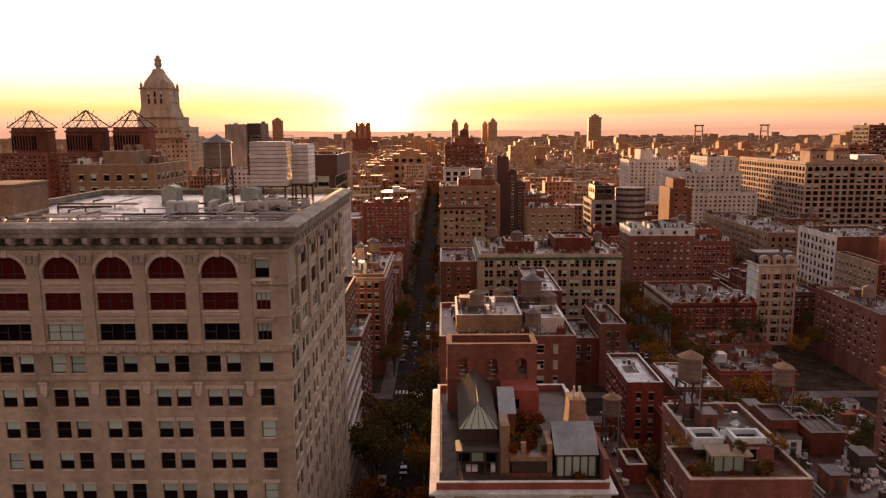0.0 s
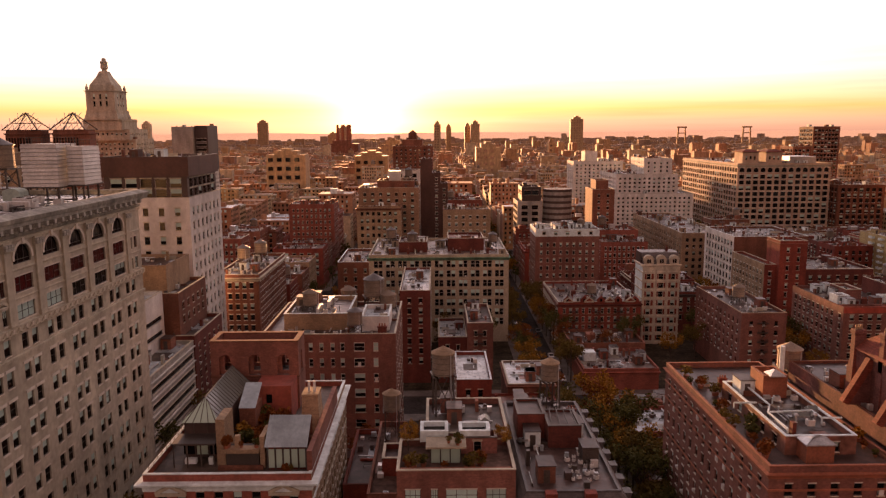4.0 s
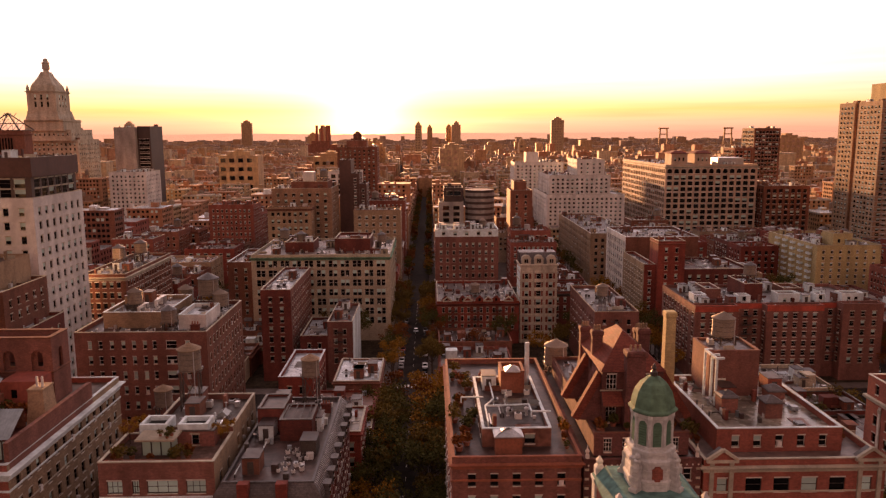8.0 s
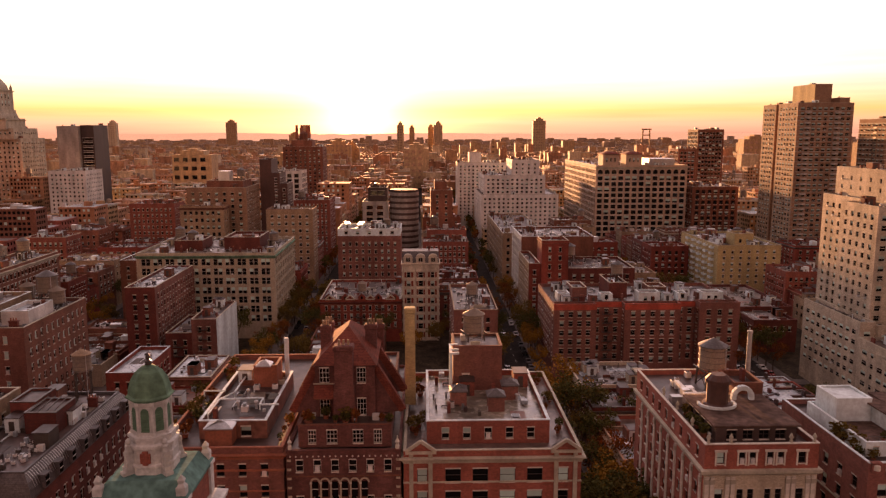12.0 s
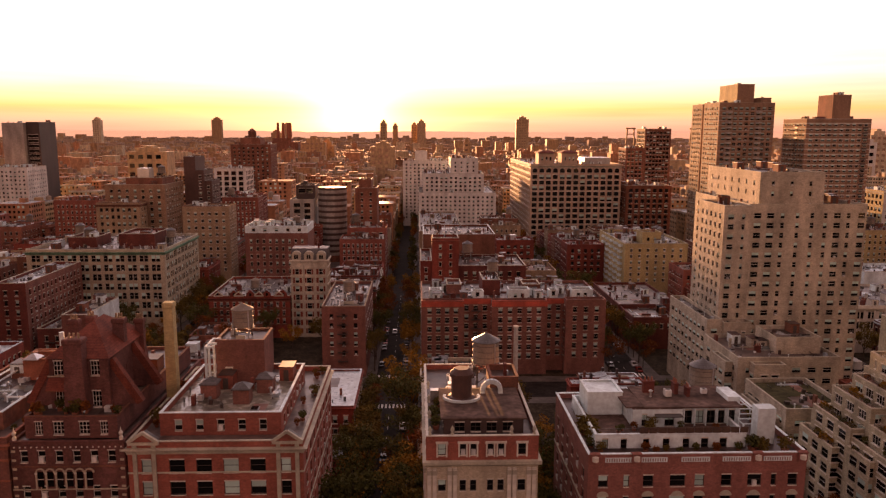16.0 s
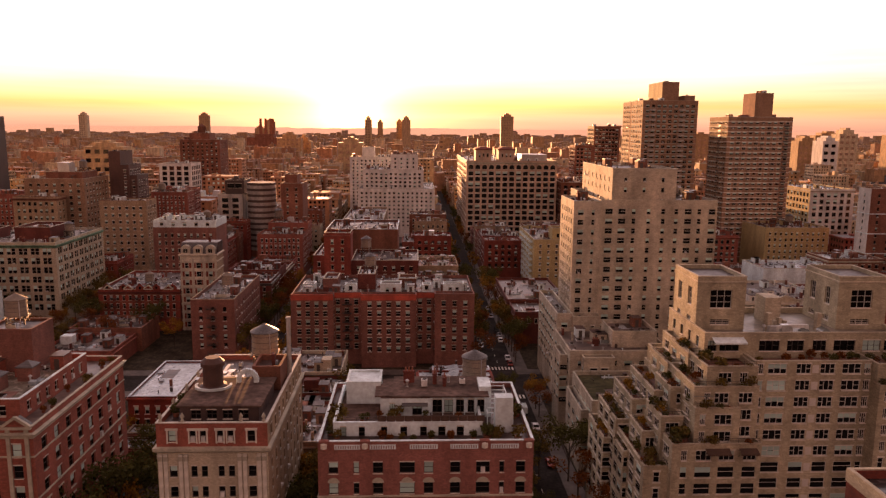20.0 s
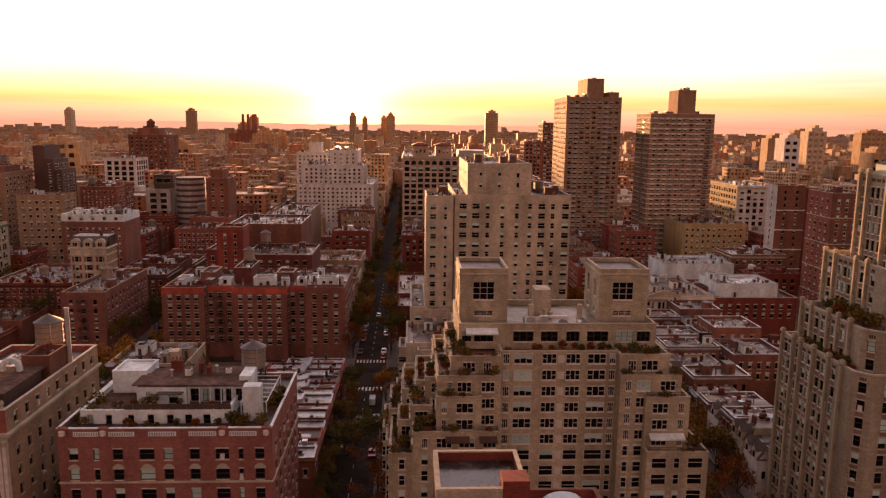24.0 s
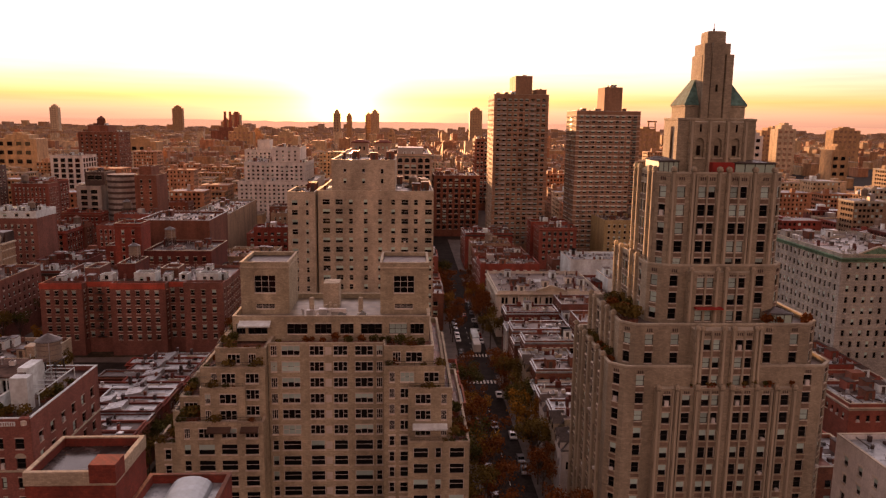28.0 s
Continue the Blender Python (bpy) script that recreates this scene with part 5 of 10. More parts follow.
block(K2, 51.6, 55.98, 111, 118, 29.3, 33.4, DARKBRICK, faces="", seed=5, coping=STEEL, parapet=0.25, junk=0)
m = Mesh()
for i in range(4):
    m.beam((56.6 + 1.3 * i, 107.6, 33.0), (57.0 + 1.1 * i, 113.4, 33.6), 0.16, STEEL)
m.beam((51.4, 110, 29.4), (52.6, 104, 32.0), 0.3, GALV)
part("roof_braces", m, K2, "slanting steel braces and duct", "stuff")

# ---------------------------------------------------------------- between the second and third streets
L = house("apartment_building", "red brick apartment building with bracketed cornice and roof garden", 83.4, 101.6, 90.5, 136)
block(L, 83.4, 101.6, 90.5, 136, 0.15, 33.8, ROSEBROWN, 3.3, 3.1, 1.15, 1.8, faces="fl", seed=20, cut=18, cornice=0.5, cornice_mat=TERRACOTTA, coping=TERRACOTTA, mix=(0.45, 0.2, 0.05, 0.3), junk=0, bands=((30.2, 0.16, 0.3, TERRACOTTA), (27.0, 0.1, 0.22, TERRACOTTA), (20.4, 0.12, 0.3, TERRACOTTA)))
block(L, 88.0, 98.2, 96, 119.4, 32.9, 35.7, REDROOF, faces="fl", rows=[(33.3, 1.5)], step=4.2, ww=1.6, seed=2, coping=WHITEPAINT, roof=TAR, cut=18)
block(L, 92.4, 96.4, 113.6, 118.6, 34.8, 38.6, TERRACOTTA, faces="", seed=2, roof=GREYROOF, coping=TERRACOTTA)
for x, y, z, w, d, hh in ((89.7, 93.2, 32.9, 3.9, 2.8, 2.6), (93.2, 112.6, 38.6, 2.2, 2.2, 0.2)):
    m = Mesh()
    m.box(x, x + w, y, y + d, z, z + hh, TERRACOTTA)
    m.loft(x, x + w, y, y + d, [(0.2, z + hh), (0.2, z + hh + 0.15), (-w * 0.42, z + hh + 0.95)], GALV)
    part("roof_pavilion", m, L, "red pavilion with a hipped metal roof")


def roof_pipes():
    m = Mesh()
    z = 36.2
    for p in ([(89, 97.5), (89, 104), (90.6, 107), (90.6, 121)], [(89, 104), (96, 104.5), (96, 101.5), (99, 101.5)], [(85.4, 108), (89, 108)]):
        for (xa, ya), (xb, yb) in zip(p, p[1:]):
            m.beam((xa, ya, z), (xb, yb, z), 0.22, WHITEPAINT)
            m.beam((xa, ya, z), (xa, ya, z - 0.9), 0.18, WHITEPAINT)
    part("pipework", m, L, "white painted roof pipes", "stuff")
    m = Mesh()
    m.turned(97.4, 118, [(0.42, 34.8), (0.42, 42.4)], WHITEPAINT, 10)
    part("flue", m, L, "white flue pipe")


roof_pipes()
G2 = house("gabled_house", "plum brick apartment house with steep tiled gable and tall chimneys", 102, 118.6, 90.5, 130)
block(G2, 102, 118.6, 90.5, 130, 0.15, 33.2, PLUMBRICK, rows=[(4.0 + 3.4 * i, 1.8) for i in range(7)] + [(30.0, 1.8)], cols={"f": [(1.9 + 2.56 * i, 1.15) for i in range(6)]}, faces="f", seed=21, cut=18, fr=WFRAME, parapet=0.3, coping=PLUMBRICK, mix=(0.6, 0.15, 0.05, 0.2), junk=0, bands=((29.2, 0.1, 0.2, BROWNBRICK), (25.6, 0.1, 0.2, BUFFBRICK)))


def gable():
    block(G2, 103.6, 117.2, 92.0, 128, 33.1, 36.5, PLUMBRICK, rows=[(33.7, 2.0)], cols={"f": [(2.0, 1.2), (4.9, 1.6), (8.7, 1.6), (11.6, 1.2)]}, faces="f", seed=3, fr=WFRAME, cut=18, parapet=0.4, coping=BROWNBRICK, mix=(1, 0, 0, 0), kind="grid")
    m = Mesh()
    x0, x1, y0, y1 = 105.6, 114.6, 96.4, 112
    facade_holes = facade(m, PLUMBRICK, (x0, y0), (1, 0), x1 - x0, 35.9, 44.3, [(1.4, 1.5), (6.95, 1.4)], [(36.3, 2.6), (41.4, 2.3)])
    for sd in "rbl":
        o, u, n = SIDES[sd]((x0, x1, y0, y1))
        facade(m, PLUMBRICK, o, u, n, 35.9, 44.3, [], [])
    part("gable_wall", m, G2)
    put_windows(G2, facade_holes, "grid", WFRAME, random.Random(1), 12, (1, 0, 0, 0))
    r = Mesh()
    mid, yr = (x0 + x1) / 2, 103.6
    o = 0.35
    a, b, c, d = (x0 - o, y0 - o, 44.2), (x1 + o, y0 - o, 44.2), (x1 + o, y1 + o, 44.2), (x0 - o, y1 + o, 44.2)
    p, q = (mid, yr - 0.6, 48.6), (mid, yr + 3.0, 48.6)
    r.face([a, b, p], TILES)
    r.face([b, c, q, p], TILES)
    r.face([c, d, q], TILES)
    r.face([d, a, p, q], TILES)
    part("hipped_roof", r, G2, "red clay tile hipped roof")
    # raking side walls with tiled copings
    for s, xa, xb in ((-1, x0, 101.9), (1, x1, 118.8)):
        for y in (97.2, 106.0):
            w = Mesh()
            pts = [(xa, 36.2), (xa, 43.4), (xb, 36.6)] if s > 0 else [(xb, 36.6), (xa, 43.4), (xa, 36.2)]
            w.face([(x, y, z) for x, z in pts][::-1], PLUMBRICK)
            w.face([(x, y + 0.8, z) for x, z in pts], PLUMBRICK)
            w.beam((xa, y + 0.4, 43.6), (xb, y + 0.4, 36.7), 1.1, TILES)
            part("raking_wall", w, G2, "sloping wall with tile coping")
    for x, y, w2, zt in ((110.1, 95.6, 1.35, 47.6), (106.4, 104, 0.8, 48.4), (113.6, 104, 0.9, 48.6), (106.0, 111, 0.8, 47.2), (114.6, 110, 0.7, 47.0)):
        m = Mesh()
        m.loft(x - w2, x + w2, y - w2 * 0.7, y + w2 * 0.7, [(0.25, 36.0), (0.2, 40.5), (0, 42.2), (0, zt - 0.9), (0.14, zt - 0.7), (0.14, zt - 0.2), (0.0, zt)], PLUMBRICK, True)
        for i in (-0.5, 0.0, 0.5):
            m.turned(x + i * w2, y, [(0.2, zt), (0.16, zt + 0.8)], TANBRICK, 8)
        part("chimney", m, G2, "brick chimney with buff pots")
    hood = Mesh()                                 # a deep tiled hood over one window, a steep tiled shoulder by the chimney
    hood.face([(105.5, y0 - 1.5, 39.5), (108.7, y0 - 1.5, 39.5), (108.3, y0, 41.2), (105.5, y0, 41.2)], TILES)
    hood.face([(105.5, y0 - 1.5, 39.3), (108.7, y0 - 1.5, 39.3), (108.7, y0 - 1.5, 39.5), (105.5, y0 - 1.5, 39.5)], BROWNBRICK)
    hood.face([(105.5, y0 - 1.5, 39.3), (105.5, y0 - 1.5, 39.5), (105.5, y0, 41.2), (105.5, y0, 39.3)], PLUMBRICK)
    hood.face([(108.7, y0 - 1.5, 39.5), (108.7, y0 - 1.5, 39.3), (108.3, y0, 39.3), (108.3, y0, 41.2)], PLUMBRICK)
    hood.box(105.3, 108.8, y0 - 0.1, y0 - 0.004, 41.2, 41.4, TRIM, True)
    part("window_canopy", hood, G2, "deep red tiled hood")
    sh = Mesh()
    sh.face([(110.3, y0 - 2.2, 37.2), (112.0, y0 - 2.2, 37.2), (111.2, y0 - 0.9, 41.0), (109.9, y0 - 0.9, 41.0)], TILES)
    sh.face([(112.0, y0 - 2.2, 36.0), (112.0, y0 - 0.004, 36.0), (111.2, y0 - 0.004, 41.0), (111.2, y0 - 0.9, 41.0), (112.0, y0 - 2.2, 37.2)], PLUMBRICK)
    sh.face([(110.3, y0 - 2.2, 36.0), (112.0, y0 - 2.2, 36.0), (112.0, y0 - 2.2, 37.2), (110.3, y0 - 2.2, 37.2)], PLUMBRICK)
    sh.face([(110.3, y0 - 0.004, 36.0), (110.3, y0 - 2.2, 36.0), (110.3, y0 - 2.2, 37.2), (109.9, y0 - 0.9, 41.0), (109.9, y0 - 0.004, 41.0)], PLUMBRICK)
    part("tiled_shoulder", sh, G2, "steep red tiled shoulder of the chimney")
    fan = Mesh()
    fan.face([(107.0 + 0.75 * math.cos(math.pi * i / 8), y0 - 0.05, 39.0 + 0.75 * math.sin(math.pi * i / 8)) for i in range(9)], BUFFBRICK)
    part("window_head", fan, G2, "round buff window head")
    ar = Mesh()                                   # blind arcade under the top windows
    n = 10
    for i in range(n):
        a0, a1 = math.pi * i / n, math.pi * (i + 1) / n
        ar.face([(0.72 * math.cos(a0), -0.16, 0.72 * math.sin(a0)), (0.5 * math.cos(a0), -0.16, 0.5 * math.sin(a0)), (0.5 * math.cos(a1), -0.16, 0.5 * math.sin(a1)), (0.72 * math.cos(a1), -0.16, 0.72 * math.sin(a1))], BUFFBRICK)
        ar.face([(0.72 * math.cos(a0), 0, 0.72 * math.sin(a0)), (0.72 * math.cos(a0), -0.16, 0.72 * math.sin(a0)), (0.72 * math.cos(a1), -0.16, 0.72 * math.sin(a1)), (0.72 * math.cos(a1), 0, 0.72 * math.sin(a1))], BUFFBRICK)
    ar.box(-0.72, -0.5, -0.2, 0, -2.6, 0, BUFFBRICK, True)
    ar.box(-0.78, -0.44, -0.24, 0, -0.2, 0.02, PALESTONE, True)
    ar.box(-0.44, 0.44, -0.06, 0, -2.2, 0.1, GLASS, True)
    ar.box(-0.44, 0.44, -0.1, -0.06, -1.1, -1.0, WFRAME, True)
    row_of(G2, "arch", ar, [(106.1 + 1.44 * i, 90.49, 28.4) for i in range(6)])
    qn = Mesh()                                   # pale blocks up the corners, and a row of dots under the eaves
    qn.box(-0.3, 0.3, -0.06, 0, 0, 0.35, BUFFBRICK, True)
    row_of(G2, "quoin", qn, [(x, 90.494, 5 + 1.4 * k) for x in (102.4, 118.2) for k in range(20)])
    dt = Mesh()
    dt.box(-0.1, 0.1, -0.1, 0, 0, 0.2, PALESTONE, True)
    row_of(G2, "eaves_block", dt, [(102.6 + 0.82 * i, 90.493, 32.3) for i in range(20)])
    fp = Mesh()                                   # stone finials at the ends of the parapet
    fp.turned(0, 0, [(0.3, 0), (0.3, 0.5), (0.16, 0.7), (0.34, 1.1), (0.1, 1.5), (0.05, 2.0)], PALESTONE, 8)
    row_of(G2, "finial", fp, [(x, 90.9, 33.3) for x in (102.5, 118.1)])
    m = Mesh()
    m.loft(118.9, 120.5, 109.2, 110.8, [(0.1, 33), (0, 48.8), (0.12, 49.0), (0.12, 49.6), (0, 49.8)], YELLOWBRICK, True)
    part("tall_chimney", m, G2, "tall square yellow brick chimney")


gable()
M_ = house("apartment_building", "rose brick apartment building with stone pediments and a setback floor", 119, 145, 90.5, 138)
block(M_, 119, 145, 90.5, 126, 0.15, 33.0, PINKBRICK, rows=[(3.6 + 3.5 * i, 2.1) for i in range(8)], cols={"f": [(2.7, 1.5), (7.2, 2.3), (11.2, 2.3), (15.2, 2.3), (19.2, 2.3), (23.4, 1.5)]}, step=4.0, ww=1.7, faces="fr", seed=22, cut=18, cornice=0.6, roof=GREYROOF, mix=(0.4, 0.25, 0.25, 0.1), junk=0, bands=((31.4, 0.2, 0.35, TRIM), (28.0, 0.1, 0.25, TRIM), (21.0, 0.12, 0.3, TRIM)))
block(M_, 122.4, 141.0, 95, 119.2, 32.1, 35.7, PINKBRICK, faces="fr", rows=[(32.9, 1.7)], step=3.2, ww=1.2, seed=2, roof=WETDECK, coping=WHITEPAINT, cut=18, fr=WFRAME)
for x in (119.6, 140.8):
    pediment(M_, x, x + 3.8, 90.5, 33.1, 1.4, PINKBRICK)
    pm = Mesh()
    pm.box(-0.3, 0.3, -0.25, 0, 0, 26, TRIM)
    row_of(M_, "pilaster", pm, [(x + 0.5, 90.497, 6.8), (x + 3.3, 90.497, 6.8)])
block(M_, 127.0, 135.4, 111, 119, 34.8, 42.6, ROSEBROWN, faces="f", rows=[(35.6, 2.0)], cols={"f": [(2.2, 1.1)]}, seed=3, mix=(1, 0, 0, 0), coping=ROSEBROWN, parapet=0.3, junk=0.5)
for x, y in ((126.3, 103.4), (132.2, 100.9), (135.0, 106)):
    m = Mesh()
    m.box(x, x + 2.6, y, y + 2.6, 34.8, 37.2, ROSEBROWN)
    m.loft(x, x + 2.6, y, y + 2.6, [(0.2, 37.2), (0.2, 37.4), (-1.3, 38.3)], SLATE)
    part("roof_house", m, M_, "small brick roof house with grey hip")
for y in (106.6, 108.6, 111.6):
    m = Mesh()
    m.beam((126.5, y, 34.8), (126.5, y, 42.9), 0.36, WHITEPAINT)
    m.beam((126.5, y, 42.7), (127.8, y + 0.3, 42.7), 0.36, WHITEPAINT)
    if y > 111:
        m.beam((126.5, 106.6, 42.7), (126.5, 111.6, 42.7), 0.36, WHITEPAINT)
    part("duct", m, M_, "tall white duct")

V1 = house("apartment_building", "rose brick apartment building with a tank and fire escapes", 131, 146, 216, 256)
block(V1, 131.5, 145.4, 216, 256, 0.15, 23.4, ROSEBROWN, 3.0, 3.2, 1.1, 1.5, faces="flr", seed=70, coping=TANBRICK)
U = house("brick_building", "red brick building with a white stepped parapet", 82.9, 111.6, 325, 345)
block(U, 82.9, 111.6, 325, 345, 0.15, 31.8, ROSEBROWN, 3.5, 2.7, 1.1, 1.7, faces="fl", seed=13, parapet=0.3, coping=BROWNBRICK)
block(U, 82.92, 111.58, 325.02, 344.98, 31.95, 35.2, WHITEPAINT, faces="f", rows=[(32.8, 1.2)], step=5.0, ww=1.6, seed=13, coping=WHITEPAINT)
D = house("brick_building", "dark red brick apartment row with gablets and fire escapes", 83, 113.6, 262, 300)
block(D, 83, 113.6, 262, 300, 0.15, 16.6, REDBRICK, 3.2, 2.35, 1.0, 1.7, faces="f", seed=14, cornice=0.5, cornice_mat=DARKBRICK, roof=GREYROOF, fr=WFRAME, mats={"l": PALEBRICK})
for z in (5.2, 8.4, 11.6, 14.4):
    ring(D, "string_course", 83, 113.6, 262, 300, [(0.004, z), (0.16, z + 0.05), (0.16, z + 0.3), (0.004, z + 0.35)], BROWNBRICK)
gb = Mesh()
gb.face([(-1.5, -0.3, 0), (1.5, -0.3, 0), (1.5, -0.3, 1.2), (0, -0.3, 2.6), (-1.5, -0.3, 1.2)], REDBRICK)
gb.face([(-1.6, -0.4, 1.15), (0, -0.4, 2.75), (0, 0.6, 2.75), (-1.6, 0.6, 1.15)], SLATE)
gb.face([(0, -0.4, 2.75), (1.6, -0.4, 1.15), (1.6, 0.6, 1.15), (0, 0.6, 2.75)], SLATE)
gb.box(-0.4, 0.4, -0.36, -0.304, 0.3, 1.4, GLASS, True)
row_of(D, "gablet", gb, [(86.4 + 6.2 * i, 262, 16.4) for i in range(5)])
for i in range(4):
    pediment(D, 85.4 + 7.6 * i, 88.2 + 7.6 * i, 262, 16.9, 1.3, REDBRICK)
E_ = house("ornate_tower", "tall narrow ornate red and cream tower with arched crown", 114, 127.8, 263, 273)


CREAMSTONE = surface("cream_stone", (0.56, 0.51, 0.41), 0.85, 0.15, 2.5, 0.3)


def ornate():
    cols = [(2.4, 1.5), (6.9, 1.9), (11.4, 1.5)]
    block(E_, 114, 127.8, 263, 273, 0.15, 29.5, CREAMSTONE, faces="f", rows=[(1.6 + 3.3 * i, 2.0) for i in range(8)], cols={"f": cols}, seed=15, parapet=0, mats={"l": WHITEPAINT, "r": TANBRICK}, kind="hung", mix=(0.5, 0.3, 0.2, 0), fr=WFRAME)
    for z in [3.3 * i + 1.2 for i in range(9)]:
        ring(E_, "string_course", 114, 127.8, 263, 273, [(0.004, z - 0.55), (0.2, z - 0.5), (0.2, z - 0.1), (0.004, z - 0.05)], CREAMSTONE)
    pm = Mesh()
    pm.box(-0.32, 0.32, -0.3, 0, 0, 29, CREAMSTONE)
    rp = Mesh()                                    # red brick panels between the windows of each storey
    rp.box(-0.42, 0.42, -0.05, 0, 0, 2.0, REDBRICK, True)
    row_of(E_, "brick_panel", rp, [(114 + c, 262.996, 1.6 + 3.3 * i) for i in range(8) for c in (1.1, 3.75, 5.45, 8.35, 10.05, 12.75)])
    row_of(E_, "pilaster", pm, [(x, 262.995, 0.2) for x in (114.5, 119.0, 122.8, 127.3)])
    m = Mesh()
    m.loft(114, 127.8, 263, 273, [(0.4, 29.5), (0.5, 30.0), (0.1, 30.3)], CREAMSTONE)
    m.face([(114, 263.3, 30.3), (127.8, 263.3, 30.3), (127.8, 266, 34.2), (114, 266, 34.2)], SLATE)
    m.box(114, 127.8, 266, 272.9, 30.3, 34.2, TAR)
    part("mansard", m, E_)
    dm = Mesh()
    dm.box(-1.7, 1.7, 0, 1.5, 0, 1.9, CREAMSTONE)
    n = 8
    for i in range(n):
        a0, a1 = math.pi * i / n, math.pi * (i + 1) / n
        dm.face([(1.7 * math.cos(a0), 0, 1.9 + 1.4 * math.sin(a0)), (0, 0, 1.9), (1.7 * math.cos(a1), 0, 1.9 + 1.4 * math.sin(a1))], CREAMSTONE)
        dm.face([(1.7 * math.cos(a0), 0, 1.9 + 1.4 * math.sin(a0)), (1.7 * math.cos(a1), 0, 1.9 + 1.4 * math.sin(a1)), (1.7 * math.cos(a1), 1.8, 1.9 + 1.4 * math.sin(a1)), (1.7 * math.cos(a0), 1.8, 1.9 + 1.4 * math.sin(a0))], CREAMSTONE)
    dm.box(-0.7, 0.7, -0.04, 0.02, 0.4, 2.1, GLASS)
    dm.box(-0.06, 0.06, -0.08, -0.04, 0.4, 2.1, WFRAME, True)
    for u in (-1.35, 1.05):
        dm.box(u, u + 0.3, -0.15, 0, 0, 1.9, CREAMSTONE, True)
    dm.box(-1.9, 1.9, -0.25, 0, 1.85, 2.05, CREAMSTONE, True)
    row_of(E_, "dormer", dm, [(x, 262.9, 30.3) for x in (116.2, 120.9, 125.6)])


ornate()
V3 = house("loft_building", "plain brick building with a pale windowed side", 164.5, 196, 306, 340)
block(V3, 164.5, 196, 306, 340, 0.15, 34, BROWNBRICK, 3.6, 3.6, 2.0, 2.2, faces="l", seed=71, mats={"l": WHITEBRICK}, coping=WHITEPAINT)
V2 = house("brick_tower", "red brick tower with a diamond panel beside long loft wings", 167.8, 190, 271, 300)
block(V2, 167.8, 178.2, 271, 282, 0.15, 37.3, REDBRICK, 3.4, 3.2, 1.1, 1.7, faces="f", seed=72, cornice=0.3, cornice_mat=PINKBRICK)
block(V2, 178.2, 205, 273, 300, 0.15, 26, DARKBRICK, 3.2, 3.2, 1.3, 1.7, faces="f", seed=72)
block(V2, 163.2, 167.7, 273, 304, 0.15, 28, REDBRICK, 3.4, 3.0, 1.2, 1.7, faces="fl", seed=72, mats={"l": TANBRICK})
V4 = house("loft_building", "long tan loft building along the side street", 163, 186, 368, 462)
block(V4, 163, 186, 368, 462, 0.15, 27, TANBRICK, 3.4, 3.2, 1.5, 1.8, faces="fl", seed=73)
WB = house("apartment_block", "white stepped apartment block with a tower", 160, 218, 508, 580)
block(WB, 163, 218, 512, 580, 0.15, 35, WHITEBRICK, 2.9, 3.2, 1.5, 1.4, faces="flr", seed=33)
block(WB, 166, 210, 522, 575, 34.1, 48, WHITEBRICK, 2.9, 3.4, 1.5, 1.4, faces="flr", seed=33)
block(WB, 186, 206, 524, 560, 47.1, 59, WHITEBRICK, 2.9, 4, 1.3, 1.4, faces="fl", seed=33)
WB2 = house("apartment_block", "white apartment block with terraced upper floors", 150, 190, 600, 630)
block(WB2, 150, 190, 600, 630, 0.15, 54, WHITEBRICK, 2.9, 3.4, 1.5, 1.4, faces="fl", seed=34)
block(WB2, 160, 170, 604, 620, 53.1, 62, WHITEBRICK, faces="", seed=34)
CV = house("apartment_building", "curved building with white bands over dark glass", 101, 120, 426, 452)


def banded():
    for k in range(12):
        z = 4 + 3.4 * k
        m = Mesh()
        m.turned(110.5, 436, [(8.75, z), (8.75, z + 1.9)], CONCRETE, 20)
        m.turned(110.5, 436, [(8.6, z + 1.9), (8.6, z + 3.4)], DARKSLAB, 20)
        part("floor_band", m, CV)
    m = Mesh()
    m.turned(110.5, 436, [(8.6, 0.15), (8.6, 4)], BROWNBRICK, 20)
    part("wall", m, CV)


banded()
GB = house("office_building", "glass and pale metal office building with terraces", 86, 100.5, 428, 452)
block(GB, 86, 100.5, 428, 452, 0.15, 38, CONCRETE, 3.6, 4.4, 3.9, 2.4, faces="fl", seed=75, mix=(1, 0, 0, 0), kind="triple")
block(GB, 89, 100.5, 434, 452, 37.1, 46, DARKSLAB, 3.6, 4.4, 3.9, 2.6, faces="fl", seed=75, mix=(1, 0, 0, 0), kind="triple")
BT = house("brick_tower", "brown brick tower with a stepped top", 126.3, 138.8, 412, 432)
block(BT, 126.3, 138.8, 412, 432, 0.15, 46, BROWNBRICK, 3.4, 4, 1.2, 1.6, faces="f", seed=76)
block(BT, 128.5, 135.5, 414, 428, 45.1, 51, BROWNBRICK, faces="", seed=76)

# ---------------------------------------------------------------- between the third and fourth streets
Q = house("apartment_building", "narrow rose brick apartment building with stone pilasters and urns", 163.4, 180.5, 91, 126)
qc = {"f": [(2.4, 1.2), (5.6, 0.95), (7.2, 0.95), (9.8, 0.95), (11.4, 0.95), (14.6, 1.2)]}
block(Q, 163.4, 180.5, 91, 126, 0.15, 28.4, PINKBRICK, rows=[(4 + 3.4 * i, 1.8) for i in range(7)], cols=qc, step=3.6, ww=1.15, faces="flr", seed=23, cut=18, mats={"f": BUFFBRICK, "r": TANBRICK}, junk=0, parapet=0)
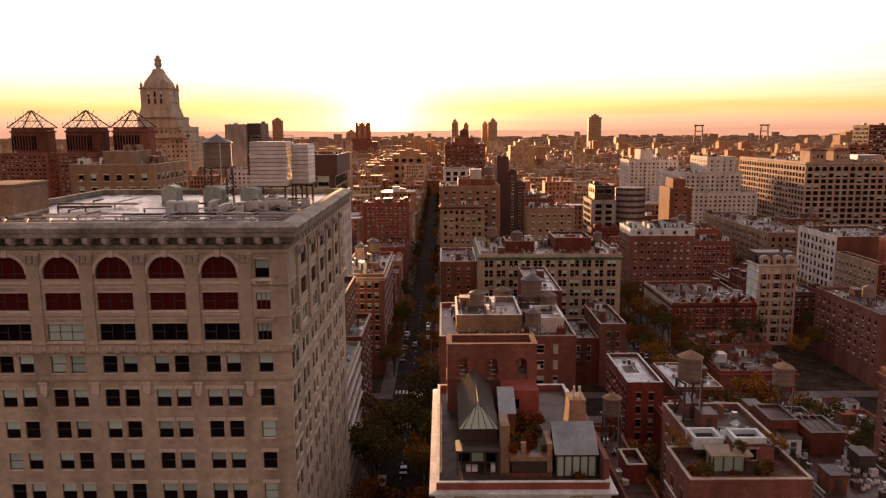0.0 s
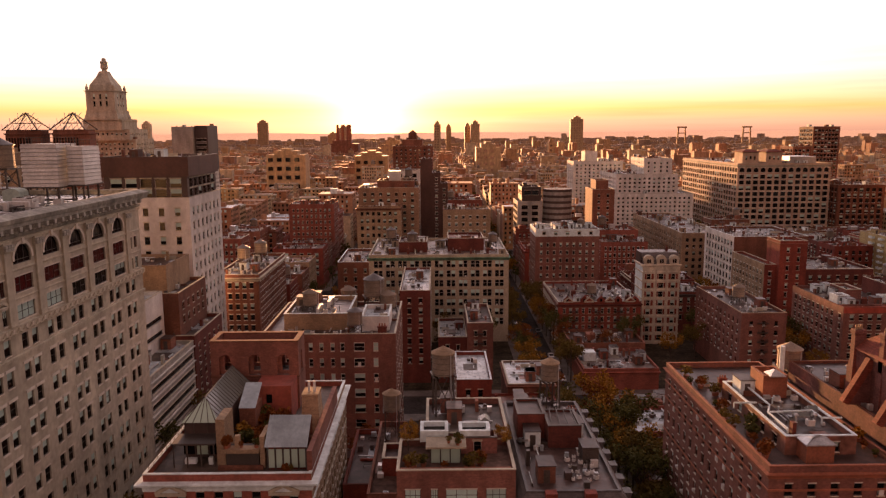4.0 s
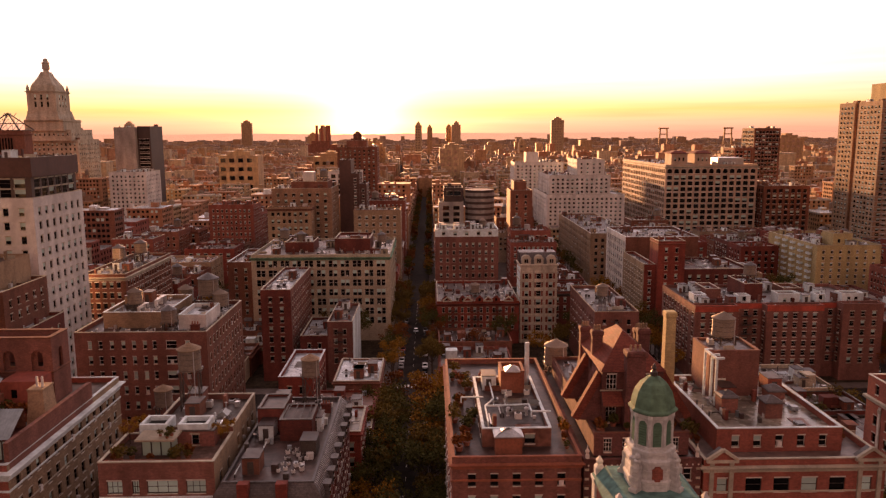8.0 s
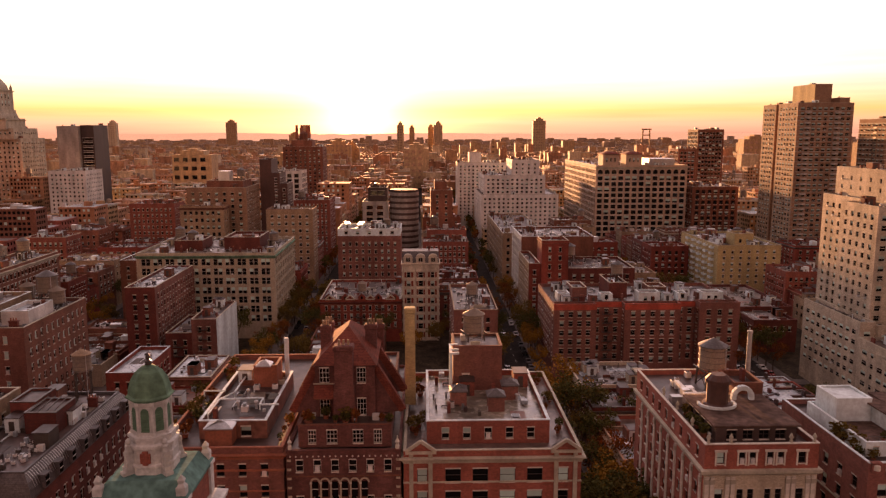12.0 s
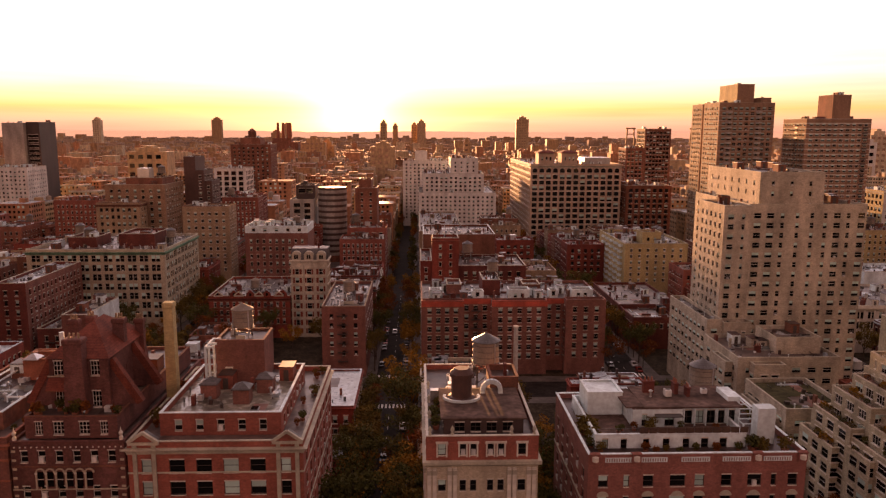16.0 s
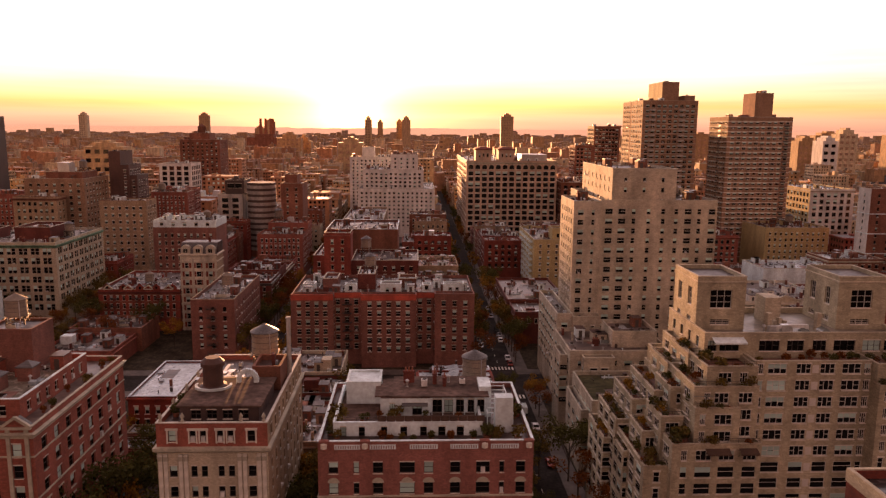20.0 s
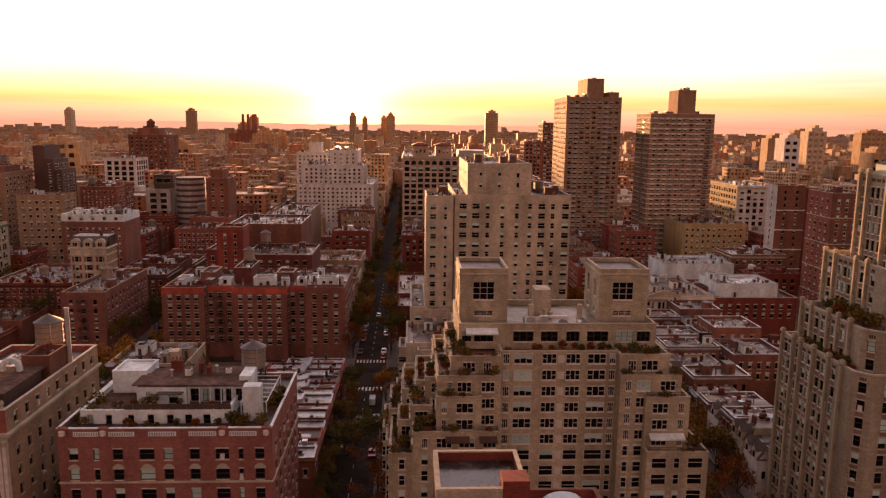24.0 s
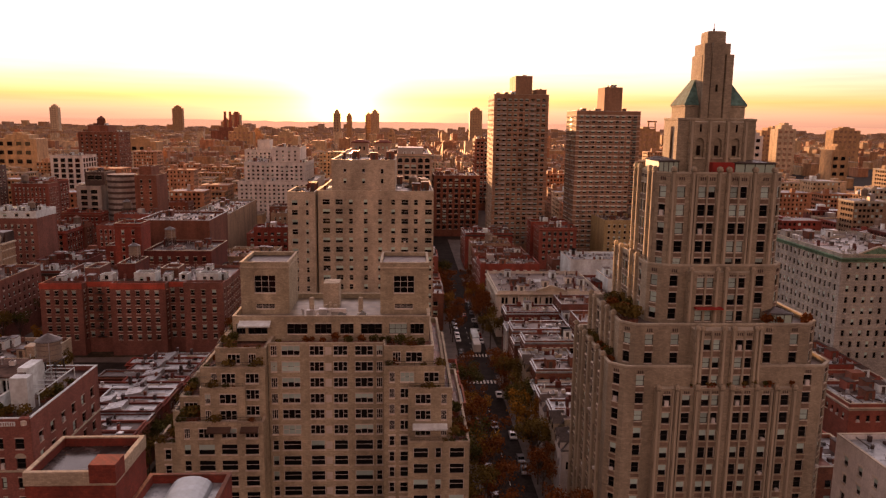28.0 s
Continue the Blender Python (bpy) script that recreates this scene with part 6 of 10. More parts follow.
block(Q, 163.4, 180.5, 91, 126, 28.404, 33.2, PINKBRICK, rows=[(30.2, 1.8)], cols=qc, step=3.6, ww=1.15, faces="flr", seed=24, cut=18, mats={"r": TANBRICK}, junk=0, coping=PALESTONE)
for x, w in qc["f"]:
    m = Mesh()
    for a in (-w / 2 - 0.24, w / 2):
        m.box(163.4 + x + a, 163.4 + x + a + 0.24, 90.9, 90.996, 29.9, 32.05, PALESTONE)
    m.box(163.4 + x - w / 2 - 0.35, 163.4 + x + w / 2 + 0.35, 90.82, 90.996, 32.06, 32.4, PALESTONE)
    part("window_surround", m, Q, "pale stone window surround")
ring(Q, "string_course", 163.4, 180.5, 91, 126, [(0.004, 28.4), (0.5, 28.8), (0.55, 29.3), (0.004, 29.4)], TRIM, "stone cornice")
pq = Mesh()
pq.box(-0.3, 0.3, -0.24, 0, 0, 23, PALESTONE)
pq.box(-0.38, 0.38, -0.32, 0, 21.9, 22.6, TRIM, True)
row_of(Q, "pilaster", pq, [(163.4 + x, 90.997, 5.2) for x in (0.5, 1.3, 3.6, 4.4, 12.7, 13.5, 15.7, 16.5)])
row_of(Q, "pilaster", pq, [(163.397, 92 + 3.7 * i, 5.2) for i in range(9)], -90)


def urn(parent, x, y, z, s=1.0):
    m = Mesh()
    m.turned(x, y, [(0.28 * s, z), (0.28 * s, z + 0.2 * s), (0.12 * s, z + 0.35 * s), (0.36 * s, z + 0.8 * s), (0.2 * s, z + 1.1 * s), (0.05 * s, z + 1.4 * s)], TRIM, 8)
    part("urn", m, parent, "stone urn", smooth=True)


for x, y in ((164, 91.4), (167.4, 91.4), (176.4, 91.4), (179.9, 91.4), (164, 98), (164, 105), (164, 112)):
    urn(Q, x, y, 33.35)
block(Q, 166.2, 178.6, 94.2, 107, 32.3, 34.7, DARKSLAB, faces="fl", rows=[(32.6, 1.5)], step=2.6, ww=1.6, kind="pair", parapet=0, roof=REDROOF, seed=2, cut=18, mix=(1, 0, 0, 0))
m = Mesh()
m.loft(166.2, 178.6, 94.2, 107, [(0.5, 34.7), (0.5, 34.95), (-0.2, 35.05)], FELTROOF, True)
part("low_roof", m, Q, "low dark flat roof")
m = Mesh()
for i in range(9):
    a0, a1 = math.pi * i / 9, math.pi * (i + 1) / 9
    m.beam((174.6 - 1.5 * math.cos(a0), 104.6, 35.6 + 1.5 * math.sin(a0)), (174.6 - 1.5 * math.cos(a1), 104.6, 35.6 + 1.5 * math.sin(a1)), 0.75, WHITEPAINT)
m.beam((176.1, 104.6, 34.9), (176.1, 104.6, 35.7), 0.75, WHITEPAINT)
m.beam((173.1, 104.6, 34.9), (173.1, 104.6, 35.7), 0.75, WHITEPAINT)
part("duct", m, Q, "white curved duct")
m = Mesh()
m.turned(180.0, 115, [(0.45, 32.3), (0.4, 43.5), (0.5, 43.6), (0.5, 43.9)], CONCRETE, 10)
part("flue", m, Q, "tall pale flue")
m = Mesh()
m.turned(169.4, 102.2, [(2.3, 35.0), (2.3, 35.5), (1.7, 35.6), (1.7, 38.8), (2.0, 38.9), (2.0, 39.5), (1.2, 40.3)], RUSTSLAB, 12)
part("cooling_drum", m, Q, "rust-brown round cooler")
m = Mesh()
for i in range(10):
    a0, a1 = math.pi * (0.9 + 0.12 * i), math.pi * (1.02 + 0.12 * i)
    m.beam((169.4 + 2.9 * math.cos(a0), 102.2 + 2.4 * math.sin(a0), 35.3), (169.4 + 2.9 * math.cos(a1), 102.2 + 2.4 * math.sin(a1), 35.3), 0.4, WHITEPAINT)
part("curved_pipe", m, Q, "white pipe bent round the cooler", "stuff")
block(Q, 174.7, 179.6, 108, 115, 32.3, 36.6, BROWNBRICK, faces="", seed=2, coping=BROWNBRICK)
R_ = house("apartment_building", "mauve brick apartment building with a white stepped penthouse", 188.2, 222.2, 91, 118)
rc = [(2.4, 1.5), (6.0, 0.9), (9.4, 1.6), (14.0, 2.4), (17.4, 1.5), (21.6, 1.6), (26.0, 2.2), (29.0, 0.8), (32.0, 1.5)]
block(R_, 188.2, 222.2, 91, 118, 0.15, 30.0, MAUVEBRICK, rows=[(4 + 3.45 * i, 1.85) for i in range(7)], cols={"f": rc}, step=3.7, ww=1.5, faces="flr", seed=24, cut=6, coping=WHITEPAINT, roof=TAR, mix=(0.5, 0.2, 0.1, 0.2), junk=0)
ring(R_, "string_course", 188.2, 222.2, 91, 118, [(0.004, 20.6), (0.15, 20.7), (0.15, 20.95), (0.004, 21)], TRIM)


FENCEWOOD = surface("dark_fence_wood", (0.085, 0.05, 0.035), 0.85, 0.3, 5.0, 0.3)


def white_penthouse():
    ah = Mesh()
    for i in range(6):
        a0, a1 = math.pi * i / 6, math.pi * (i + 1) / 6
        ah.face([(0.95 * math.cos(a0), -0.14, 0.8 * math.sin(a0)), (0, -0.14, 0), (0.95 * math.cos(a1), -0.14, 0.8 * math.sin(a1))], TRIM)
        ah.face([(0.95 * math.cos(a0), 0, 0.8 * math.sin(a0)), (0.95 * math.cos(a0), -0.14, 0.8 * math.sin(a0)), (0.95 * math.cos(a1), -0.14, 0.8 * math.sin(a1)), (0.95 * math.cos(a1), 0, 0.8 * math.sin(a1))], TRIM)
    row_of(R_, "window_head", ah, [(188.2 + c, 90.996, 23.2) for c, w in rc if w > 1.2])
    bp = Mesh()
    bp.box(-2.2, 2.2, -0.12, 0, 0, 0.75, WHITEPAINT, True)
    for i in range(11):
        bp.box(-2.0 + 0.38 * i, -1.86 + 0.38 * i, -0.15, -0.12, 0.12, 0.62, MAUVEBRICK)
    row_of(R_, "balustrade_panel", bp, [(x, 90.995, 28.75) for x in (193, 198.2, 204.8, 211.2, 217.6)])
    kp = Mesh()
    kp.loft(-0.7, 0.7, -0.3, 0.3, [(0, 0.2), (0, 1.5), (0.1, 1.6), (0.1, 1.72), (-0.25, 1.95)], MAUVEBRICK, True)
    kp.turned(0, -0.32, [(0.05, 0.5), (0.5, 0.6), (0.5, 1.3), (0.05, 1.45)], PALESTONE, 8)
    row_of(R_, "parapet_pier", kp, [(x, 90.9, 28.5) for x in (189.2, 195.6, 214.4, 221.4)])
    doors = [(1.6, 1.0), (4.6, 1.0), (8.2, 1.0), (11.4, 1.1), (14.6, 1.1), (17.6, 1.2), (20.6, 1.2)]
    block(R_, 190.2, 214.4, 95.2, 113, 28.7, 31.35, WHITEPAINT, faces="f", rows=[(28.75, 1.9)], cols={"f": doors}, seed=3, coping=WHITEPAINT, roof=FELTROOF, cut=6, mix=(0.8, 0.1, 0.1, 0), junk=0)
    block(R_, 197.6, 206.0, 100.4, 110.5, 30.4, 33.5, WHITEPAINT, faces="f", rows=[(30.6, 2.0)], cols={"f": [(2.0, 0.9), (6.2, 1.6)]}, seed=4, parapet=0, roof=FELTROOF, cut=6, mix=(0.5, 0.2, 0.3, 0), kind="pair", junk=0)
    block(R_, 206.0, 215.6, 101.6, 110.5, 30.4, 33.3, WHITEPAINT, faces="f", rows=[(30.5, 2.3)], cols={"f": [(1.2, 1.7), (3.2, 1.5), (5.2, 1.5), (7.0, 1.1), (8.7, 1.2)]}, seed=5, parapet=0, roof=FELTROOF, cut=6, mix=(0.7, 0.0, 0.3, 0), kind="pair", junk=0)
    slab(R_, "roof_slab", 199.6, 216.0, 100.6, 110.9, 33.52, 33.8, FELTROOF, "dark overhanging flat roof")
    slab(R_, "roof_slab", 196.6, 199.6, 101.0, 107.0, 33.52, 33.75, FELTROOF, "dark overhanging flat roof")
    ps = Mesh()
    ps.box(-0.09, 0.09, -0.09, 0.09, 0, 3.1, WHITEPAINT)
    row_of(R_, "veranda_post", ps, [(206.3 + 1.85 * i, 100.7, 30.42) for i in range(6)])
    slab(R_, "canopy", 201.2, 205.6, 99.0, 100.38, 32.6, 32.75, FRAME, "dark flat canopy")
    block(R_, 191.4, 197.4, 106, 112.6, 28.7, 34.4, WHITEPAINT, faces="", roof=WHITEPAINT, seed=4, parapet=0.2, coping=WHITEPAINT, junk=0)
    slab(R_, "chimney", 216.6, 219.5, 96.2, 98.4, 28.7, 35.1, WHITEPAINT, "square white chimney")
    for i in range(12):
        slab(R_, "terrace_fence", 197.4 + 1.46 * i, 198.7 + 1.46 * i, 95.3, 95.42, 31.5, 32.45, FENCEWOOD, "dark timber terrace fence")
    slab(R_, "stair_house", 214.5, 216.6, 103, 108, 28.7, 34.6, WHITEPAINT)
    railing(R_, [(190.6, 95.5), (214, 95.5)], 31.45, 0.8)
    m = Mesh()
    for i in range(7):
        m.beam((215.5, 99 + 2.2 * i, 31.4), (220, 99 + 2.2 * i, 31.4), 0.14, WHITEPAINT)
    for x in (215.6, 219.9):
        m.beam((x, 98.6, 31.3), (x, 113, 31.3), 0.16, WHITEPAINT)
        for y in (99, 106, 113):
            m.beam((x, y, 28.7), (x, y, 31.3), 0.16, WHITEPAINT)
    part("pergola", m, R_, "white timber pergola")


white_penthouse()
N = house("apartment_building", "long red brick apartment building with projecting wings", 163.3, 223, 217, 250)
block(N, 163.3, 223, 221, 250, 0.15, 24.6, ROSEBROWN, 3.0, 3.0, 1.3, 1.65, faces="flr", seed=25, coping=ROSEBROWN, fr=WFRAME, mix=(0.45, 0.25, 0.15, 0.15))
block(N, 163.3, 177, 217, 221.1, 0.15, 24.6, ROSEBROWN, 3.0, 3.0, 1.3, 1.65, faces="flr", seed=26, fr=WFRAME, coping=ROSEBROWN)
block(N, 186, 204, 217, 221.1, 0.15, 24.6, ROSEBROWN, 3.0, 3.0, 1.3, 1.65, faces="flr", seed=27, fr=WFRAME, coping=ROSEBROWN)
block(N, 210, 223, 217, 221.1, 0.15, 25.0, ROSEBROWN, 3.0, 3.0, 1.3, 1.65, faces="flr", seed=28, fr=WFRAME, coping=ROSEBROWN)
for x0, x1, y0, y1, h, mt in ((172, 177, 232, 242, 27, ROSEBROWN), (198, 204, 232, 240, 27.0, BROWNBRICK), (184, 190, 230, 244, 29, DARKBRICK)):
    block(N, x0, x1, y0, y1, 23.7, h, mt, faces="", seed=4, roof=SILVERROOF)
O = house("apartment_building", "cream brick apartment building with side balconies", 260.6, 290.8, 330, 380)
block(O, 260.6, 290.8, 330, 380, 0.15, 26, YELLOWBRICK, 2.9, 3.6, 1.2, 1.4, faces="f", seed=27, fr=WFRAME)
block(O, 270, 279, 334, 344, 25.1, 31, YELLOWBRICK, faces="f", seed=27)
bal = Mesh()
bal.box(-1.5, 0, -1.6, 1.6, 0, 0.15, WHITEPAINT, True)
bal.box(-1.5, -1.42, -1.6, 1.6, 0.15, 1.1, WHITEPAINT)
bal.box(-1.42, 0, -1.6, -1.52, 0.15, 1.1, WHITEPAINT)
bal.box(-1.42, 0, 1.52, 1.6, 0.15, 1.1, WHITEPAINT)
row_of(O, "balcony", bal, [(260.59, 336 + 8 * j, 3.5 + 2.9 * k) for j in range(5) for k in range(8)])


def fire_escape(parent, x, y, z0, n, fh=3.1, w=3.2, step=0.0):
    """Steel platforms with rails, joined by slanting ladders, on a front facing the avenue."""
    m = Mesh()
    for k in range(n):
        z = z0 + fh * k
        m.box(x, x + w, y - 1.05, y - 0.02, z, z + 0.08, STEEL, True)
        for h in (0.5, 1.0):
            m.beam((x, y - 1.02, z + h), (x + w, y - 1.02, z + h), 0.06, STEEL)
            for e in (x, x + w):
                m.beam((e, y - 1.02, z + h), (e, y, z + h), 0.06, STEEL)
        for i in range(5):
            e = x + w * i / 4
            m.beam((e, y - 1.02, z), (e, y - 1.02, z + 1.0), 0.05, STEEL)
        if k < n - 1:
            for o in (0.35, 0.85):
                m.beam((x + 0.5, y - o, z + 0.1), (x + w - 0.5, y - o, z + fh), 0.08, STEEL)
    part("fire_escape", m, parent, "dark steel fire escape")


for x in (87.0, 95.6, 104.2):
    fire_escape(D, x, 262, 3.4, 4, 3.2)
fire_escape(V1, 136.5, 216, 5.3, 6, 3.0)
fire_escape(J2, 50.0, 220, 4.2, 5, 3.1)
fire_escape(J2, 41.5, 222, 4.2, 3, 3.1)
fire_escape(N, 179.6, 221, 5.6, 6, 3.0)
fire_escape(N, 209.5, 221, 5.6, 6, 3.0)
for x0, x1, y0 in ((163.3, 177, 217), (177.0, 186.0, 221), (186, 204, 217), (204, 223, 221)):
    slab(N, "red_band", x0, x1, y0 - 0.05, y0 + 0.3, 22.9, 24.9 if y0 < 220 else 24.5, BRIGHTRED, "bright red parapet band")
for x0, x1, y0, y1, h in ((166, 170, 226, 231, 2.6), (180, 184, 225, 229, 2.4), (192, 199, 223, 228, 3.4), (206, 209, 226, 230, 2.4), (213, 220, 223.5, 228, 3.2)):
    block(N, x0, x1, y0, y1, 23.7, 23.7 + h, WHITEPAINT, faces="f", rows=[(24.5, 1.4)], step=2.6, ww=1.2, seed=5, coping=WHITEPAINT, roof=GREYROOF, parapet=0.4, junk=0)
W = house("office_block", "huge rosy beige office block with a close grid of windows", 239, 301.5, 490, 600)
wrows = [(4 + 3.85 * i, 2.7) for i in range(12)]
block(W, 239, 301.5, 490, 600, 0.15, 49.8, OFFICESTONE, 3.85, 4.45, 3.3, 2.7, kind="pair", faces="flr", seed=28, rows=wrows, parapet=0, mix=(0.85, 0.1, 0.05, 0), depth=0.5, margin=0.7)
block(W, 239, 301.5, 490, 600, 49.81, 56.4, OFFICESTONE, step=4.45, ww=3.3, faces="flr", seed=29, rows=[(50.6, 3.0)], arch=(0,), parapet=1.0, mix=(1, 0, 0, 0), depth=0.5, margin=0.7, cornice=0.8)
for x in (246, 262):
    block(W, x, x + 11, 500, 514, 55.5, 63.5, OFFICESTONE, faces="f", rows=[(58.5, 2.4)], step=3, ww=1.2, seed=28, parapet=0)
    ring(W, "tower_roof", x, x + 11, 500, 514, [(0.9, 63.5), (0.9, 63.9), (-3.5, 65.5)], TILES, "", True)
slab(W, "plant_room", 278, 296, 500, 520, 55.5, 60.5, GALV, "pale metal plant room")

# ---------------------------------------------------------------- towers on the far right
P = house("residential_tower", "tall brown brick tower with stacked balconies", 334.8, 367, 411, 458)
# sunlight on the tower's left sides is put into a paler brick
block(P, 334.8, 367, 411, 434, 0.15, 95, TOWERTAN, 2.9, 3.3, 2.0, 1.5, faces="flr", seed=29, mats={"l": TANBRICK}, mix=(0.4, 0.3, 0.25, 0.05), fr=WFRAME, depth=0.12)
for k in range(30):
    ring(P, "floor_band", 334.8, 367, 411, 434, [(0.004, 6.6 + 2.9 * k), (0.07, 6.62 + 2.9 * k), (0.07, 6.85 + 2.9 * k), (0.004, 6.87 + 2.9 * k)], CONCRETE)
block(P, 338, 364, 434, 441, 0.15, 94, TOWERTAN, faces="", seed=29)
block(P, 336.5, 366, 441, 458, 0.15, 95, TOWERTAN, 2.9, 3.3, 2.0, 1.5, faces="l", seed=30, mats={"l": TANBRICK})
# roof house: its sunlit left side is coloured with yellow brick
block(P, 348.5, 358.5, 420, 446, 94.1, 106, TOWERTAN, faces="", seed=30, mats={"l": YELLOWBRICK})
block(P, 360, 366, 414, 430, 94.1, 98, TOWERTAN, faces="", seed=30)
pb = Mesh()
pb.box(-2.0, 2.0, -1.3, 0, 0, 0.15, CONCRETE, True)
pb.box(-2.0, 2.0, -1.3, -1.22, 0.15, 1.05, CONCRETE)
row_of(P, "balcony", pb, [(x, 410.99, 8 + 2.9 * k) for x in (340.2, 357.4) for k in range(29)])
T = house("residential_tower", "tall brown brick tower with pale window bands", 382, 419.4, 403, 430)
block(T, 382, 419.4, 403, 430, 0.15, 86, TOWERTAN, 2.9, 3.3, 2.2, 1.5, faces="flr", seed=31, mix=(0.3, 0.3, 0.35, 0.05), fr=WFRAME, coping=WHITEPAINT, depth=0.12)
block(T, 399, 409.5, 408, 424, 85.1, 99.6, TOWERTAN, faces="", seed=31, mats={"l": TILES})
for k in range(28):
    ring(T, "floor_band", 382, 419.4, 403, 430, [(0.004, 5.0 + 2.9 * k), (0.08, 5.02 + 2.9 * k), (0.08, 5.4 + 2.9 * k), (0.004, 5.42 + 2.9 * k)], PALESTONE)
tb = Mesh()
tb.box(-1.6, 1.6, -1.2, 0, 0, 0.15, CONCRETE, True)
tb.box(-1.6, 1.6, -1.2, -1.12, 0.15, 1.0, STEEL)
row_of(T, "balcony", tb, [(415.6, 402.99, 8 + 2.9 * k) for k in range(26)])
row_of(T, "balcony", tb, [(381.99, 412, 8 + 2.9 * k) for k in range(26)], -90)
S = house("residential_tower", "pale brick apartment slab with a stepped top", 243, 292, 190, 236)
PALETOWER = surface("pale_tower_brick", (0.50, 0.44, 0.345), 0.9, 0.12, 2.5, 0.3, courses=0.2)
ks = dict(mat=PALETOWER, fh=2.95, seed=32, kind="pair", fr=WFRAME, wh=1.35, mix=(0.5, 0.25, 0.2, 0.05))
srow = [(54.15 - 2.87 * k, 1.5) for k in range(18)][::-1]
block(S, 257.5, 292.0, 194, 236, 0.15, 58.2, step=3.6, ww=1.4, rows=srow, cols={"f": [(2.5, 2.1), (6.3, 2.1), (9.8, 1.1), (14.2, 1.1), (18.5, 1.1), (22.4, 1.1), (25.9, 2.0), (29.2, 1.1), (33.0, 2.0)]}, faces="flr", **ks)
block(S, 249, 257.0, 191.2, 210, 0.15, 58.0, step=3.0, ww=1.4, rows=srow, cols={"f": [(2.1, 1.8), (5.7, 0.95)]}, faces="fl", **ks)
block(S, 244.6, 249.0, 188, 219, 0.15, 25.8, step=3.0, ww=1.9, cols={"f": [(2.2, 1.9)]}, faces="fl", depth=0.1, roof=DARKDECK, **ks)
block(S, 249.0, 257.0, 186.5, 191.2, 0.15, 25.2, step=3.0, ww=1.9, cols={"f": [(2.1, 2.2), (5.7, 1.1)]}, faces="fl", depth=0.1, roof=GREYROOF, **ks)
block(S, 261.4, 280.5, 197, 236, 57.3, 67.2, PALETOWER, 2.95, 5.0, 1.0, 1.4, faces="fl", seed=32)
S2 = house("apartment_building", "low pale brick apartment wing with corner bays and terraces", 241, 270, 164, 190)
block(S2, 243.5, 270, 164, 186.3, 0.15, 22, step=4.0, ww=2.3, faces="fl", roof=GREYROOF, depth=0.1, **ks)
block(S2, 246.5, 254.5, 161, 164, 0.15, 21.0, step=2.6, ww=2.0, faces="fl", roof=GREYROOF, depth=0.1, **ks)
block(S2, 241.6, 243.5, 167, 176, 0.15, 20.0, step=3.0, ww=2.3, faces="fl", roof=GREYROOF, depth=0.1, **ks)
block(S2, 256, 268, 170, 182, 21.1, 25.5, PALETOWER, faces="f", roof=GREYROOF, seed=5)
S3 = house("apartment_building", "pale brick terrace wing with balconies", 236, 246, 137.5, 160)
block(S3, 243.0, 258, 137.5, 158, 0.15, 18.6, step=3.8, ww=2.4, faces="fl", roof=MOSSROOF, depth=0.1, **ks)
block(S3, 241.2, 243.0, 140, 156, 0.15, 15.4, step=3.8, ww=2.4, faces="fl", roof=DARKDECK, depth=0.1, **ks)
DB = house("brick_building", "low dark red brick building with a wide grey roof", 239.6, 263, 244, 304)
block(DB, 239.6, 263, 262, 304, 0.15, 12.6, DARKBRICK, 3.1, 2.6, 1.1, 1.7, faces="fl", seed=83, roof=GREYROOF, coping=DARKBRICK)
block(DB, 240.2, 256, 244, 262, 0.15, 12.0, DARKBRICK, 3.1, 2.6, 1.1, 1.7, faces="fl", seed=84, roof=GREYROOF, coping=DARKBRICK)

# ---------------------------------------------------------------- the stepped pale apartment building
BV = house("apartment_building", "pale brick apartment building stepping back in planted terraces", 240.5, 296, 92, 136)
TERRACEBRICK = surface("terrace_brick", (0.445, 0.39, 0.275), 0.9, 0.16, 2.5, 0.3, courses=0.2)
kb = dict(mat=TERRACEBRICK, depth=0.14, kind="triple", fr=WFRAME, cut=24, mix=(0.76, 0.16, 0.08, 0), coping=BUFFBRICK, roof=REDROOF, junk=0)
levels = [(38.55 - 2.9 * k, 1.75) for k in range(13)][::-1]


def under(h):
    """Storeys of a wing, counted down from its parapet."""
    return [(h - 2.75 - 2.9 * k, 1.75) for k in range(int((h - 4) / 2.9))][::-1]


block(BV, 259.9, 280.2, 97.5, 134, 0.15, 40.7, faces="f", rows=levels, cols={"f": [(1.0, 1.1), (3.9, 3.2), (8.4, 2.5), (12.5, 2.5), (16.6, 3.2), (19.3, 1.1)]}, seed=40, **kb)
block(BV, 253.0, 288.0, 102, 120, 39.8, 44.3, TERRACEBRICK, faces="fl", rows=[(41.1, 1.9)], cols={"f": [(1.4, 1.6), (4.4, 3.4), (11.4, 3.6), (16.0, 3.0), (20.2, 2.4), (24.6, 3.8), (29.4, 3.2), (32.8, 2.4)]}, kind="triple", seed=44, cut=4, roof=PALEDECK, mix=(0.75, 0.1, 0.15, 0), coping=BUFFBRICK, junk=0)
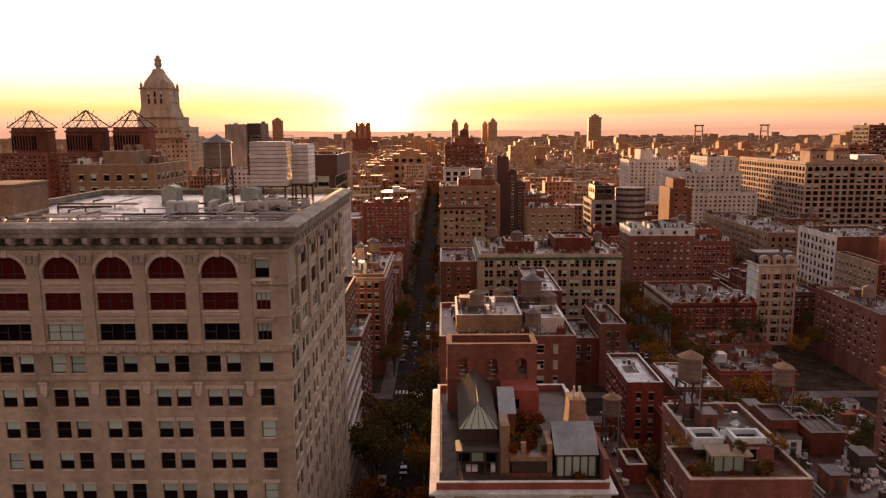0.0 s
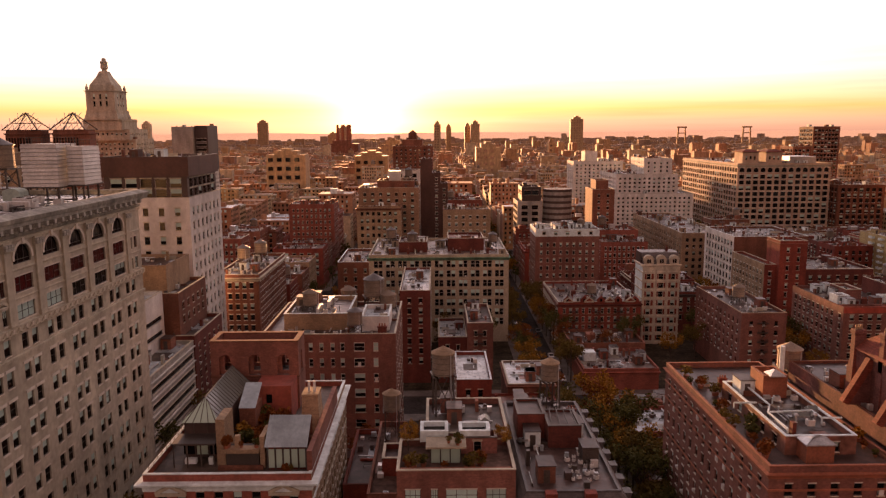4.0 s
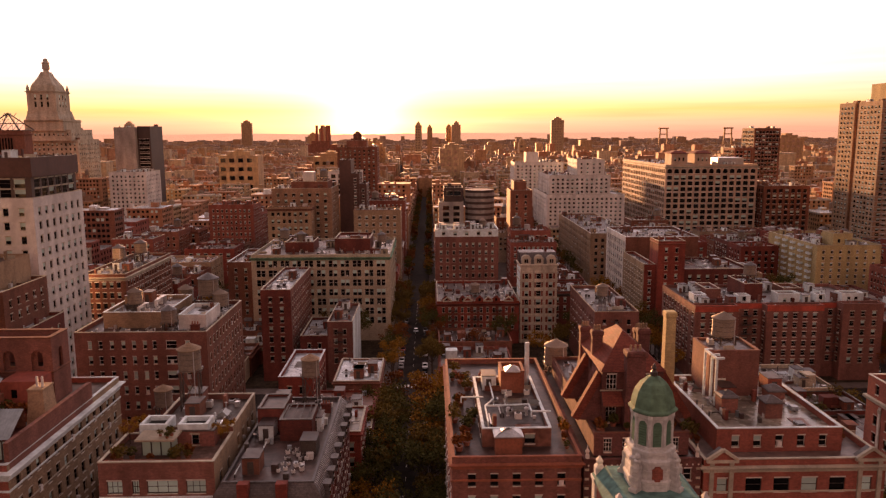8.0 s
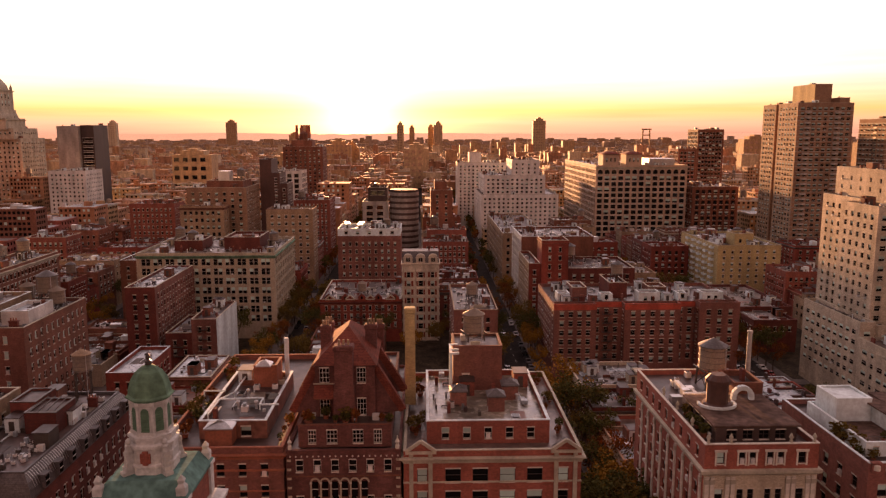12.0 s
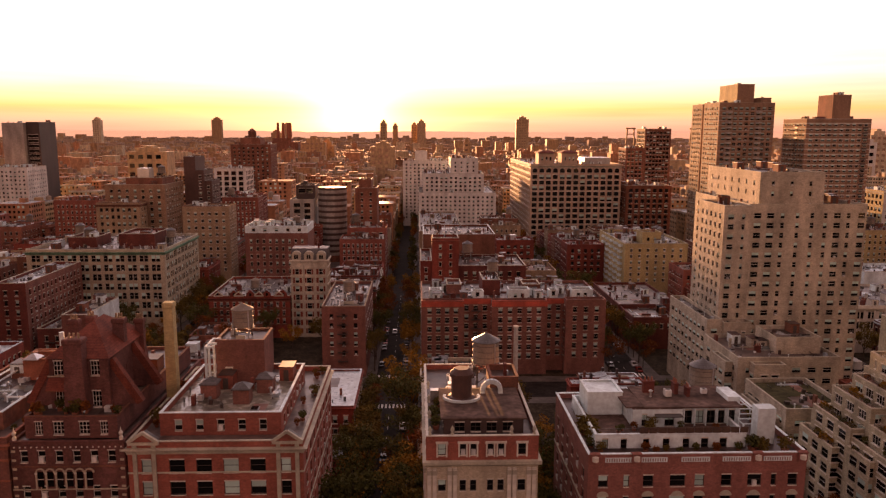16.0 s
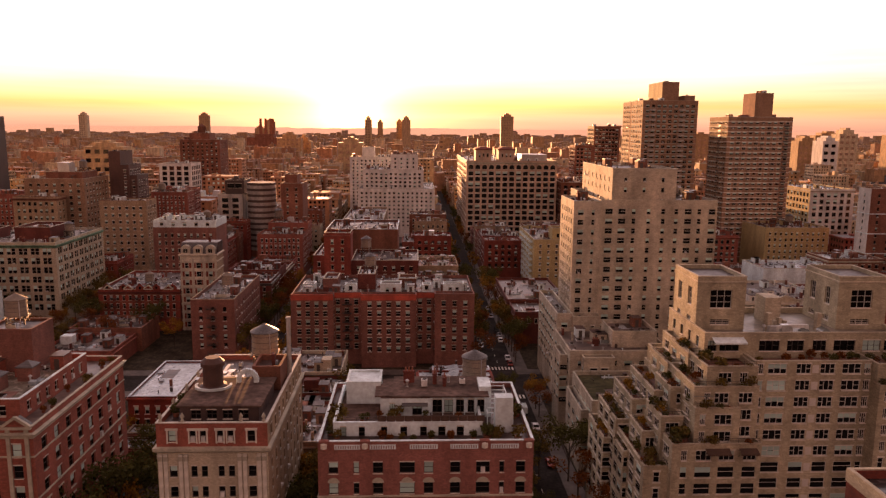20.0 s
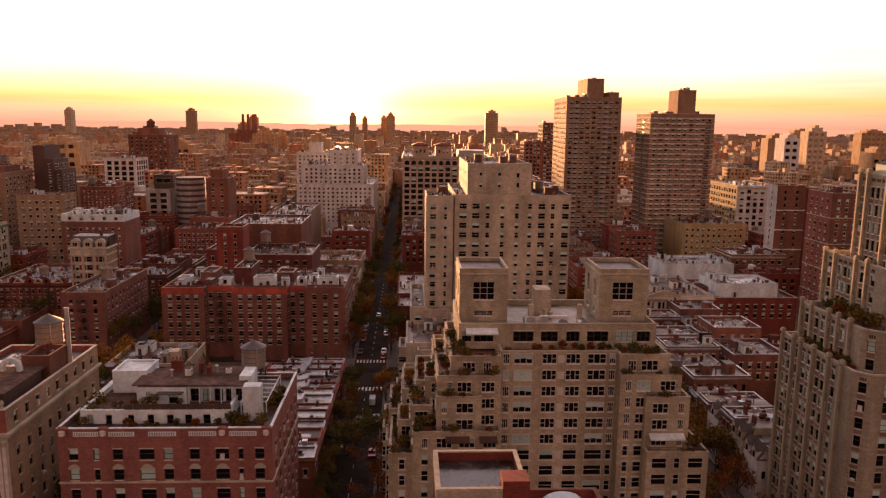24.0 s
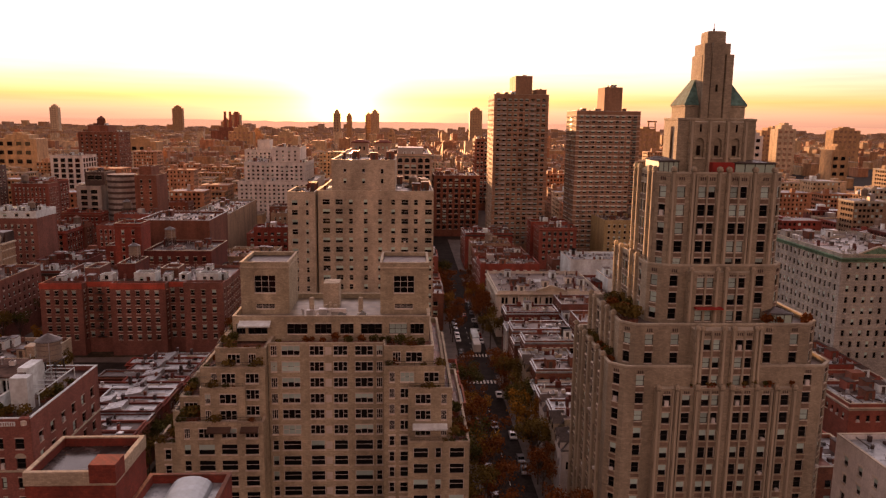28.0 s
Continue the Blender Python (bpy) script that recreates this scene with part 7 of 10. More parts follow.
wings = ((251.3, 259.8, 96, 40.3, "fl", [(3.1, 2.2), (6.2, 1.3)]), (249.0, 259.77, 95, 37.2, "fl", [(2.2, 1.0), (4.6, 2.4), (8.6, 2.3)]), (248.96, 256.5, 94, 33.9, "fl", [(1.3, 0.95), (4.7, 2.9)]),
         (245.0, 259.74, 92.5, 28.4, "fl", [(2.0, 1.0), (5.2, 2.6), (9.0, 2.6), (12.8, 2.2)]), (241.0, 245.4, 94, 24.0, "fl", [(2.2, 1.1)]),
         (280.0, 288.6, 96, 40.6, "fr", [(2.2, 1.4), (5.2, 2.9)]), (280.03, 290.5, 95, 37.3, "fr", [(1.4, 1.0), (4.0, 2.4), (8.2, 2.6)]), (284.2, 291.8, 94, 33.7, "fr", [(2.6, 2.7), (6.2, 1.0)]), (284.23, 294.8, 92, 24.8, "fr", [(2.2, 2.6), (5.2, 1.1), (8.4, 2.6)]))
for i, (x0, x1, y0, h, fc, cc) in enumerate(wings):
    block(BV, x0, x1, y0, 118 + 1.5 * i, 0.15, h, rows=under(h), cols={"f": cc}, step=4.2, ww=2.7, faces=fc, seed=41 + i, margin=0.8, **kb)
# the planted steps towards the side street
steps = ((250.9, 254.4, 103.4, 113, 40.2), (248.7, 253.6, 107.2, 117, 37.2), (247.2, 251.6, 100.8, 109, 35.0), (245.6, 250, 104.6, 119, 33.0), (244.6, 248.4, 97.2, 105.5, 31.2), (243.0, 247, 108.4, 121, 30.0),
         (242.4, 246, 100.0, 107.5, 27.4), (240.6, 244, 110.0, 123, 25.5), (240.2, 242.6, 103.0, 110, 22.4), (239.3, 241.4, 113.0, 125, 20.6))
for i, (x0, x1, y0, y1, h) in enumerate(steps):
    block(BV, x0, x1, y0, y1, 0.15, h, rows=under(h), step=3.3, ww=2.3, faces="fl", seed=60 + i, margin=0.6, **kb)
    railing(BV, [(x0 + 0.2, y1 - 1), (x0 + 0.2, y0 + 0.2), (x1 - 0.3, y0 + 0.2)], h + 0.14, 0.75)
for x0, x1 in ((253.4, 262.2), (279.0, 288.0)):
    kt = dict(faces="fl", kind="grid", fr=WFRAME, seed=45, cut=4, coping=BUFFBRICK, mix=(1, 0, 0, 0), junk=0, depth=0.35)
    block(BV, x0, x1, 107.6, 119, 43.4, 46.2, TERRACEBRICK, rows=[(44.3, 0.95)], cols={"f": [(4.4, 3.5)], "l": [(3.0, 1.8), (8, 1.8)]}, parapet=0, **kt)
    block(BV, x0, x1, 107.6, 119, 46.204, 53.0, TERRACEBRICK, rows=[(47.3, 3.3)], cols={"f": [(4.4, 3.9)], "l": [(3.0, 1.8), (8, 1.8)]}, parapet=0.6, roof=TAR, **kt)
    ring(BV, "string_course", x0, x1, 107.6, 119, [(0.004, 51.9), (0.14, 51.95), (0.14, 52.2), (0.004, 52.25)], BUFFBRICK)
wp = Mesh()
wp.box(-0.55, 0.55, -0.05, -0.004, 0, 1.35, PALEBRICK, True)
row_of(BV, "pale_panel", wp, [(270.3, 97.5, 38.7 - 2.9 * k) for k in range(13)])
for i in range(3):
    slab(BV, "flue", 268.4 + 0.9 * i, 269.0 + 0.9 * i, 109, 110, 43.4, 44.6 + 0.5 * (i % 2), BUFFBRICK)
for x in (266.0, 275.0):
    slab(BV, "flue", x, x + 0.8, 106.6, 107.6, 43.4, 46.6, BUFFBRICK)
slab(BV, "stair_house", 268, 271, 112, 116, 43.4, 48.2, BUFFBRICK)


def awning(x0, x1, y, z, cloth, out=1.7):
    m = Mesh()
    m.face([(x0, y - out, z - 0.55), (x1, y - out, z - 0.55), (x1, y - 0.01, z), (x0, y - 0.01, z)], cloth)
    m.face([(x0, y - out, z - 0.8), (x1, y - out, z - 0.8), (x1, y - out, z - 0.55), (x0, y - out, z - 0.55)], cloth)
    for x in (x0, x1):
        m.beam((x, y - out, z - 0.7), (x, y, z - 1.4), 0.06, STEEL)
    part("awning", m, BV, "terrace awning")


awning(254.2, 259.8, 102, 43.6, WHITEPAINT)
awning(250.4, 254.4, 92.5, 27.7, FENCEWOOD, 1.1)
awning(256.0, 259.0, 92.5, 27.7, FENCEWOOD, 1.1)
awning(285.0, 291.0, 94.0, 27.4, WHITEPAINT, 1.3)
glasshouse(BV, 249.3, 252.0, 95.2, 99.0, 33.1, 35.6, 36.8, SKYGLASS, 3)
for x0, x1, y0, h, fc, cc in wings:
    railing(BV, [(x0 + 0.3, y0 + 4.0), (x0 + 0.3, y0 + 0.2), (x1 - 0.3, y0 + 0.2)], h + 0.14, 0.75)

# ---------------------------------------------------------------- the tapering tower with the green roof
OF = house("apartment_tower", "tapering pale brick tower with piers and a green copper crown", 314, 352, 84, 116)


def tapering():
    """Four tiers with cut corners on one axis, piers between the windows, and a crown with a copper roof and a shaft."""
    ax, o = 337.4, OF.location
    rng = random.Random(50)
    rib = Mesh()
    rib.box(-0.36, 0.36, -0.32, 0, 0, 1, TOWERBRICK)
    rib.box(-0.18, 0.18, -0.55, -0.32, 0, 0.985, TOWERPIER)
    wide, thin = rib.data("rib"), Mesh()
    thin.box(-0.15, 0.15, -0.3, 0, 0, 1, TOWERPIER)
    thin = thin.data("rib")
    head = Mesh()
    head.loft(-0.36, 0.36, -0.55, 0.3, [(0, 0), (0.04, 0.05), (0.04, 0.45), (-0.1, 0.7), (-0.26, 0.85)], TOWERBRICK, True)
    # dark bars on the wall face stand in for shaded slits
    slits = Mesh()

    def ribs(xs, y, z0, z1, mesh=wide, heads=True):
        for x in xs:
            ob = part("rib", mesh, OF)
            ob.matrix_local = pose(ax + x - o.x, y - 0.003 - o.y, z0 - o.z) @ Matrix.Diagonal((1, 1, z1 - z0, 1))
        if heads:
            row_of(OF, "rib_head", head, [(ax + x, y - 0.003, z1 - 0.1) for x in xs])

    def left_ribs(x, y1, cs, z0, z1):
        for c in cs:
            ob = part("rib", wide, OF)
            ob.matrix_local = pose(ax - x - 0.003 - o.x, y1 - c - o.y, z0 - o.z, 0, 0, -90) @ Matrix.Diagonal((1, 1, z1 - z0, 1))
        row_of(OF, "rib_head", head, [(ax - x - 0.003, y1 - c, z1 - 0.1) for c in cs], -90)

    def plan(a, c, y0, y1, e=0.0):
        """The outline of a tier with cut front corners, e metres outside it."""
        x0, x1, k = ax - a - c - e, ax + a + c + e, c + 0.586 * e
        return [(x0, y1 + e), (x0, y0 - e + k), (x0 + k, y0 - e), (x1 - k, y0 - e), (x1, y0 - e + k), (x1, y1 + e)]

    def rim(name, a, c, y0, y1, profile, mat):
        m = Mesh()
        for (ea, za), (eb, zb) in zip(profile, profile[1:]):
            p, q = plan(a, c, y0, y1, ea), plan(a, c, y0, y1, eb)
            for i in range(6):
                j = (i + 1) % 6
                m.face([(*p[i], za), (*p[j], za), (*q[j], zb), (*q[i], zb)], mat)
        part(name, m, OF)

    def tier(a, c, y0, y1, z0, z1, rows, front, left, roof=DARKDECK):
        p = plan(a, c, y0, y1)
        wall, holes, d = Mesh(), [], c * math.sqrt(2)
        h = math.sqrt(0.5)
        corner = [(d / 2, 1.25)]
        sides = ((p[0], (0, -1), y1 - y0 - c, left), (p[1], (h, -h), d, corner), (p[2], (1, 0), 2 * a, [(a + u, w) for u, w in front]), (p[3], (h, h), d, corner),
                 (p[4], (0, 1), y1 - y0 - c, []), (p[5], (-1, 0), 2 * (a + c), []))
        for st, u, n, cols in sides:
            holes += facade(wall, TOWERBRICK, st, u, n, z0, z1, cols, rows if cols else [], 0.24)
            for k, (m0, w) in enumerate(cols):
                for e in (-0.36, 0.0, 0.36):
                    q = (st[0] + u[0] * (m0 + e), st[1] + u[1] * (m0 + e))
                    slits.beam((q[0] + u[1] * 0.02, q[1] - u[0] * 0.02, z1 - 1.25), (q[0] + u[1] * 0.02, q[1] - u[0] * 0.02, z1 - 0.7), 0.16, DARKSLAB)
                for (za, ha), (zb, hb) in zip(rows, rows[1:]):
                    if zb - za < 4:
                        f0, f1 = m0 - w / 2, m0 + w / 2
                        e = [(st[0] + u[0] * f + u[1] * 0.05, st[1] + u[1] * f - u[0] * 0.05) for f in (f0, f1)]
                        spandrels.face([(*e[0], za + ha + 0.24), (*e[1], za + ha + 0.24), (*e[1], zb - 0.2), (*e[0], zb - 0.2)], SPANDREL)
        q = plan(a, c, y0, y1, -0.4)
        for i in range(6):
            j = (i + 1) % 6
            wall.face([(*q[j], z1 - 0.8), (*q[i], z1 - 0.8), (*q[i], z1), (*q[j], z1)], TOWERBRICK)
        part("wall", wall, OF)
        put_windows(OF, holes, "hung", FRAME, rng, 27, (0.5, 0.12, 0.3, 0.08), 0.24)
        m = Mesh()
        m.face([(*e, z1 - 0.8) for e in q], roof)
        part("roof", m, OF)
        rim("coping", a, c, y0, y1, [(-0.44, z1 + 0.004), (-0.44, z1 + 0.16), (0.07, z1 + 0.16), (0.07, z1 - 0.12), (0.004, z1 - 0.2)], TRIM)

    def bay(a, y0, y1, z0, z1, rows, cols):
        """A flat projecting front between piers."""
        wall = Mesh()
        holes = facade(wall, TOWERBRICK, (ax - a, y0), (1, 0), 2 * a, z0, z1, [(a + u, w) for u, w in cols], rows, 0.24)
        for st, u in (((ax - a, y1), (0, -1)), ((ax + a, y0), (0, 1))):
            facade(wall, TOWERBRICK, st, u, y1 - y0, z0, z1, [], [])
        wall.face([(ax - a, y0, z1), (ax + a, y0, z1), (ax + a, y1, z1), (ax - a, y1, z1)], TRIM)
        part("bay_wall", wall, OF)
        for u, w in cols:
            for (za, ha), (zb, hb) in zip(rows, rows[1:]):
                x = ax + u
                spandrels.face([(x - w / 2, y0 - 0.05, za + ha + 0.24), (x + w / 2, y0 - 0.05, za + ha + 0.24), (x + w / 2, y0 - 0.05, zb - 0.2), (x - w / 2, y0 - 0.05, zb - 0.2)], SPANDREL)
            for e in (-0.36, 0.0, 0.36):
                slits.beam((ax + u + e, y0 - 0.02, z1 - 0.85), (ax + u + e, y0 - 0.02, z1 - 0.4), 0.15, DARKSLAB)
        put_windows(OF, holes, "hung", FRAME, rng, 27, (0.5, 0.12, 0.3, 0.08), 0.24)

    spandrels = Mesh()
    pairs = [(-3.55, 1.3), (-1.95, 1.3), (1.95, 1.3), (3.55, 1.3)]
    low = [(35.6 - 3.1 * k, 1.9) for k in range(11)][::-1]
    side = [(1.6, 1.2), (3.2, 1.2), (6.0, 1.2), (8.4, 1.2), (10.2, 1.2), (13.2, 1.2), (15.0, 1.2), (18.2, 1.2)]
    tier(17.0, 2.3, 89.6, 115.5, 0.15, 39.0, low, [(-14.4, 1.4), (14.4, 1.4)], side)
    bay(11.9, 88.4, 89.7, 0.15, 35.5, low[:-1], [(-10.1, 1.4), (-6.8, 1.4)] + pairs + [(6.8, 1.4), (10.1, 1.4)])
    ribs((-11.6, -8.45, -5.1, -0.85, 0.85, 5.1, 8.45, 11.6), 88.4, 2, 35.6)
    ribs((-9.1, -7.75, -2.75, 2.75, 7.75, 9.1), 88.4, 2, 35.2, thin, False)
    tier(15.0, 2.2, 91.6, 113.5, 38.2, 45.7, [(38.9, 1.9), (42.1, 1.9)], [(-12.6, 1.4), (-8.2, 1.4), (8.0, 1.4), (12.5, 1.4)], [(2.4, 1.2), (5.8, 1.2), (8.0, 1.2), (11.4, 1.2), (14.2, 1.2)])
    bay(5.6, 89.25, 91.7, 35.4, 45.3, [(35.7, 1.8), (38.8, 1.8), (41.9, 1.8)], pairs)
    ribs((-5.3, -4.6, -0.8, 0.8, 4.6, 5.3), 89.25, 35.5, 45.5)
    ribs((-2.75, 2.75), 89.25, 35.5, 45.2, thin, False)
    tier(9.9, 1.9, 95.2, 116.5, 44.8, 55.2, [(45.7, 1.9), (48.5, 1.9), (51.5, 1.9)], [(-7.7, 1.4), (7.4, 1.4)], [(2.2, 1.2), (5.6, 1.1), (7.2, 1.1), (8.8, 1.1), (12.4, 1.2), (15.6, 1.2)])
    bay(5.6, 93.8, 95.3, 45.4, 54.2, [(45.7, 1.8), (48.5, 1.8), (51.5, 1.8)], pairs)
    ribs((-5.3, -0.8, 0.8, 5.3), 93.8, 45.5, 54.6)
    ribs((-2.75, 2.75), 93.8, 45.5, 54.1, thin, False)
    tier(9.2, 1.8, 95.8, 109.0, 54.4, 70.9, [(54.8, 1.5), (57.35, 1.95), (60.47, 1.95), (63.6, 1.95), (66.7, 1.95)], [(-7.2, 1.4)] + pairs + [(7.3, 1.4)], [(1.6, 1.1), (4.2, 1.0), (5.7, 1.0), (7.2, 1.0), (9.8, 1.1)])
    ribs((-8.7, -5.3, -0.8, 0.8, 5.3, 8.7), 95.8, 54.5, 71.3)
    ribs((-4.65, -2.75, 2.75, 4.65), 95.8, 54.5, 70.4, thin, False)
    left_ribs(19.3, 115.5, (0.4, 4.6, 7.2, 11.7, 16.6, 20.6), 2, 39.4)
    left_ribs(17.2, 113.5, (0.6, 4.1, 9.7, 12.8, 16.4), 38.3, 46.2)
    left_ribs(11.8, 116.5, (0.5, 3.9, 10.6, 14.0), 44.9, 55.5)
    left_ribs(11.0, 109.0, (0.5, 2.9, 8.5, 10.9), 54.5, 71.2)
    part("spandrel_brickwork", spandrels, OF, "brown brick spandrel facing", "stuff")
    part("parapet_slits", slits, OF, "dark bars put for the shade of slits under the parapets", "stuff")
    # the set-back wall with three arched niches, then the roof and the shaft
    ring(OF, "setback_wall", ax - 6.9, ax + 6.9, 100.2, 107.0, [(0, 70.0), (0, 79.6), (0.1, 79.7), (0.1, 80.0), (-0.4, 80.1)], TOWERBRICK, "", True)
    niche = Mesh()
    holes = facade(niche, TOWERBRICK, (ax - 4.9, 99.4), (1, 0), 9.8, 70.1, 79.4, [(1.75, 1.5), (4.9, 1.5), (8.05, 1.5)], [(73.4, 3.3)], 0.5, (0,))
    for x, y, z, w, h, nx, ny, rnd in holes:
        niche.face([(x - w / 2, y, z), (x + w / 2, y, z), (x + w / 2, y, z + h), (x - w / 2, y, z + h)], TOWERBRICK)
        niche.box(x - 0.34, x + 0.34, y - 0.06, y - 0.004, z + 0.3, z + 2.0, GLASS, True)
        niche.box(x - 0.16, x + 0.16, 99.36, 99.396, 77.7, 79.0, GLASS, True)
        niche.box(x - 1.0, x + 1.0, 99.1, 99.396, 73.1, 73.38, TRIM, True)
    niche.box(ax - 4.9, ax - 4.86, 99.4, 100.2, 70.1, 79.4, TOWERBRICK)
    niche.box(ax + 4.86, ax + 4.9, 99.4, 100.2, 70.1, 79.4, TOWERBRICK)
    niche.face([(ax - 4.9, 99.4, 79.4), (ax + 4.9, 99.4, 79.4), (ax + 4.9, 100.2, 79.6), (ax - 4.9, 100.2, 79.6)], TRIM)
    part("niche_wall", niche, OF, "brick wall with three arched niches")
    ribs((-4.7, -1.55, 1.55, 4.7), 99.4, 70.1, 79.7, wide, False)
    side_slot = Mesh()
    side_slot.box(ax - 6.96, ax - 6.902, 102.4, 103.4, 71, 78.6, GLASS, True)
    part("tall_slot", side_slot, OF, "tall dark window slot")
    ring(OF, "attic_wall", ax - 4.9, ax + 5.8, 102.6, 109.2, [(0, 79.9), (0, 82.0), (0.2, 82.1), (0.2, 82.3)], TOWERBRICK, "", True)
    ring(OF, "copper_roof", ax - 4.9, ax + 5.8, 102.6, 109.2, [(0.25, 82.3), (0.25, 82.5), (-2.3, 86.8), (-2.4, 86.95)], TEALCOPPER, "green copper hipped roof", True)
    ring(OF, "shaft", ax - 2.6, ax + 2.6, 102.0, 107.0, [(0, 79.9), (0, 90.9), (-0.3, 91.0), (-0.3, 92.8), (-1.0, 92.9), (-1.0, 94.8), (-1.3, 95.0)], TOWERBRICK, "slender brick shaft in three steps", True)
    for x0, x1 in ((-2.6, -1.35), (1.35, 2.6)):
        slab(OF, "shaft_pier", ax + x0, ax + x1, 101.3, 102.3, 79.9, 90.9, TOWERBRICK, "pale pier of the shaft")
    slab(OF, "shaft_panel", ax - 1.1, ax + 1.1, 101.6, 102.4, 79.9, 92.9, TOWERBRICK, "flat front panel of the shaft")
    slab(OF, "shaft_slot", ax - 0.2, ax + 0.2, 101.54, 101.58, 84.6, 85.8, GLASS, "narrow dark slot")
    # glazed roof rooms behind the top parapet
    for x0, x1, y0, y1, z1 in ((-10.4, -7.0, 98.4, 105.6, 73.2), (2.6, 9.6, 97.6, 101.6, 73.0)):
        glasshouse(OF, ax + x0, ax + x1, y0, y1, 70.1, z1 - 0.5, z1 + 0.1, SLATE, 4)
    slab(OF, "roof_room", ax - 1.4, ax + 2.4, 97.4, 99.3, 70.1, 72.6, REDCLOTH, "small red roof room")
    m = Mesh()
    m.turned(ax, 104.5, [(0.22, 95.0), (0.2, 95.4), (0.08, 95.5), (0.06, 96.4)], STEEL, 8)
    part("beacon", m, OF)
    m = Mesh()
    m.box(ax - 4.4, ax + 0.2, 92.3, 93.79, 48.0, 48.25, REDCLOTH, True)
    part("awning", m, OF, "red terrace awning")
    glasshouse(OF, ax + 8.6, ax + 12.8, 93.4, 98.6, 44.9, 47.0, 47.8, SLATE, 3)
    for pts, z in (([(ax - 16.8, 110), (ax - 16.8, 94.2), (ax - 14.8, 92.0)], 45.8), ([(ax - 11.5, 113), (ax - 11.5, 97.2)], 55.3)):
        railing(OF, pts, z, 0.7)


SPANDREL = surface("tower_spandrel", (0.23, 0.165, 0.12), 0.9, 0.2, 3.0, 0.3)
TOWERPIER = surface("tower_pier", (0.42, 0.375, 0.285), 0.85, 0.14, 2.5, 0.3)
TOWERBRICK = surface("tower_brick", (0.37, 0.325, 0.24), 0.9, 0.14, 2.5, 0.25, courses=0.2)
tapering()
LOW = house("theatre_block", "low pale stone block with a pediment", 317.5, 356, 238, 275)
block(LOW, 317.5, 356, 238, 275, 0.15, 17.5, PALESTONE, 3.7, 3.85, 1.15, 2.4, pattern=2, gap=0.25, faces="fl", seed=55, cornice=0.7, roof=GREYROOF, mix=(0.85, 0.1, 0.05, 0), margin=0.8)
lp = Mesh()
lp.box(-0.28, 0.28, -0.3, 0, 0, 12.5, PALESTONE)
row_of(LOW, "pilaster", lp, [(317.9 + 3.77 * i, 237.996, 3.4) for i in range(11)])
pediment(LOW, 332, 343, 238, 17.7, 1.9, BUFFBRICK)
LB = house("brick_building", "red brick building with white boxes on its roof", 356.5, 392, 246, 280)
block(LB, 356.5, 392, 246, 280, 0.15, 15, REDBRICK, 3.4, 3.2, 1.2, 1.7, faces="fl", seed=57)
block(LB, 362, 386, 250, 268, 14.1, 19.6, WHITEPAINT, faces="", seed=57, roof=SILVERROOF)
LC = house("brick_building", "plain white rendered building with a flat roof", 358, 390, 298, 320)
block(LC, 358, 390, 298, 320, 0.15, 18.2, WHITEPAINT, faces="f", seed=58, roof=SILVERROOF, rows=[])
OC = house("apartment_building", "ochre brick apartment building with a small tank", 392, 427, 369, 398)
block(OC, 392, 427, 369, 398, 0.15, 27, YELLOWBRICK, 3.2, 3.0, 1.1, 1.6, faces="f", seed=59)
BM = house("apartment_building", "brown brick apartment building with a side coloured rosy lit and balconies", 411, 427, 262, 280)
# the rosy light on the left side is put into its brick
block(BM, 411, 427, 262, 280, 0.15, 53.6, BROWNBRICK, 3.2, 3.6, 1.2, 1.6, faces="fl", seed=39, depth=0.15, mats={"l": PINKBRICK}, bands=[(12.0 + 10.5 * i, 0.1, 0.35, TRIM) for i in range(4)])
YE = house("warehouse", "ochre brick warehouse with big windows and a white roof", 448, 500, 430, 480)
block(YE, 448, 476, 430, 480, 0.15, 43, YELLOWBRICK, 4, 4, 2.4, 2.4, faces="fl", seed=36, roof=SILVERROOF, mats={"f": WHITEBRICK}, cornice=0.6)
BD = house("apartment_building", "dark brown brick building with a pale rendered side", 421, 445, 326, 350)
block(BD, 421, 435, 326, 336, 0.15, 51.6, BROWNBRICK, 3.2, 4.4, 1.1, 1.6, faces="fl", seed=37, mats={"l": WHITEBRICK}, depth=0.15, bands=[(10.5 + 9.6 * i, 0.12, 0.4, WHITEPAINT) for i in range(4)])
block(BD, 435, 445, 333, 350, 0.15, 50.0, DARKBRICK, 3.2, 4, 1.2, 1.6, faces="f", seed=38)


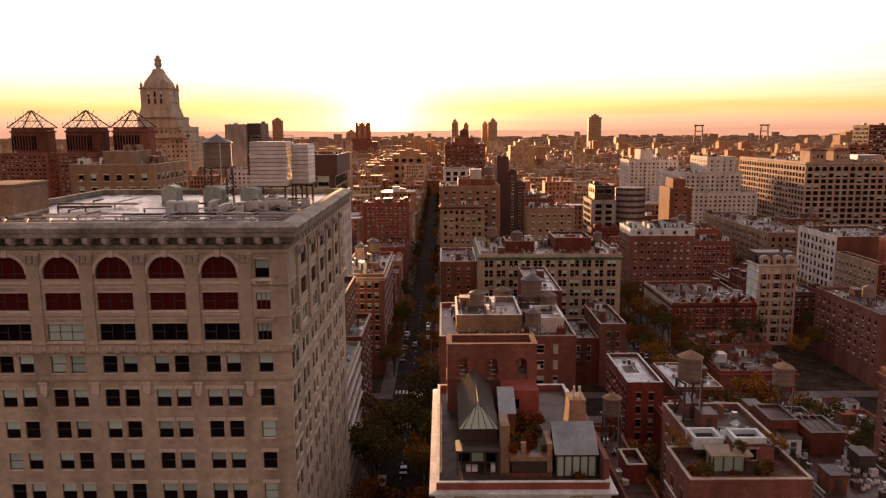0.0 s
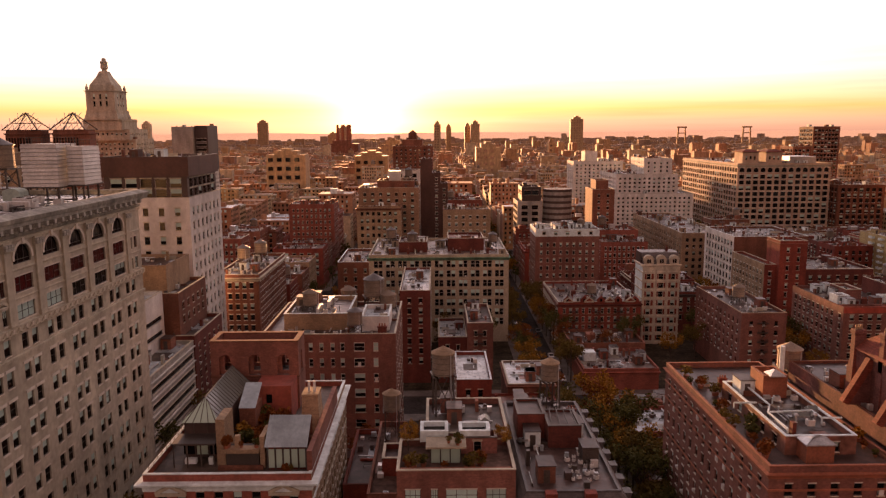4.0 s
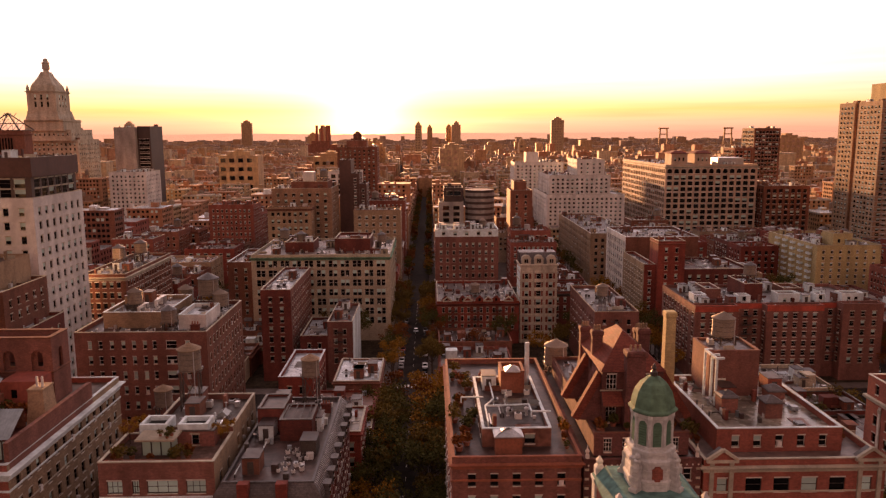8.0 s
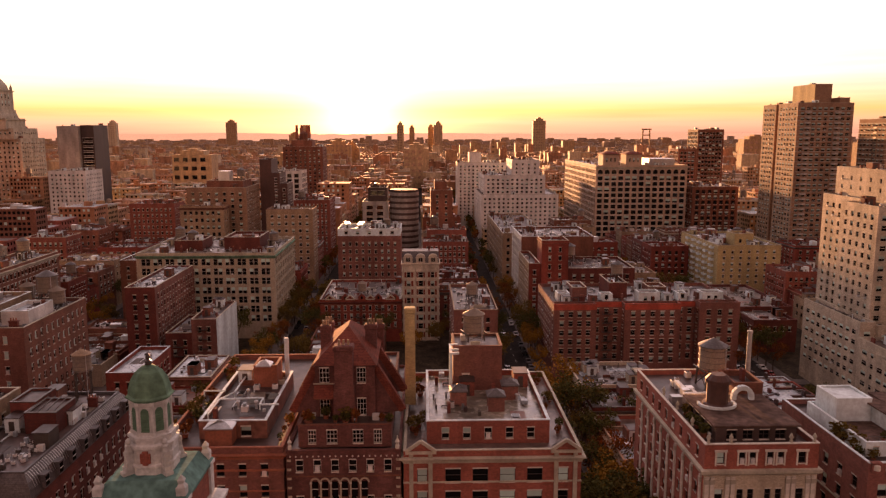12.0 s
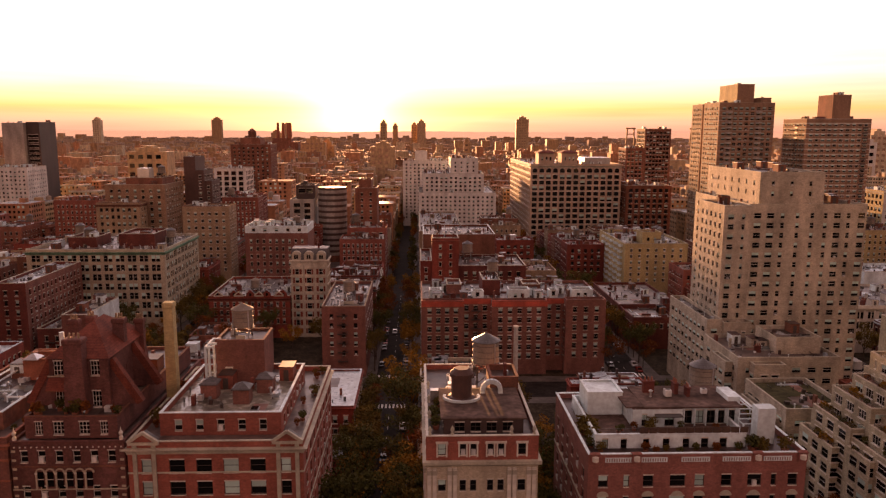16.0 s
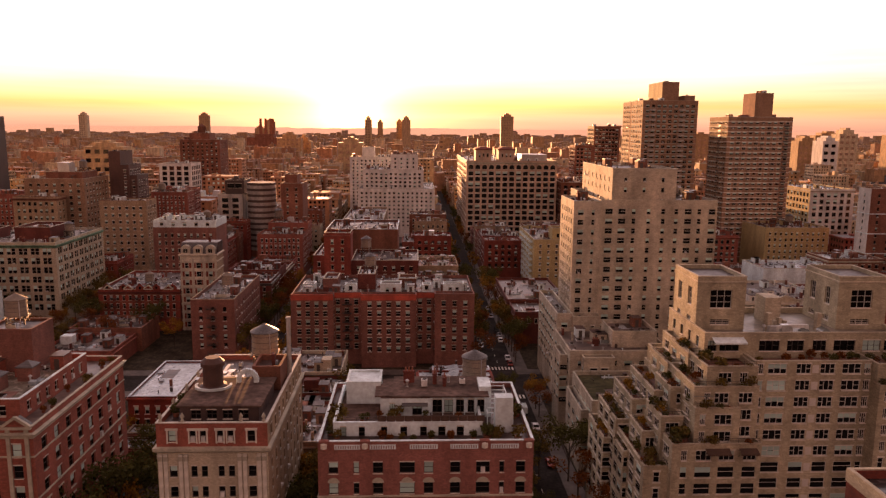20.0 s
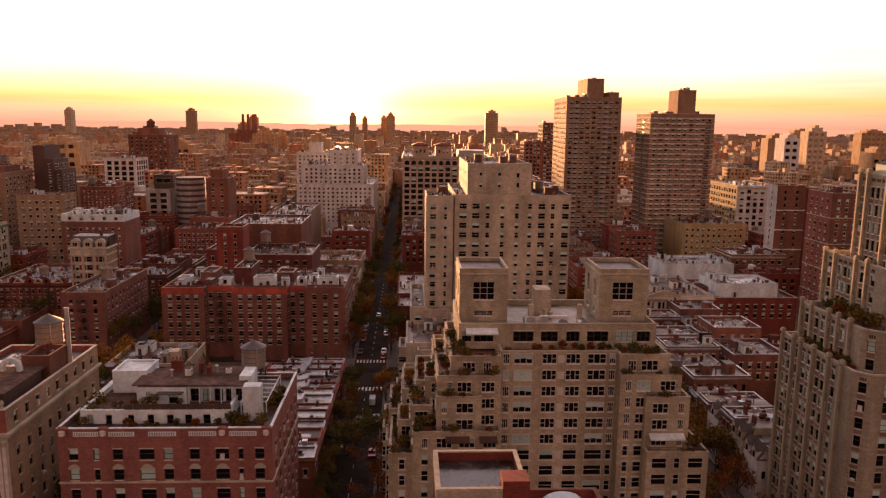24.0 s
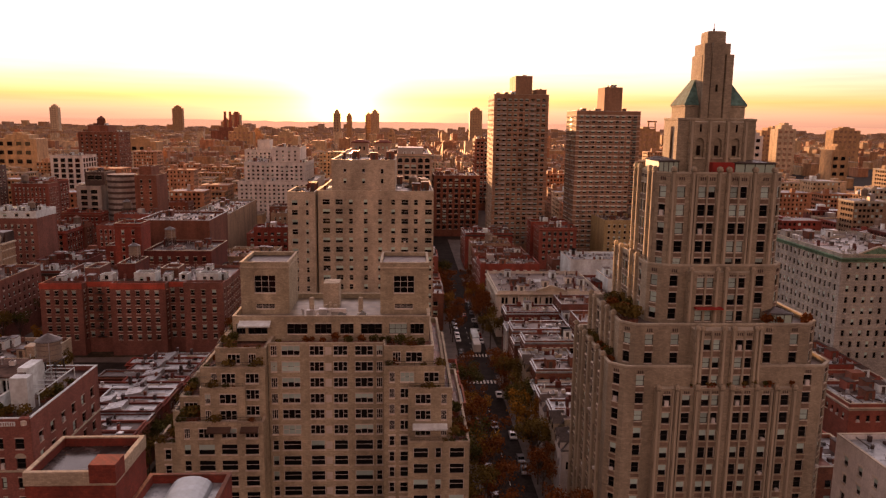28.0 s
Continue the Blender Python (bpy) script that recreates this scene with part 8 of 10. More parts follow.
def row_house(y, w, h, x0, x1, mat, tone, roof, gables, seed):
    """A narrow house; with gables it has a slate mansard and dormers, else a plain parapet."""
    e = house("row_house", f"narrow {tone} row house with " + ("a slate mansard and gabled dormers" if gables else "a flat roof and low parapet"), x0, x1, y, y + w)
    e["group"] = "row houses"
    y1 = y + w - 0.06
    block(e, x0, x1, y, y1, 0.15, h, mat, 3.1, 2.1, 1.0, 1.8, faces="fl", seed=seed, parapet=0 if gables else 0.5, cornice=0.0 if gables else 0.35, margin=0.5, mix=(0.6, 0.3, 0.1, 0), roof=roof, coping=SILVERROOF, junk=1.6)
    if not gables:
        slab(e, "chimney", x0 + 5, x0 + 6.4, y1 - 0.7, y1 - 0.1, h - 0.5, h + 1.1, DARKBRICK)
        return
    m = Mesh()
    m.face([(x0, y1, h), (x0, y, h), (x0 + 2.2, y, h + 2.9), (x0 + 2.2, y1, h + 2.9)], SLATE)
    m.box(x0 + 2.2, x1, y, y1, h, h + 2.9, mat)
    part("mansard", m, e, "slate mansard slope")
    for k in range(gables):
        yc = y + w * (k + 0.5) / gables
        d = Mesh()
        d.box(x0 - 0.1, x0 + 2.4, yc - 0.8, yc + 0.8, h, h + 1.9, mat)
        d.face([(x0 - 0.2, yc + 0.95, h + 1.9), (x0 - 0.2, yc - 0.95, h + 1.9), (x0 - 0.2, yc, h + 3.3)], PALEBRICK)
        for sy in (-1, 1):
            q = [(x0 - 0.35, yc, h + 3.4), (x0 - 0.35, yc + sy * 1.1, h + 1.85), (x0 + 3.0, yc + sy * 1.1, h + 1.85), (x0 + 3.0, yc, h + 3.4)]
            d.face(q if sy < 0 else q[::-1], SLATE)
        d.box(x0 - 0.18, x0 - 0.1, yc - 0.45, yc + 0.45, h + 0.3, h + 1.6, GLASS)
        part("dormer", d, e, "gabled dormer")
    m = Mesh()
    m.face([(x0 + 2.3, y + 0.1, h + 2.93), (x1 - 0.1, y + 0.1, h + 2.93), (x1 - 0.1, y1 - 0.1, h + 2.93), (x0 + 2.3, y1 - 0.1, h + 2.93)], roof)
    part("flat_roof", m, e)
    roof_junk(e, x0 + 2.6, x1 - 0.2, y + 0.2, y1 - 0.2, h + 2.94, mat, random.Random(seed), 1.8)
    slab(e, "chimney", x0 + 6, x0 + 7.5, y1 - 0.8, y1 - 0.1, h + 2.9, h + 4.0, DARKBRICK)


for i, (w, h, x0, x1, mt, tone, rf, g) in enumerate(((6.6, 10.6, 316.6, 330.5, WHITEBRICK, "white", SLATE, 2), (6.0, 12.0, 316.4, 329, BUFFBRICK, "pale brick", GREYROOF, 2), (7.2, 14.6, 317.2, 332, BROWNBRICK, "brown brick", SILVERROOF, 0), (6.2, 11.2, 316.6, 330, WHITEBRICK, "white", GREYROOF, 1),
                                                     (6.8, 13.2, 316.8, 331, ROSEBROWN, "rose brick", GREYROOF, 0), (6.0, 12.4, 316.6, 328, WHITEBRICK, "white", SILVERROOF, 0), (8.6, 15.2, 318.0, 333, BROWNBRICK, "brown brick", GREYROOF, 0), (6.2, 11.6, 316.8, 329, BUFFBRICK, "pale brick", TAR, 2),
                                                     (7.4, 13.8, 317.0, 331, GREYBUFF, "grey brick", SILVERROOF, 0), (9.0, 16.2, 318.6, 334, ROSEBROWN, "rose brick", GREYROOF, 0), (8.0, 13.0, 317.0, 332, BROWNBRICK, "brown brick", SILVERROOF, 0), (10.0, 14.8, 317.6, 336, BROWNBRICK, "brown brick", GREYROOF, 0),
                                                     (9.0, 12.0, 317.2, 333, WHITEBRICK, "white", SILVERROOF, 0), (10.0, 15.4, 318.0, 336, DARKBRICK, "dark brick", GREYROOF, 0))):
    row_house(118 + (0, 6.7, 12.8, 20.1, 26.4, 33.3, 39.4, 48.1, 54.4, 61.9, 71.0, 79.1, 89.2, 98.3)[i], w, h, x0, x1, mt, tone, rf, g, 81 + i)
for i, (x0, x1, y0, y1, h, mt, tone) in enumerate(((336.5, 352, 176, 192, 15.0, ROSEBROWN, "rose brick"), (337.5, 352, 192.1, 206, 18.4, BROWNBRICK, "brown brick"), (337, 352, 206.1, 222, 13.2, DARKBRICK, "dark brick"), (338, 352, 222.1, 236, 16.6, ROSEBROWN, "rose brick"))):
    e = house("row_house", f"wide {tone} house with a grey flat roof", x0, x1, y0, y1)
    block(e, x0, x1, y0, y1, 0.15, h, mt, 3.2, 2.6, 1.1, 1.8, faces="fl", seed=120 + i, roof=GREYROOF, coping=SILVERROOF, junk=1.6, mix=(0.6, 0.3, 0.1, 0))


def side_house(x0, x1, y0, y1, h, mat, tone, roof, over, seed, **kw):
    e = house("side_street_house", f"{tone} side street house with a {over}", x0, x1, y0, y1)
    e["group"] = "side street houses"
    block(e, x0, x1, y0, y1 - 0.05, 0.15, h, mat, 3.2, 2.3, 1.05, 1.8, faces="fr", seed=seed, roof=roof, cornice=0.45, cornice_mat=mat, margin=0.6, mix=(0.6, 0.25, 0.1, 0.05), parapet=0.35, **kw)
    return e


side_house(57.5, 66.4, 133, 147, 20.0, REDBRICK, "tall narrow red brick", PALEDECK, "pale deck roof", 90, coping=TRIM)
e = side_house(50, 67.0, 147, 158, 13.0, DARKBRICK, "dark red brick", SILVERROOF, "silver roof", 91)
slab(e, "skylight", 61, 64.5, 151, 156, 12.1, 12.9, SKYGLASS, "pale glass skylight")
side_house(50, 67.0, 158, 172, 14.6, REDBRICK, "red brick", REDROOF, "reddish parapet roof", 92, coping=REDBRICK)
e = side_house(56, 67.6, 172, 191, 17.0, BROWNBRICK, "brown brick", SILVERROOF, "silver felt roof", 93)
for y in (176, 182, 186):
    slab(e, "skylight", 63.2, 65.0, y, y + 3.0, 16.1, 16.9, SKYGLASS, "pale glass skylight")
for i, (y0, y1, h, mt, tone) in enumerate(((139, 145, 7.6, DARKBRICK, "low dark brick"), (145, 150, 8.6, BROWNBRICK, "low brown brick"))):
    side_house(137, 146.8, y0, y1, h, mt, tone, SILVERROOF, "silver roof", 94 + i)
side_house(136, 147.2, 150, 177, 15.5, REDBRICK, "long red brick", SILVERROOF, "silver felt roof", 96, coping=SILVERROOF, mats={"r": TANBRICK}, junk=0.3)
rg = random.Random(77)
for i, (y, d, mt, tone) in enumerate(((118.5, 5.6, BROWNBRICK, "brown brick"), (124.1, 5.0, DARKBRICK, "dark brick"), (129.1, 5.8, PINKBRICK, "rose brick"), (134.9, 5.2, BROWNBRICK, "brown brick"), (140.1, 5.6, DARKBRICK, "dark brick"), (145.7, 5.0, REDBRICK, "red brick"), (150.7, 6.2, BROWNBRICK, "brown brick"),
                                       (156.9, 5.2, DARKBRICK, "dark brick"), (162.1, 5.8, REDBRICK, "red brick"), (167.9, 5.4, BROWNBRICK, "brown brick"), (173.3, 6.2, DARKBRICK, "dark brick"), (179.5, 5.6, REDBRICK, "red brick"), (185.1, 5.4, BROWNBRICK, "brown brick"))):
    h, x0 = 11.6 - 0.16 * i + rg.uniform(-0.35, 0.35), rg.uniform(200, 209)
    rf = DARKSLAB if i in (2, 9) else SILVERROOF
    e = side_house(x0, 225.2, y, y + d, h, mt, tone, rf, "dark felt roof" if i in (2, 9) else "silver felt roof", 100 + i, coping=mt if i % 3 else rf)
    # a lean-to, a low back wing and chimney stacks on each roof
    a, b, m = rg.uniform(x0 + 3, 214), rg.uniform(2.5, 5), Mesh()
    m.face([(a, y + 0.5, h + 0.1), (a + b, y + 0.5, h + 1.0), (a + b, y + d - 0.6, h + 1.0), (a, y + d - 0.6, h + 0.1)], SILVERROOF)
    m.face([(a, y + 0.5, h - 0.35), (a + b, y + 0.5, h - 0.35), (a + b, y + 0.5, h + 1.0), (a, y + 0.5, h + 0.1)], GALV)
    m.face([(a + b, y + 0.5, h - 0.35), (a + b, y + d - 0.6, h - 0.35), (a + b, y + d - 0.6, h + 1.0), (a + b, y + 0.5, h + 1.0)], GALV)
    part("lean_to", m, e, "silver lean-to roof")
    for k in range(2):
        c = rg.uniform(x0 + 2, 223)
        slab(e, "chimney", c, c + 0.6, y + d - 1.3, y + d - 0.1, h - 0.3, h + rg.uniform(0.9, 1.9), DARKSLAB, "black chimney stack")
RT = house("office_building", "pale stone building with a green pediment and roof plant", 415, 450, 184, 235)
block(RT, 415, 450, 186, 235, 0.15, 41, GREYSTONE, 3.5, 2.7, 1.1, 1.9, faces="fl", seed=56, cornice=0.9, cornice_mat=COPPER, roof=GREYROOF)
pediment(RT, 420, 432, 186, 41.2, 2.2, COPPER)
RW = house("brick_building", "white rendered low building with a parapet", 356, 380, 66, 88)
block(RW, 357, 380, 70, 88, 0.15, 27.5, WHITEBRICK, 3.2, 3.4, 1.2, 1.6, faces="fl", seed=77, roof=SILVERROOF)
BR = house("loft_building", "brown stone loft building with wide windows", 303, 334, 482, 520)
block(BR, 303, 334, 482, 520, 0.15, 42.4, BROWNBRICK, 3.6, 3.8, 2.4, 2.4, faces="flr", seed=34)
DK = house("office_tower", "dark glass office tower with one edge coloured as if sunlit", 361, 384, 635, 660)
# tan brick on the left face holds the sunlight in its colour
block(DK, 361, 384, 635, 660, 0.15, 80.8, BROWNBRICK, 3.5, 3, 2.4, 2.2, faces="fl", seed=35, mats={"l": TANBRICK})
block(DK, 345, 361, 636, 660, 0.15, 64, BROWNBRICK, 3.5, 3, 2.4, 2.2, faces="fl", seed=35)

# ---------------------------------------------------------------- west side of the avenue, close under the camera
CU = house("church_tower", "white stone cupola with a green copper dome on a brick base", 94.4, 102.8, 46, 54)


def cupola():
    cx, cy = 98.6, 50.0
    block(CU, cx - 4.4, cx + 4.4, cy - 4.4, cy + 4.4, 0.15, 45.4, PINKBRICK, 3.6, 3.2, 1.2, 2.0, faces="f", seed=9, parapet=0, roof=TRIM)
    ring(CU, "cornice", cx - 4.4, cx + 4.4, cy - 4.4, cy + 4.4, [(0.004, 44.6), (0.4, 45.0), (0.5, 45.5), (0.0, 45.8), (-0.3, 46.0)], STONEWHITE, "white stone cornice", True)
    block(CU, cx - 3.7, cx + 3.7, cy - 3.7, cy + 3.7, 46.0, 48.6, PINKBRICK, faces="", parapet=0, roof=TRIM)
    for sx in (-1, 1):
        for sy in (-1, 1):
            m = Mesh()
            m.loft(cx + sx * 3.4 - 0.5, cx + sx * 3.4 + 0.5, cy + sy * 3.4 - 0.5, cy + sy * 3.4 + 0.5, [(0, 45.9), (0, 48.6), (0.12, 48.7), (0.12, 49.0), (-0.12, 49.1), (-0.1, 49.9), (-0.3, 50.2), (-0.22, 50.5), (-0.45, 50.9)], STONEWHITE, True)
            part("pinnacle", m, CU, "white stone corner pier with urn")
    for i in range(6):
        slab(CU, "quoin", cx - 2.6 + 5.2 * (i % 2) - 0.3, cx - 2.6 + 5.2 * (i % 2) + 0.3, cy - 3.78, cy - 3.7, 46.1 + 0.85 * (i // 2), 46.6 + 0.85 * (i // 2), STONEWHITE)
    m = Mesh()
    m.loft(cx - 3.2, cx + 3.2, cy - 3.2, cy + 3.2, [(0.55, 48.6), (0.75, 48.8), (0.75, 49.05), (-0.3, 50.2)], TEALCOPPER, True)
    part("copper_skirt", m, CU, "sloping teal copper ledge")
    m = Mesh()
    m.turned(cx, cy, [(2.3, 49.6), (2.3, 50.1), (2.1, 50.2), (2.1, 50.75), (2.2, 50.85), (2.2, 51.05), (2.05, 51.15), (2.05, 51.9), (2.0, 51.95), (2.0, 52.4), (2.2, 52.5), (2.2, 52.75), (1.9, 52.85), (1.9, 53.15), (2.0, 53.2), (2.0, 53.45), (1.75, 53.5), (1.7, 53.6)], STONEWHITE, 8, spin=math.pi / 8)
    base = part("octagonal_base", m, CU, "white stepped stone base")
    for i in range(4):
        a = math.pi / 2 * i + math.pi / 4
        m = Mesh()
        for k in range(7):
            r0, r1 = 1.7, (3.0, 2.85, 2.62, 2.5, 2.46, 2.5, 2.36)[k]
            z0 = 49.7 + 0.42 * k
            m.box(r0, r1, -0.36 + 0.02 * k, 0.36 - 0.02 * k, z0, z0 + 0.36, STONEWHITE, True)
            m.box(r0, r1 - 0.1, -0.3, 0.3, z0 + 0.36, z0 + 0.42, STONEWHITE)
        m.turned(2.15, 0, [(0.3, 52.64), (0.3, 52.7), (0.14, 52.8), (0.26, 53.0), (0.2, 53.2), (0.04, 53.35)], STONEWHITE, 8)
        ob = part("buttress", m, base, "stepped scroll buttress with an urn")
        ob.matrix_local = pose(cx, cy, 0, 0, 0, math.degrees(a))
    m = Mesh()
    m.turned(cx, cy, [(1.66, 53.4), (1.66, 53.7), (1.58, 53.75), (1.58, 56.0), (1.7, 56.1), (1.7, 56.5)], STONEWHITE, 8, spin=math.pi / 8)
    drum = part("drum", m, CU, "white stone drum")
    cm = Mesh()
    cm.turned(0, 0, [(0.2, 53.4), (0.2, 53.7), (0.14, 53.8), (0.13, 55.9), (0.2, 56.1), (0.2, 56.5)], STONEWHITE, 8)
    row_of(drum, "column", cm, [(cx + 1.58 * math.cos(math.pi / 4 * i + math.pi / 8), cy + 1.58 * math.sin(math.pi / 4 * i + math.pi / 8), 0) for i in range(8)])
    lv = Mesh()
    n = 6
    zc, r = 1.75, 0.34
    lv.face([(-r, -0.03, 0), (r, -0.03, 0)] + [(r * math.cos(math.pi * i / n), -0.03, zc + r * math.sin(math.pi * i / n)) for i in range(n + 1)], COPPER)
    for k in range(8):
        lv.box(-r, r, -0.1, -0.03, 0.08 + 0.22 * k, 0.15 + 0.22 * k, COPPER, True)
    d = lv.data("louvre")
    for i in range(8):
        a = math.pi / 4 * i - math.pi / 2
        ob = part("louvre", d, drum, "green louvred opening")
        rr = 1.58 * math.cos(math.pi / 8)
        ob.matrix_local = pose(cx + rr * math.cos(a), cy + rr * math.sin(a), 53.8, 0, 0, math.degrees(a) + 90)
    m = Mesh()
    m.turned(cx, cy, [(1.7, 56.4), (1.98, 56.6), (1.98, 56.72), (1.78, 56.85), (1.7, 57.4), (1.48, 58.15), (1.1, 58.75), (0.6, 59.15), (0.2, 59.3)], COPPER, 8, spin=math.pi / 8)
    part("dome", m, CU, "faceted green copper dome")
    m = Mesh()
    m.turned(cx, cy, [(0.3, 59.3), (0.3, 59.6), (0.12, 59.75), (0.2, 59.95), (0.05, 60.3)], STEEL, 8)
    part("finial", m, CU)
    m = Mesh()
    m.box(cx - 0.42, cx + 0.42, cy - 2.02, cy - 1.8, 51.25, 52.1, PINKBRICK, True)
    m.box(cx - 0.22, cx + 0.22, cy - 2.08, cy - 1.8, 51.1, 52.3, PINKBRICK, True)
    part("brick_panel", m, base, "red brick panel")


STONEWHITE = surface("white_stone", (0.56, 0.575, 0.56), 0.8, 0.15, 3.0, 0.3)
cupola()
FG = house("brick_building", "red brick roof house with a pale stone coping and sunken roof", 247, 262.5, 40, 50.5)
block(FG, 247, 255.6, 41.2, 49.6, 0.15, 45.0, REDBRICK, 3.4, 2.4, 0.9, 1.6, faces="f", seed=3, parapet=0.9, coping=BUFFBRICK, roof=WETROOF, rows=[(38.8, 1.7)], cut=4, junk=0)
ring(FG, "stone_band", 247, 255.6, 41.2, 49.6, [(0.006, 43.7), (0.08, 43.75), (0.08, 45.0), (0.006, 45.1)], BUFFBRICK)
slab(FG, "chimney", 253.2, 255.75, 41.05, 43.4, 44.0, 45.9, REDBRICK)
block(FG, 255.7, 264.5, 40.6, 50.4, 0.15, 40.2, REDBRICK, 3.4, 2.4, 0.9, 1.6, faces="f", seed=4, coping=BROWNBRICK, roof=SILVERROOF, junk=0)
m = Mesh()
for i in range(8):
    a0, a1 = math.pi * i / 8, math.pi * (i + 1) / 8
    m.face([(260.6 - 2.2 * math.cos(a0), 42.6, 39.4 + 1.2 * math.sin(a0)), (260.6 - 2.2 * math.cos(a1), 42.6, 39.4 + 1.2 * math.sin(a1)), (260.6 - 2.2 * math.cos(a1), 49.2, 39.4 + 1.2 * math.sin(a1)), (260.6 - 2.2 * math.cos(a0), 49.2, 39.4 + 1.2 * math.sin(a0))], BLUEMETAL)
m.face([(260.6 - 2.2 * math.cos(math.pi * i / 8), 42.6, 39.4 + 1.2 * math.sin(math.pi * i / 8)) for i in range(9)], GLASS)
part("barrel_roof", m, FG, "blue-grey barrel skylight")
# ---------------------------------------------------------------- loose things on the roofs
rng = random.Random(11)


def water_tank(label, r=2.1, h=3.6, leg=3.2, wood=None, cone=None):
    wood, cone = wood or TANKWOOD, cone or SLATE
    e = thing("water_tank", label, "water tank", group="rooftop water tanks")
    m = Mesh()
    m.turned(0, 0, [(r * 1.02, leg), (r, leg + h)], wood, 20)
    barrel = part("barrel", m, e, "barrel of upright wooden staves", smooth=False)
    for k in range(4):
        m = Mesh()
        z = leg + h * (0.06 + 0.26 * k)
        m.turned(0, 0, [(r * 1.02, z - 0.03), (r * 1.05, z), (r * 1.02, z + 0.05)], STEEL, 20, False)
        part("hoop", m, barrel)
    m = Mesh()
    m.turned(0, 0, [(r * 1.12, leg + h - 0.02), (r * 1.12, leg + h + 0.1), (0.12, leg + h + r * 0.62), (0.05, leg + h + r * 0.68)], cone, 16)
    part("conical_roof", m, e)
    m = Mesh()
    for i in range(5):
        x = -r + 2 * r * i / 4
        m.beam((x, -r, leg - 0.15), (x, r, leg - 0.15), 0.26, STEEL)
    part("platform", m, e)
    a = r * 0.78
    for sx in (-1, 1):
        for sy in (-1, 1):
            m = Mesh()
            m.beam((sx * a * 1.08, sy * a * 1.08, 0), (sx * a, sy * a, leg - 0.2), 0.24, STEEL)
            part("leg", m, e)
    m = Mesh()
    for sx, sy, tx, ty in ((-1, -1, 1, -1), (1, -1, 1, 1), (1, 1, -1, 1), (-1, 1, -1, -1)):
        m.beam((sx * a, sy * a, 0.3), (tx * a, ty * a, leg - 0.5), 0.1, STEEL)
        m.beam((tx * a, ty * a, 0.3), (sx * a, sy * a, leg - 0.5), 0.1, STEEL)
    part("bracing", m, e, kind="stuff")
    m = Mesh()
    m.beam((r * 0.5, -r * 1.05, 0), (r * 0.5, -r * 1.05, leg + h), 0.12, GALV)
    part("riser_pipe", m, e)
    return e


def put(proto, x, y, z, turn=0.0, size=1.0):
    ob = copy_thing(proto, pose(x, y, z, 0, 0, turn))
    ob.scale = (size, size, size)
    return ob


PROTO = []


def proto(e):
    PROTO.append(e)
    return e


TANK = proto(water_tank("weathered wooden water tank with slate cone roof on steel legs"))
TANKTALL = proto(water_tank("pale wooden water tank on tall thin steel legs", 1.75, 3.4, 6.4, TANKWOOD, TANBRICK))
TANKLOW = proto(water_tank("dark wooden water tank with pointed roof on a roof", 1.9, 3.2, 1.6, TANKWOOD, TANKWOOD))


def cooler():
    e = thing("air_conditioner", "pale metal rooftop cooler with a round fan", "air conditioner", group="rooftop coolers")
    m = Mesh()
    m.loft(-0.55, 0.55, -0.45, 0.45, [(0, 0.12), (0, 1.0), (-0.05, 1.05)], PALEMETAL, True)
    for x in (-0.45, 0.45):
        m.box(x - 0.06, x + 0.06, -0.4, 0.4, 0, 0.12, STEEL)
    casing = part("casing", m, e)
    m = Mesh()
    m.turned(0, 0, [(0.36, 1.05), (0.36, 1.12), (0.3, 1.12), (0.3, 1.0)], STEEL, 12, False)
    m.turned(0, 0, [(0.3, 1.06)], STEEL, 12)
    part("fan_ring", m, casing)
    return e


def vent():
    e = thing("roof_vent", "galvanised roof vent pipe with a cap", "vent", group="roof vents")
    m = Mesh()
    m.turned(0, 0, [(0.22, 0), (0.16, 0.12), (0.16, 0.9)], GALV, 8)
    pipe = part("pipe", m, e)
    m = Mesh()
    m.turned(0, 0, [(0.34, 0.92), (0.3, 1.05), (0.05, 1.22)], GALV, 8)
    part("cap", m, pipe)
    return e


def skylight():
    e = thing("skylight", "small pitched roof skylight with metal frame", "skylight", group="skylights")
    m = Mesh()
    m.box(-1.0, 1.0, -0.8, 0.8, 0, 0.35, GALV)
    part("kerb", m, e)
    m = Mesh()
    m.face([(-1, -0.8, 0.36), (1, -0.8, 0.36), (0.7, 0, 0.95), (-0.7, 0, 0.95)], SKYGLASS)
    m.face([(1, 0.8, 0.36), (-1, 0.8, 0.36), (-0.7, 0, 0.95), (0.7, 0, 0.95)], SKYGLASS)
    m.face([(1, -0.8, 0.36), (1, 0.8, 0.36), (0.7, 0, 0.95)], SKYGLASS)
    m.face([(-1, 0.8, 0.36), (-1, -0.8, 0.36), (-0.7, 0, 0.95)], SKYGLASS)
    part("glass", m, e)
    return e


def chimney():
    e = thing("chimney", "brick chimney stack with clay pots", "chimney", group="roof chimneys")
    m = Mesh()
    m.loft(-0.9, 0.9, -0.35, 0.35, [(0, 0), (0, 1.7), (0.1, 1.75), (0.1, 1.95)], DARKBRICK, True)
    shaft = part("shaft", m, e)
    for x in (-0.55, 0, 0.55):
        m = Mesh()
        m.turned(x, 0, [(0.17, 1.95), (0.13, 2.6)], TERRACOTTA, 8)
        part("pot", m, shaft)
    return e


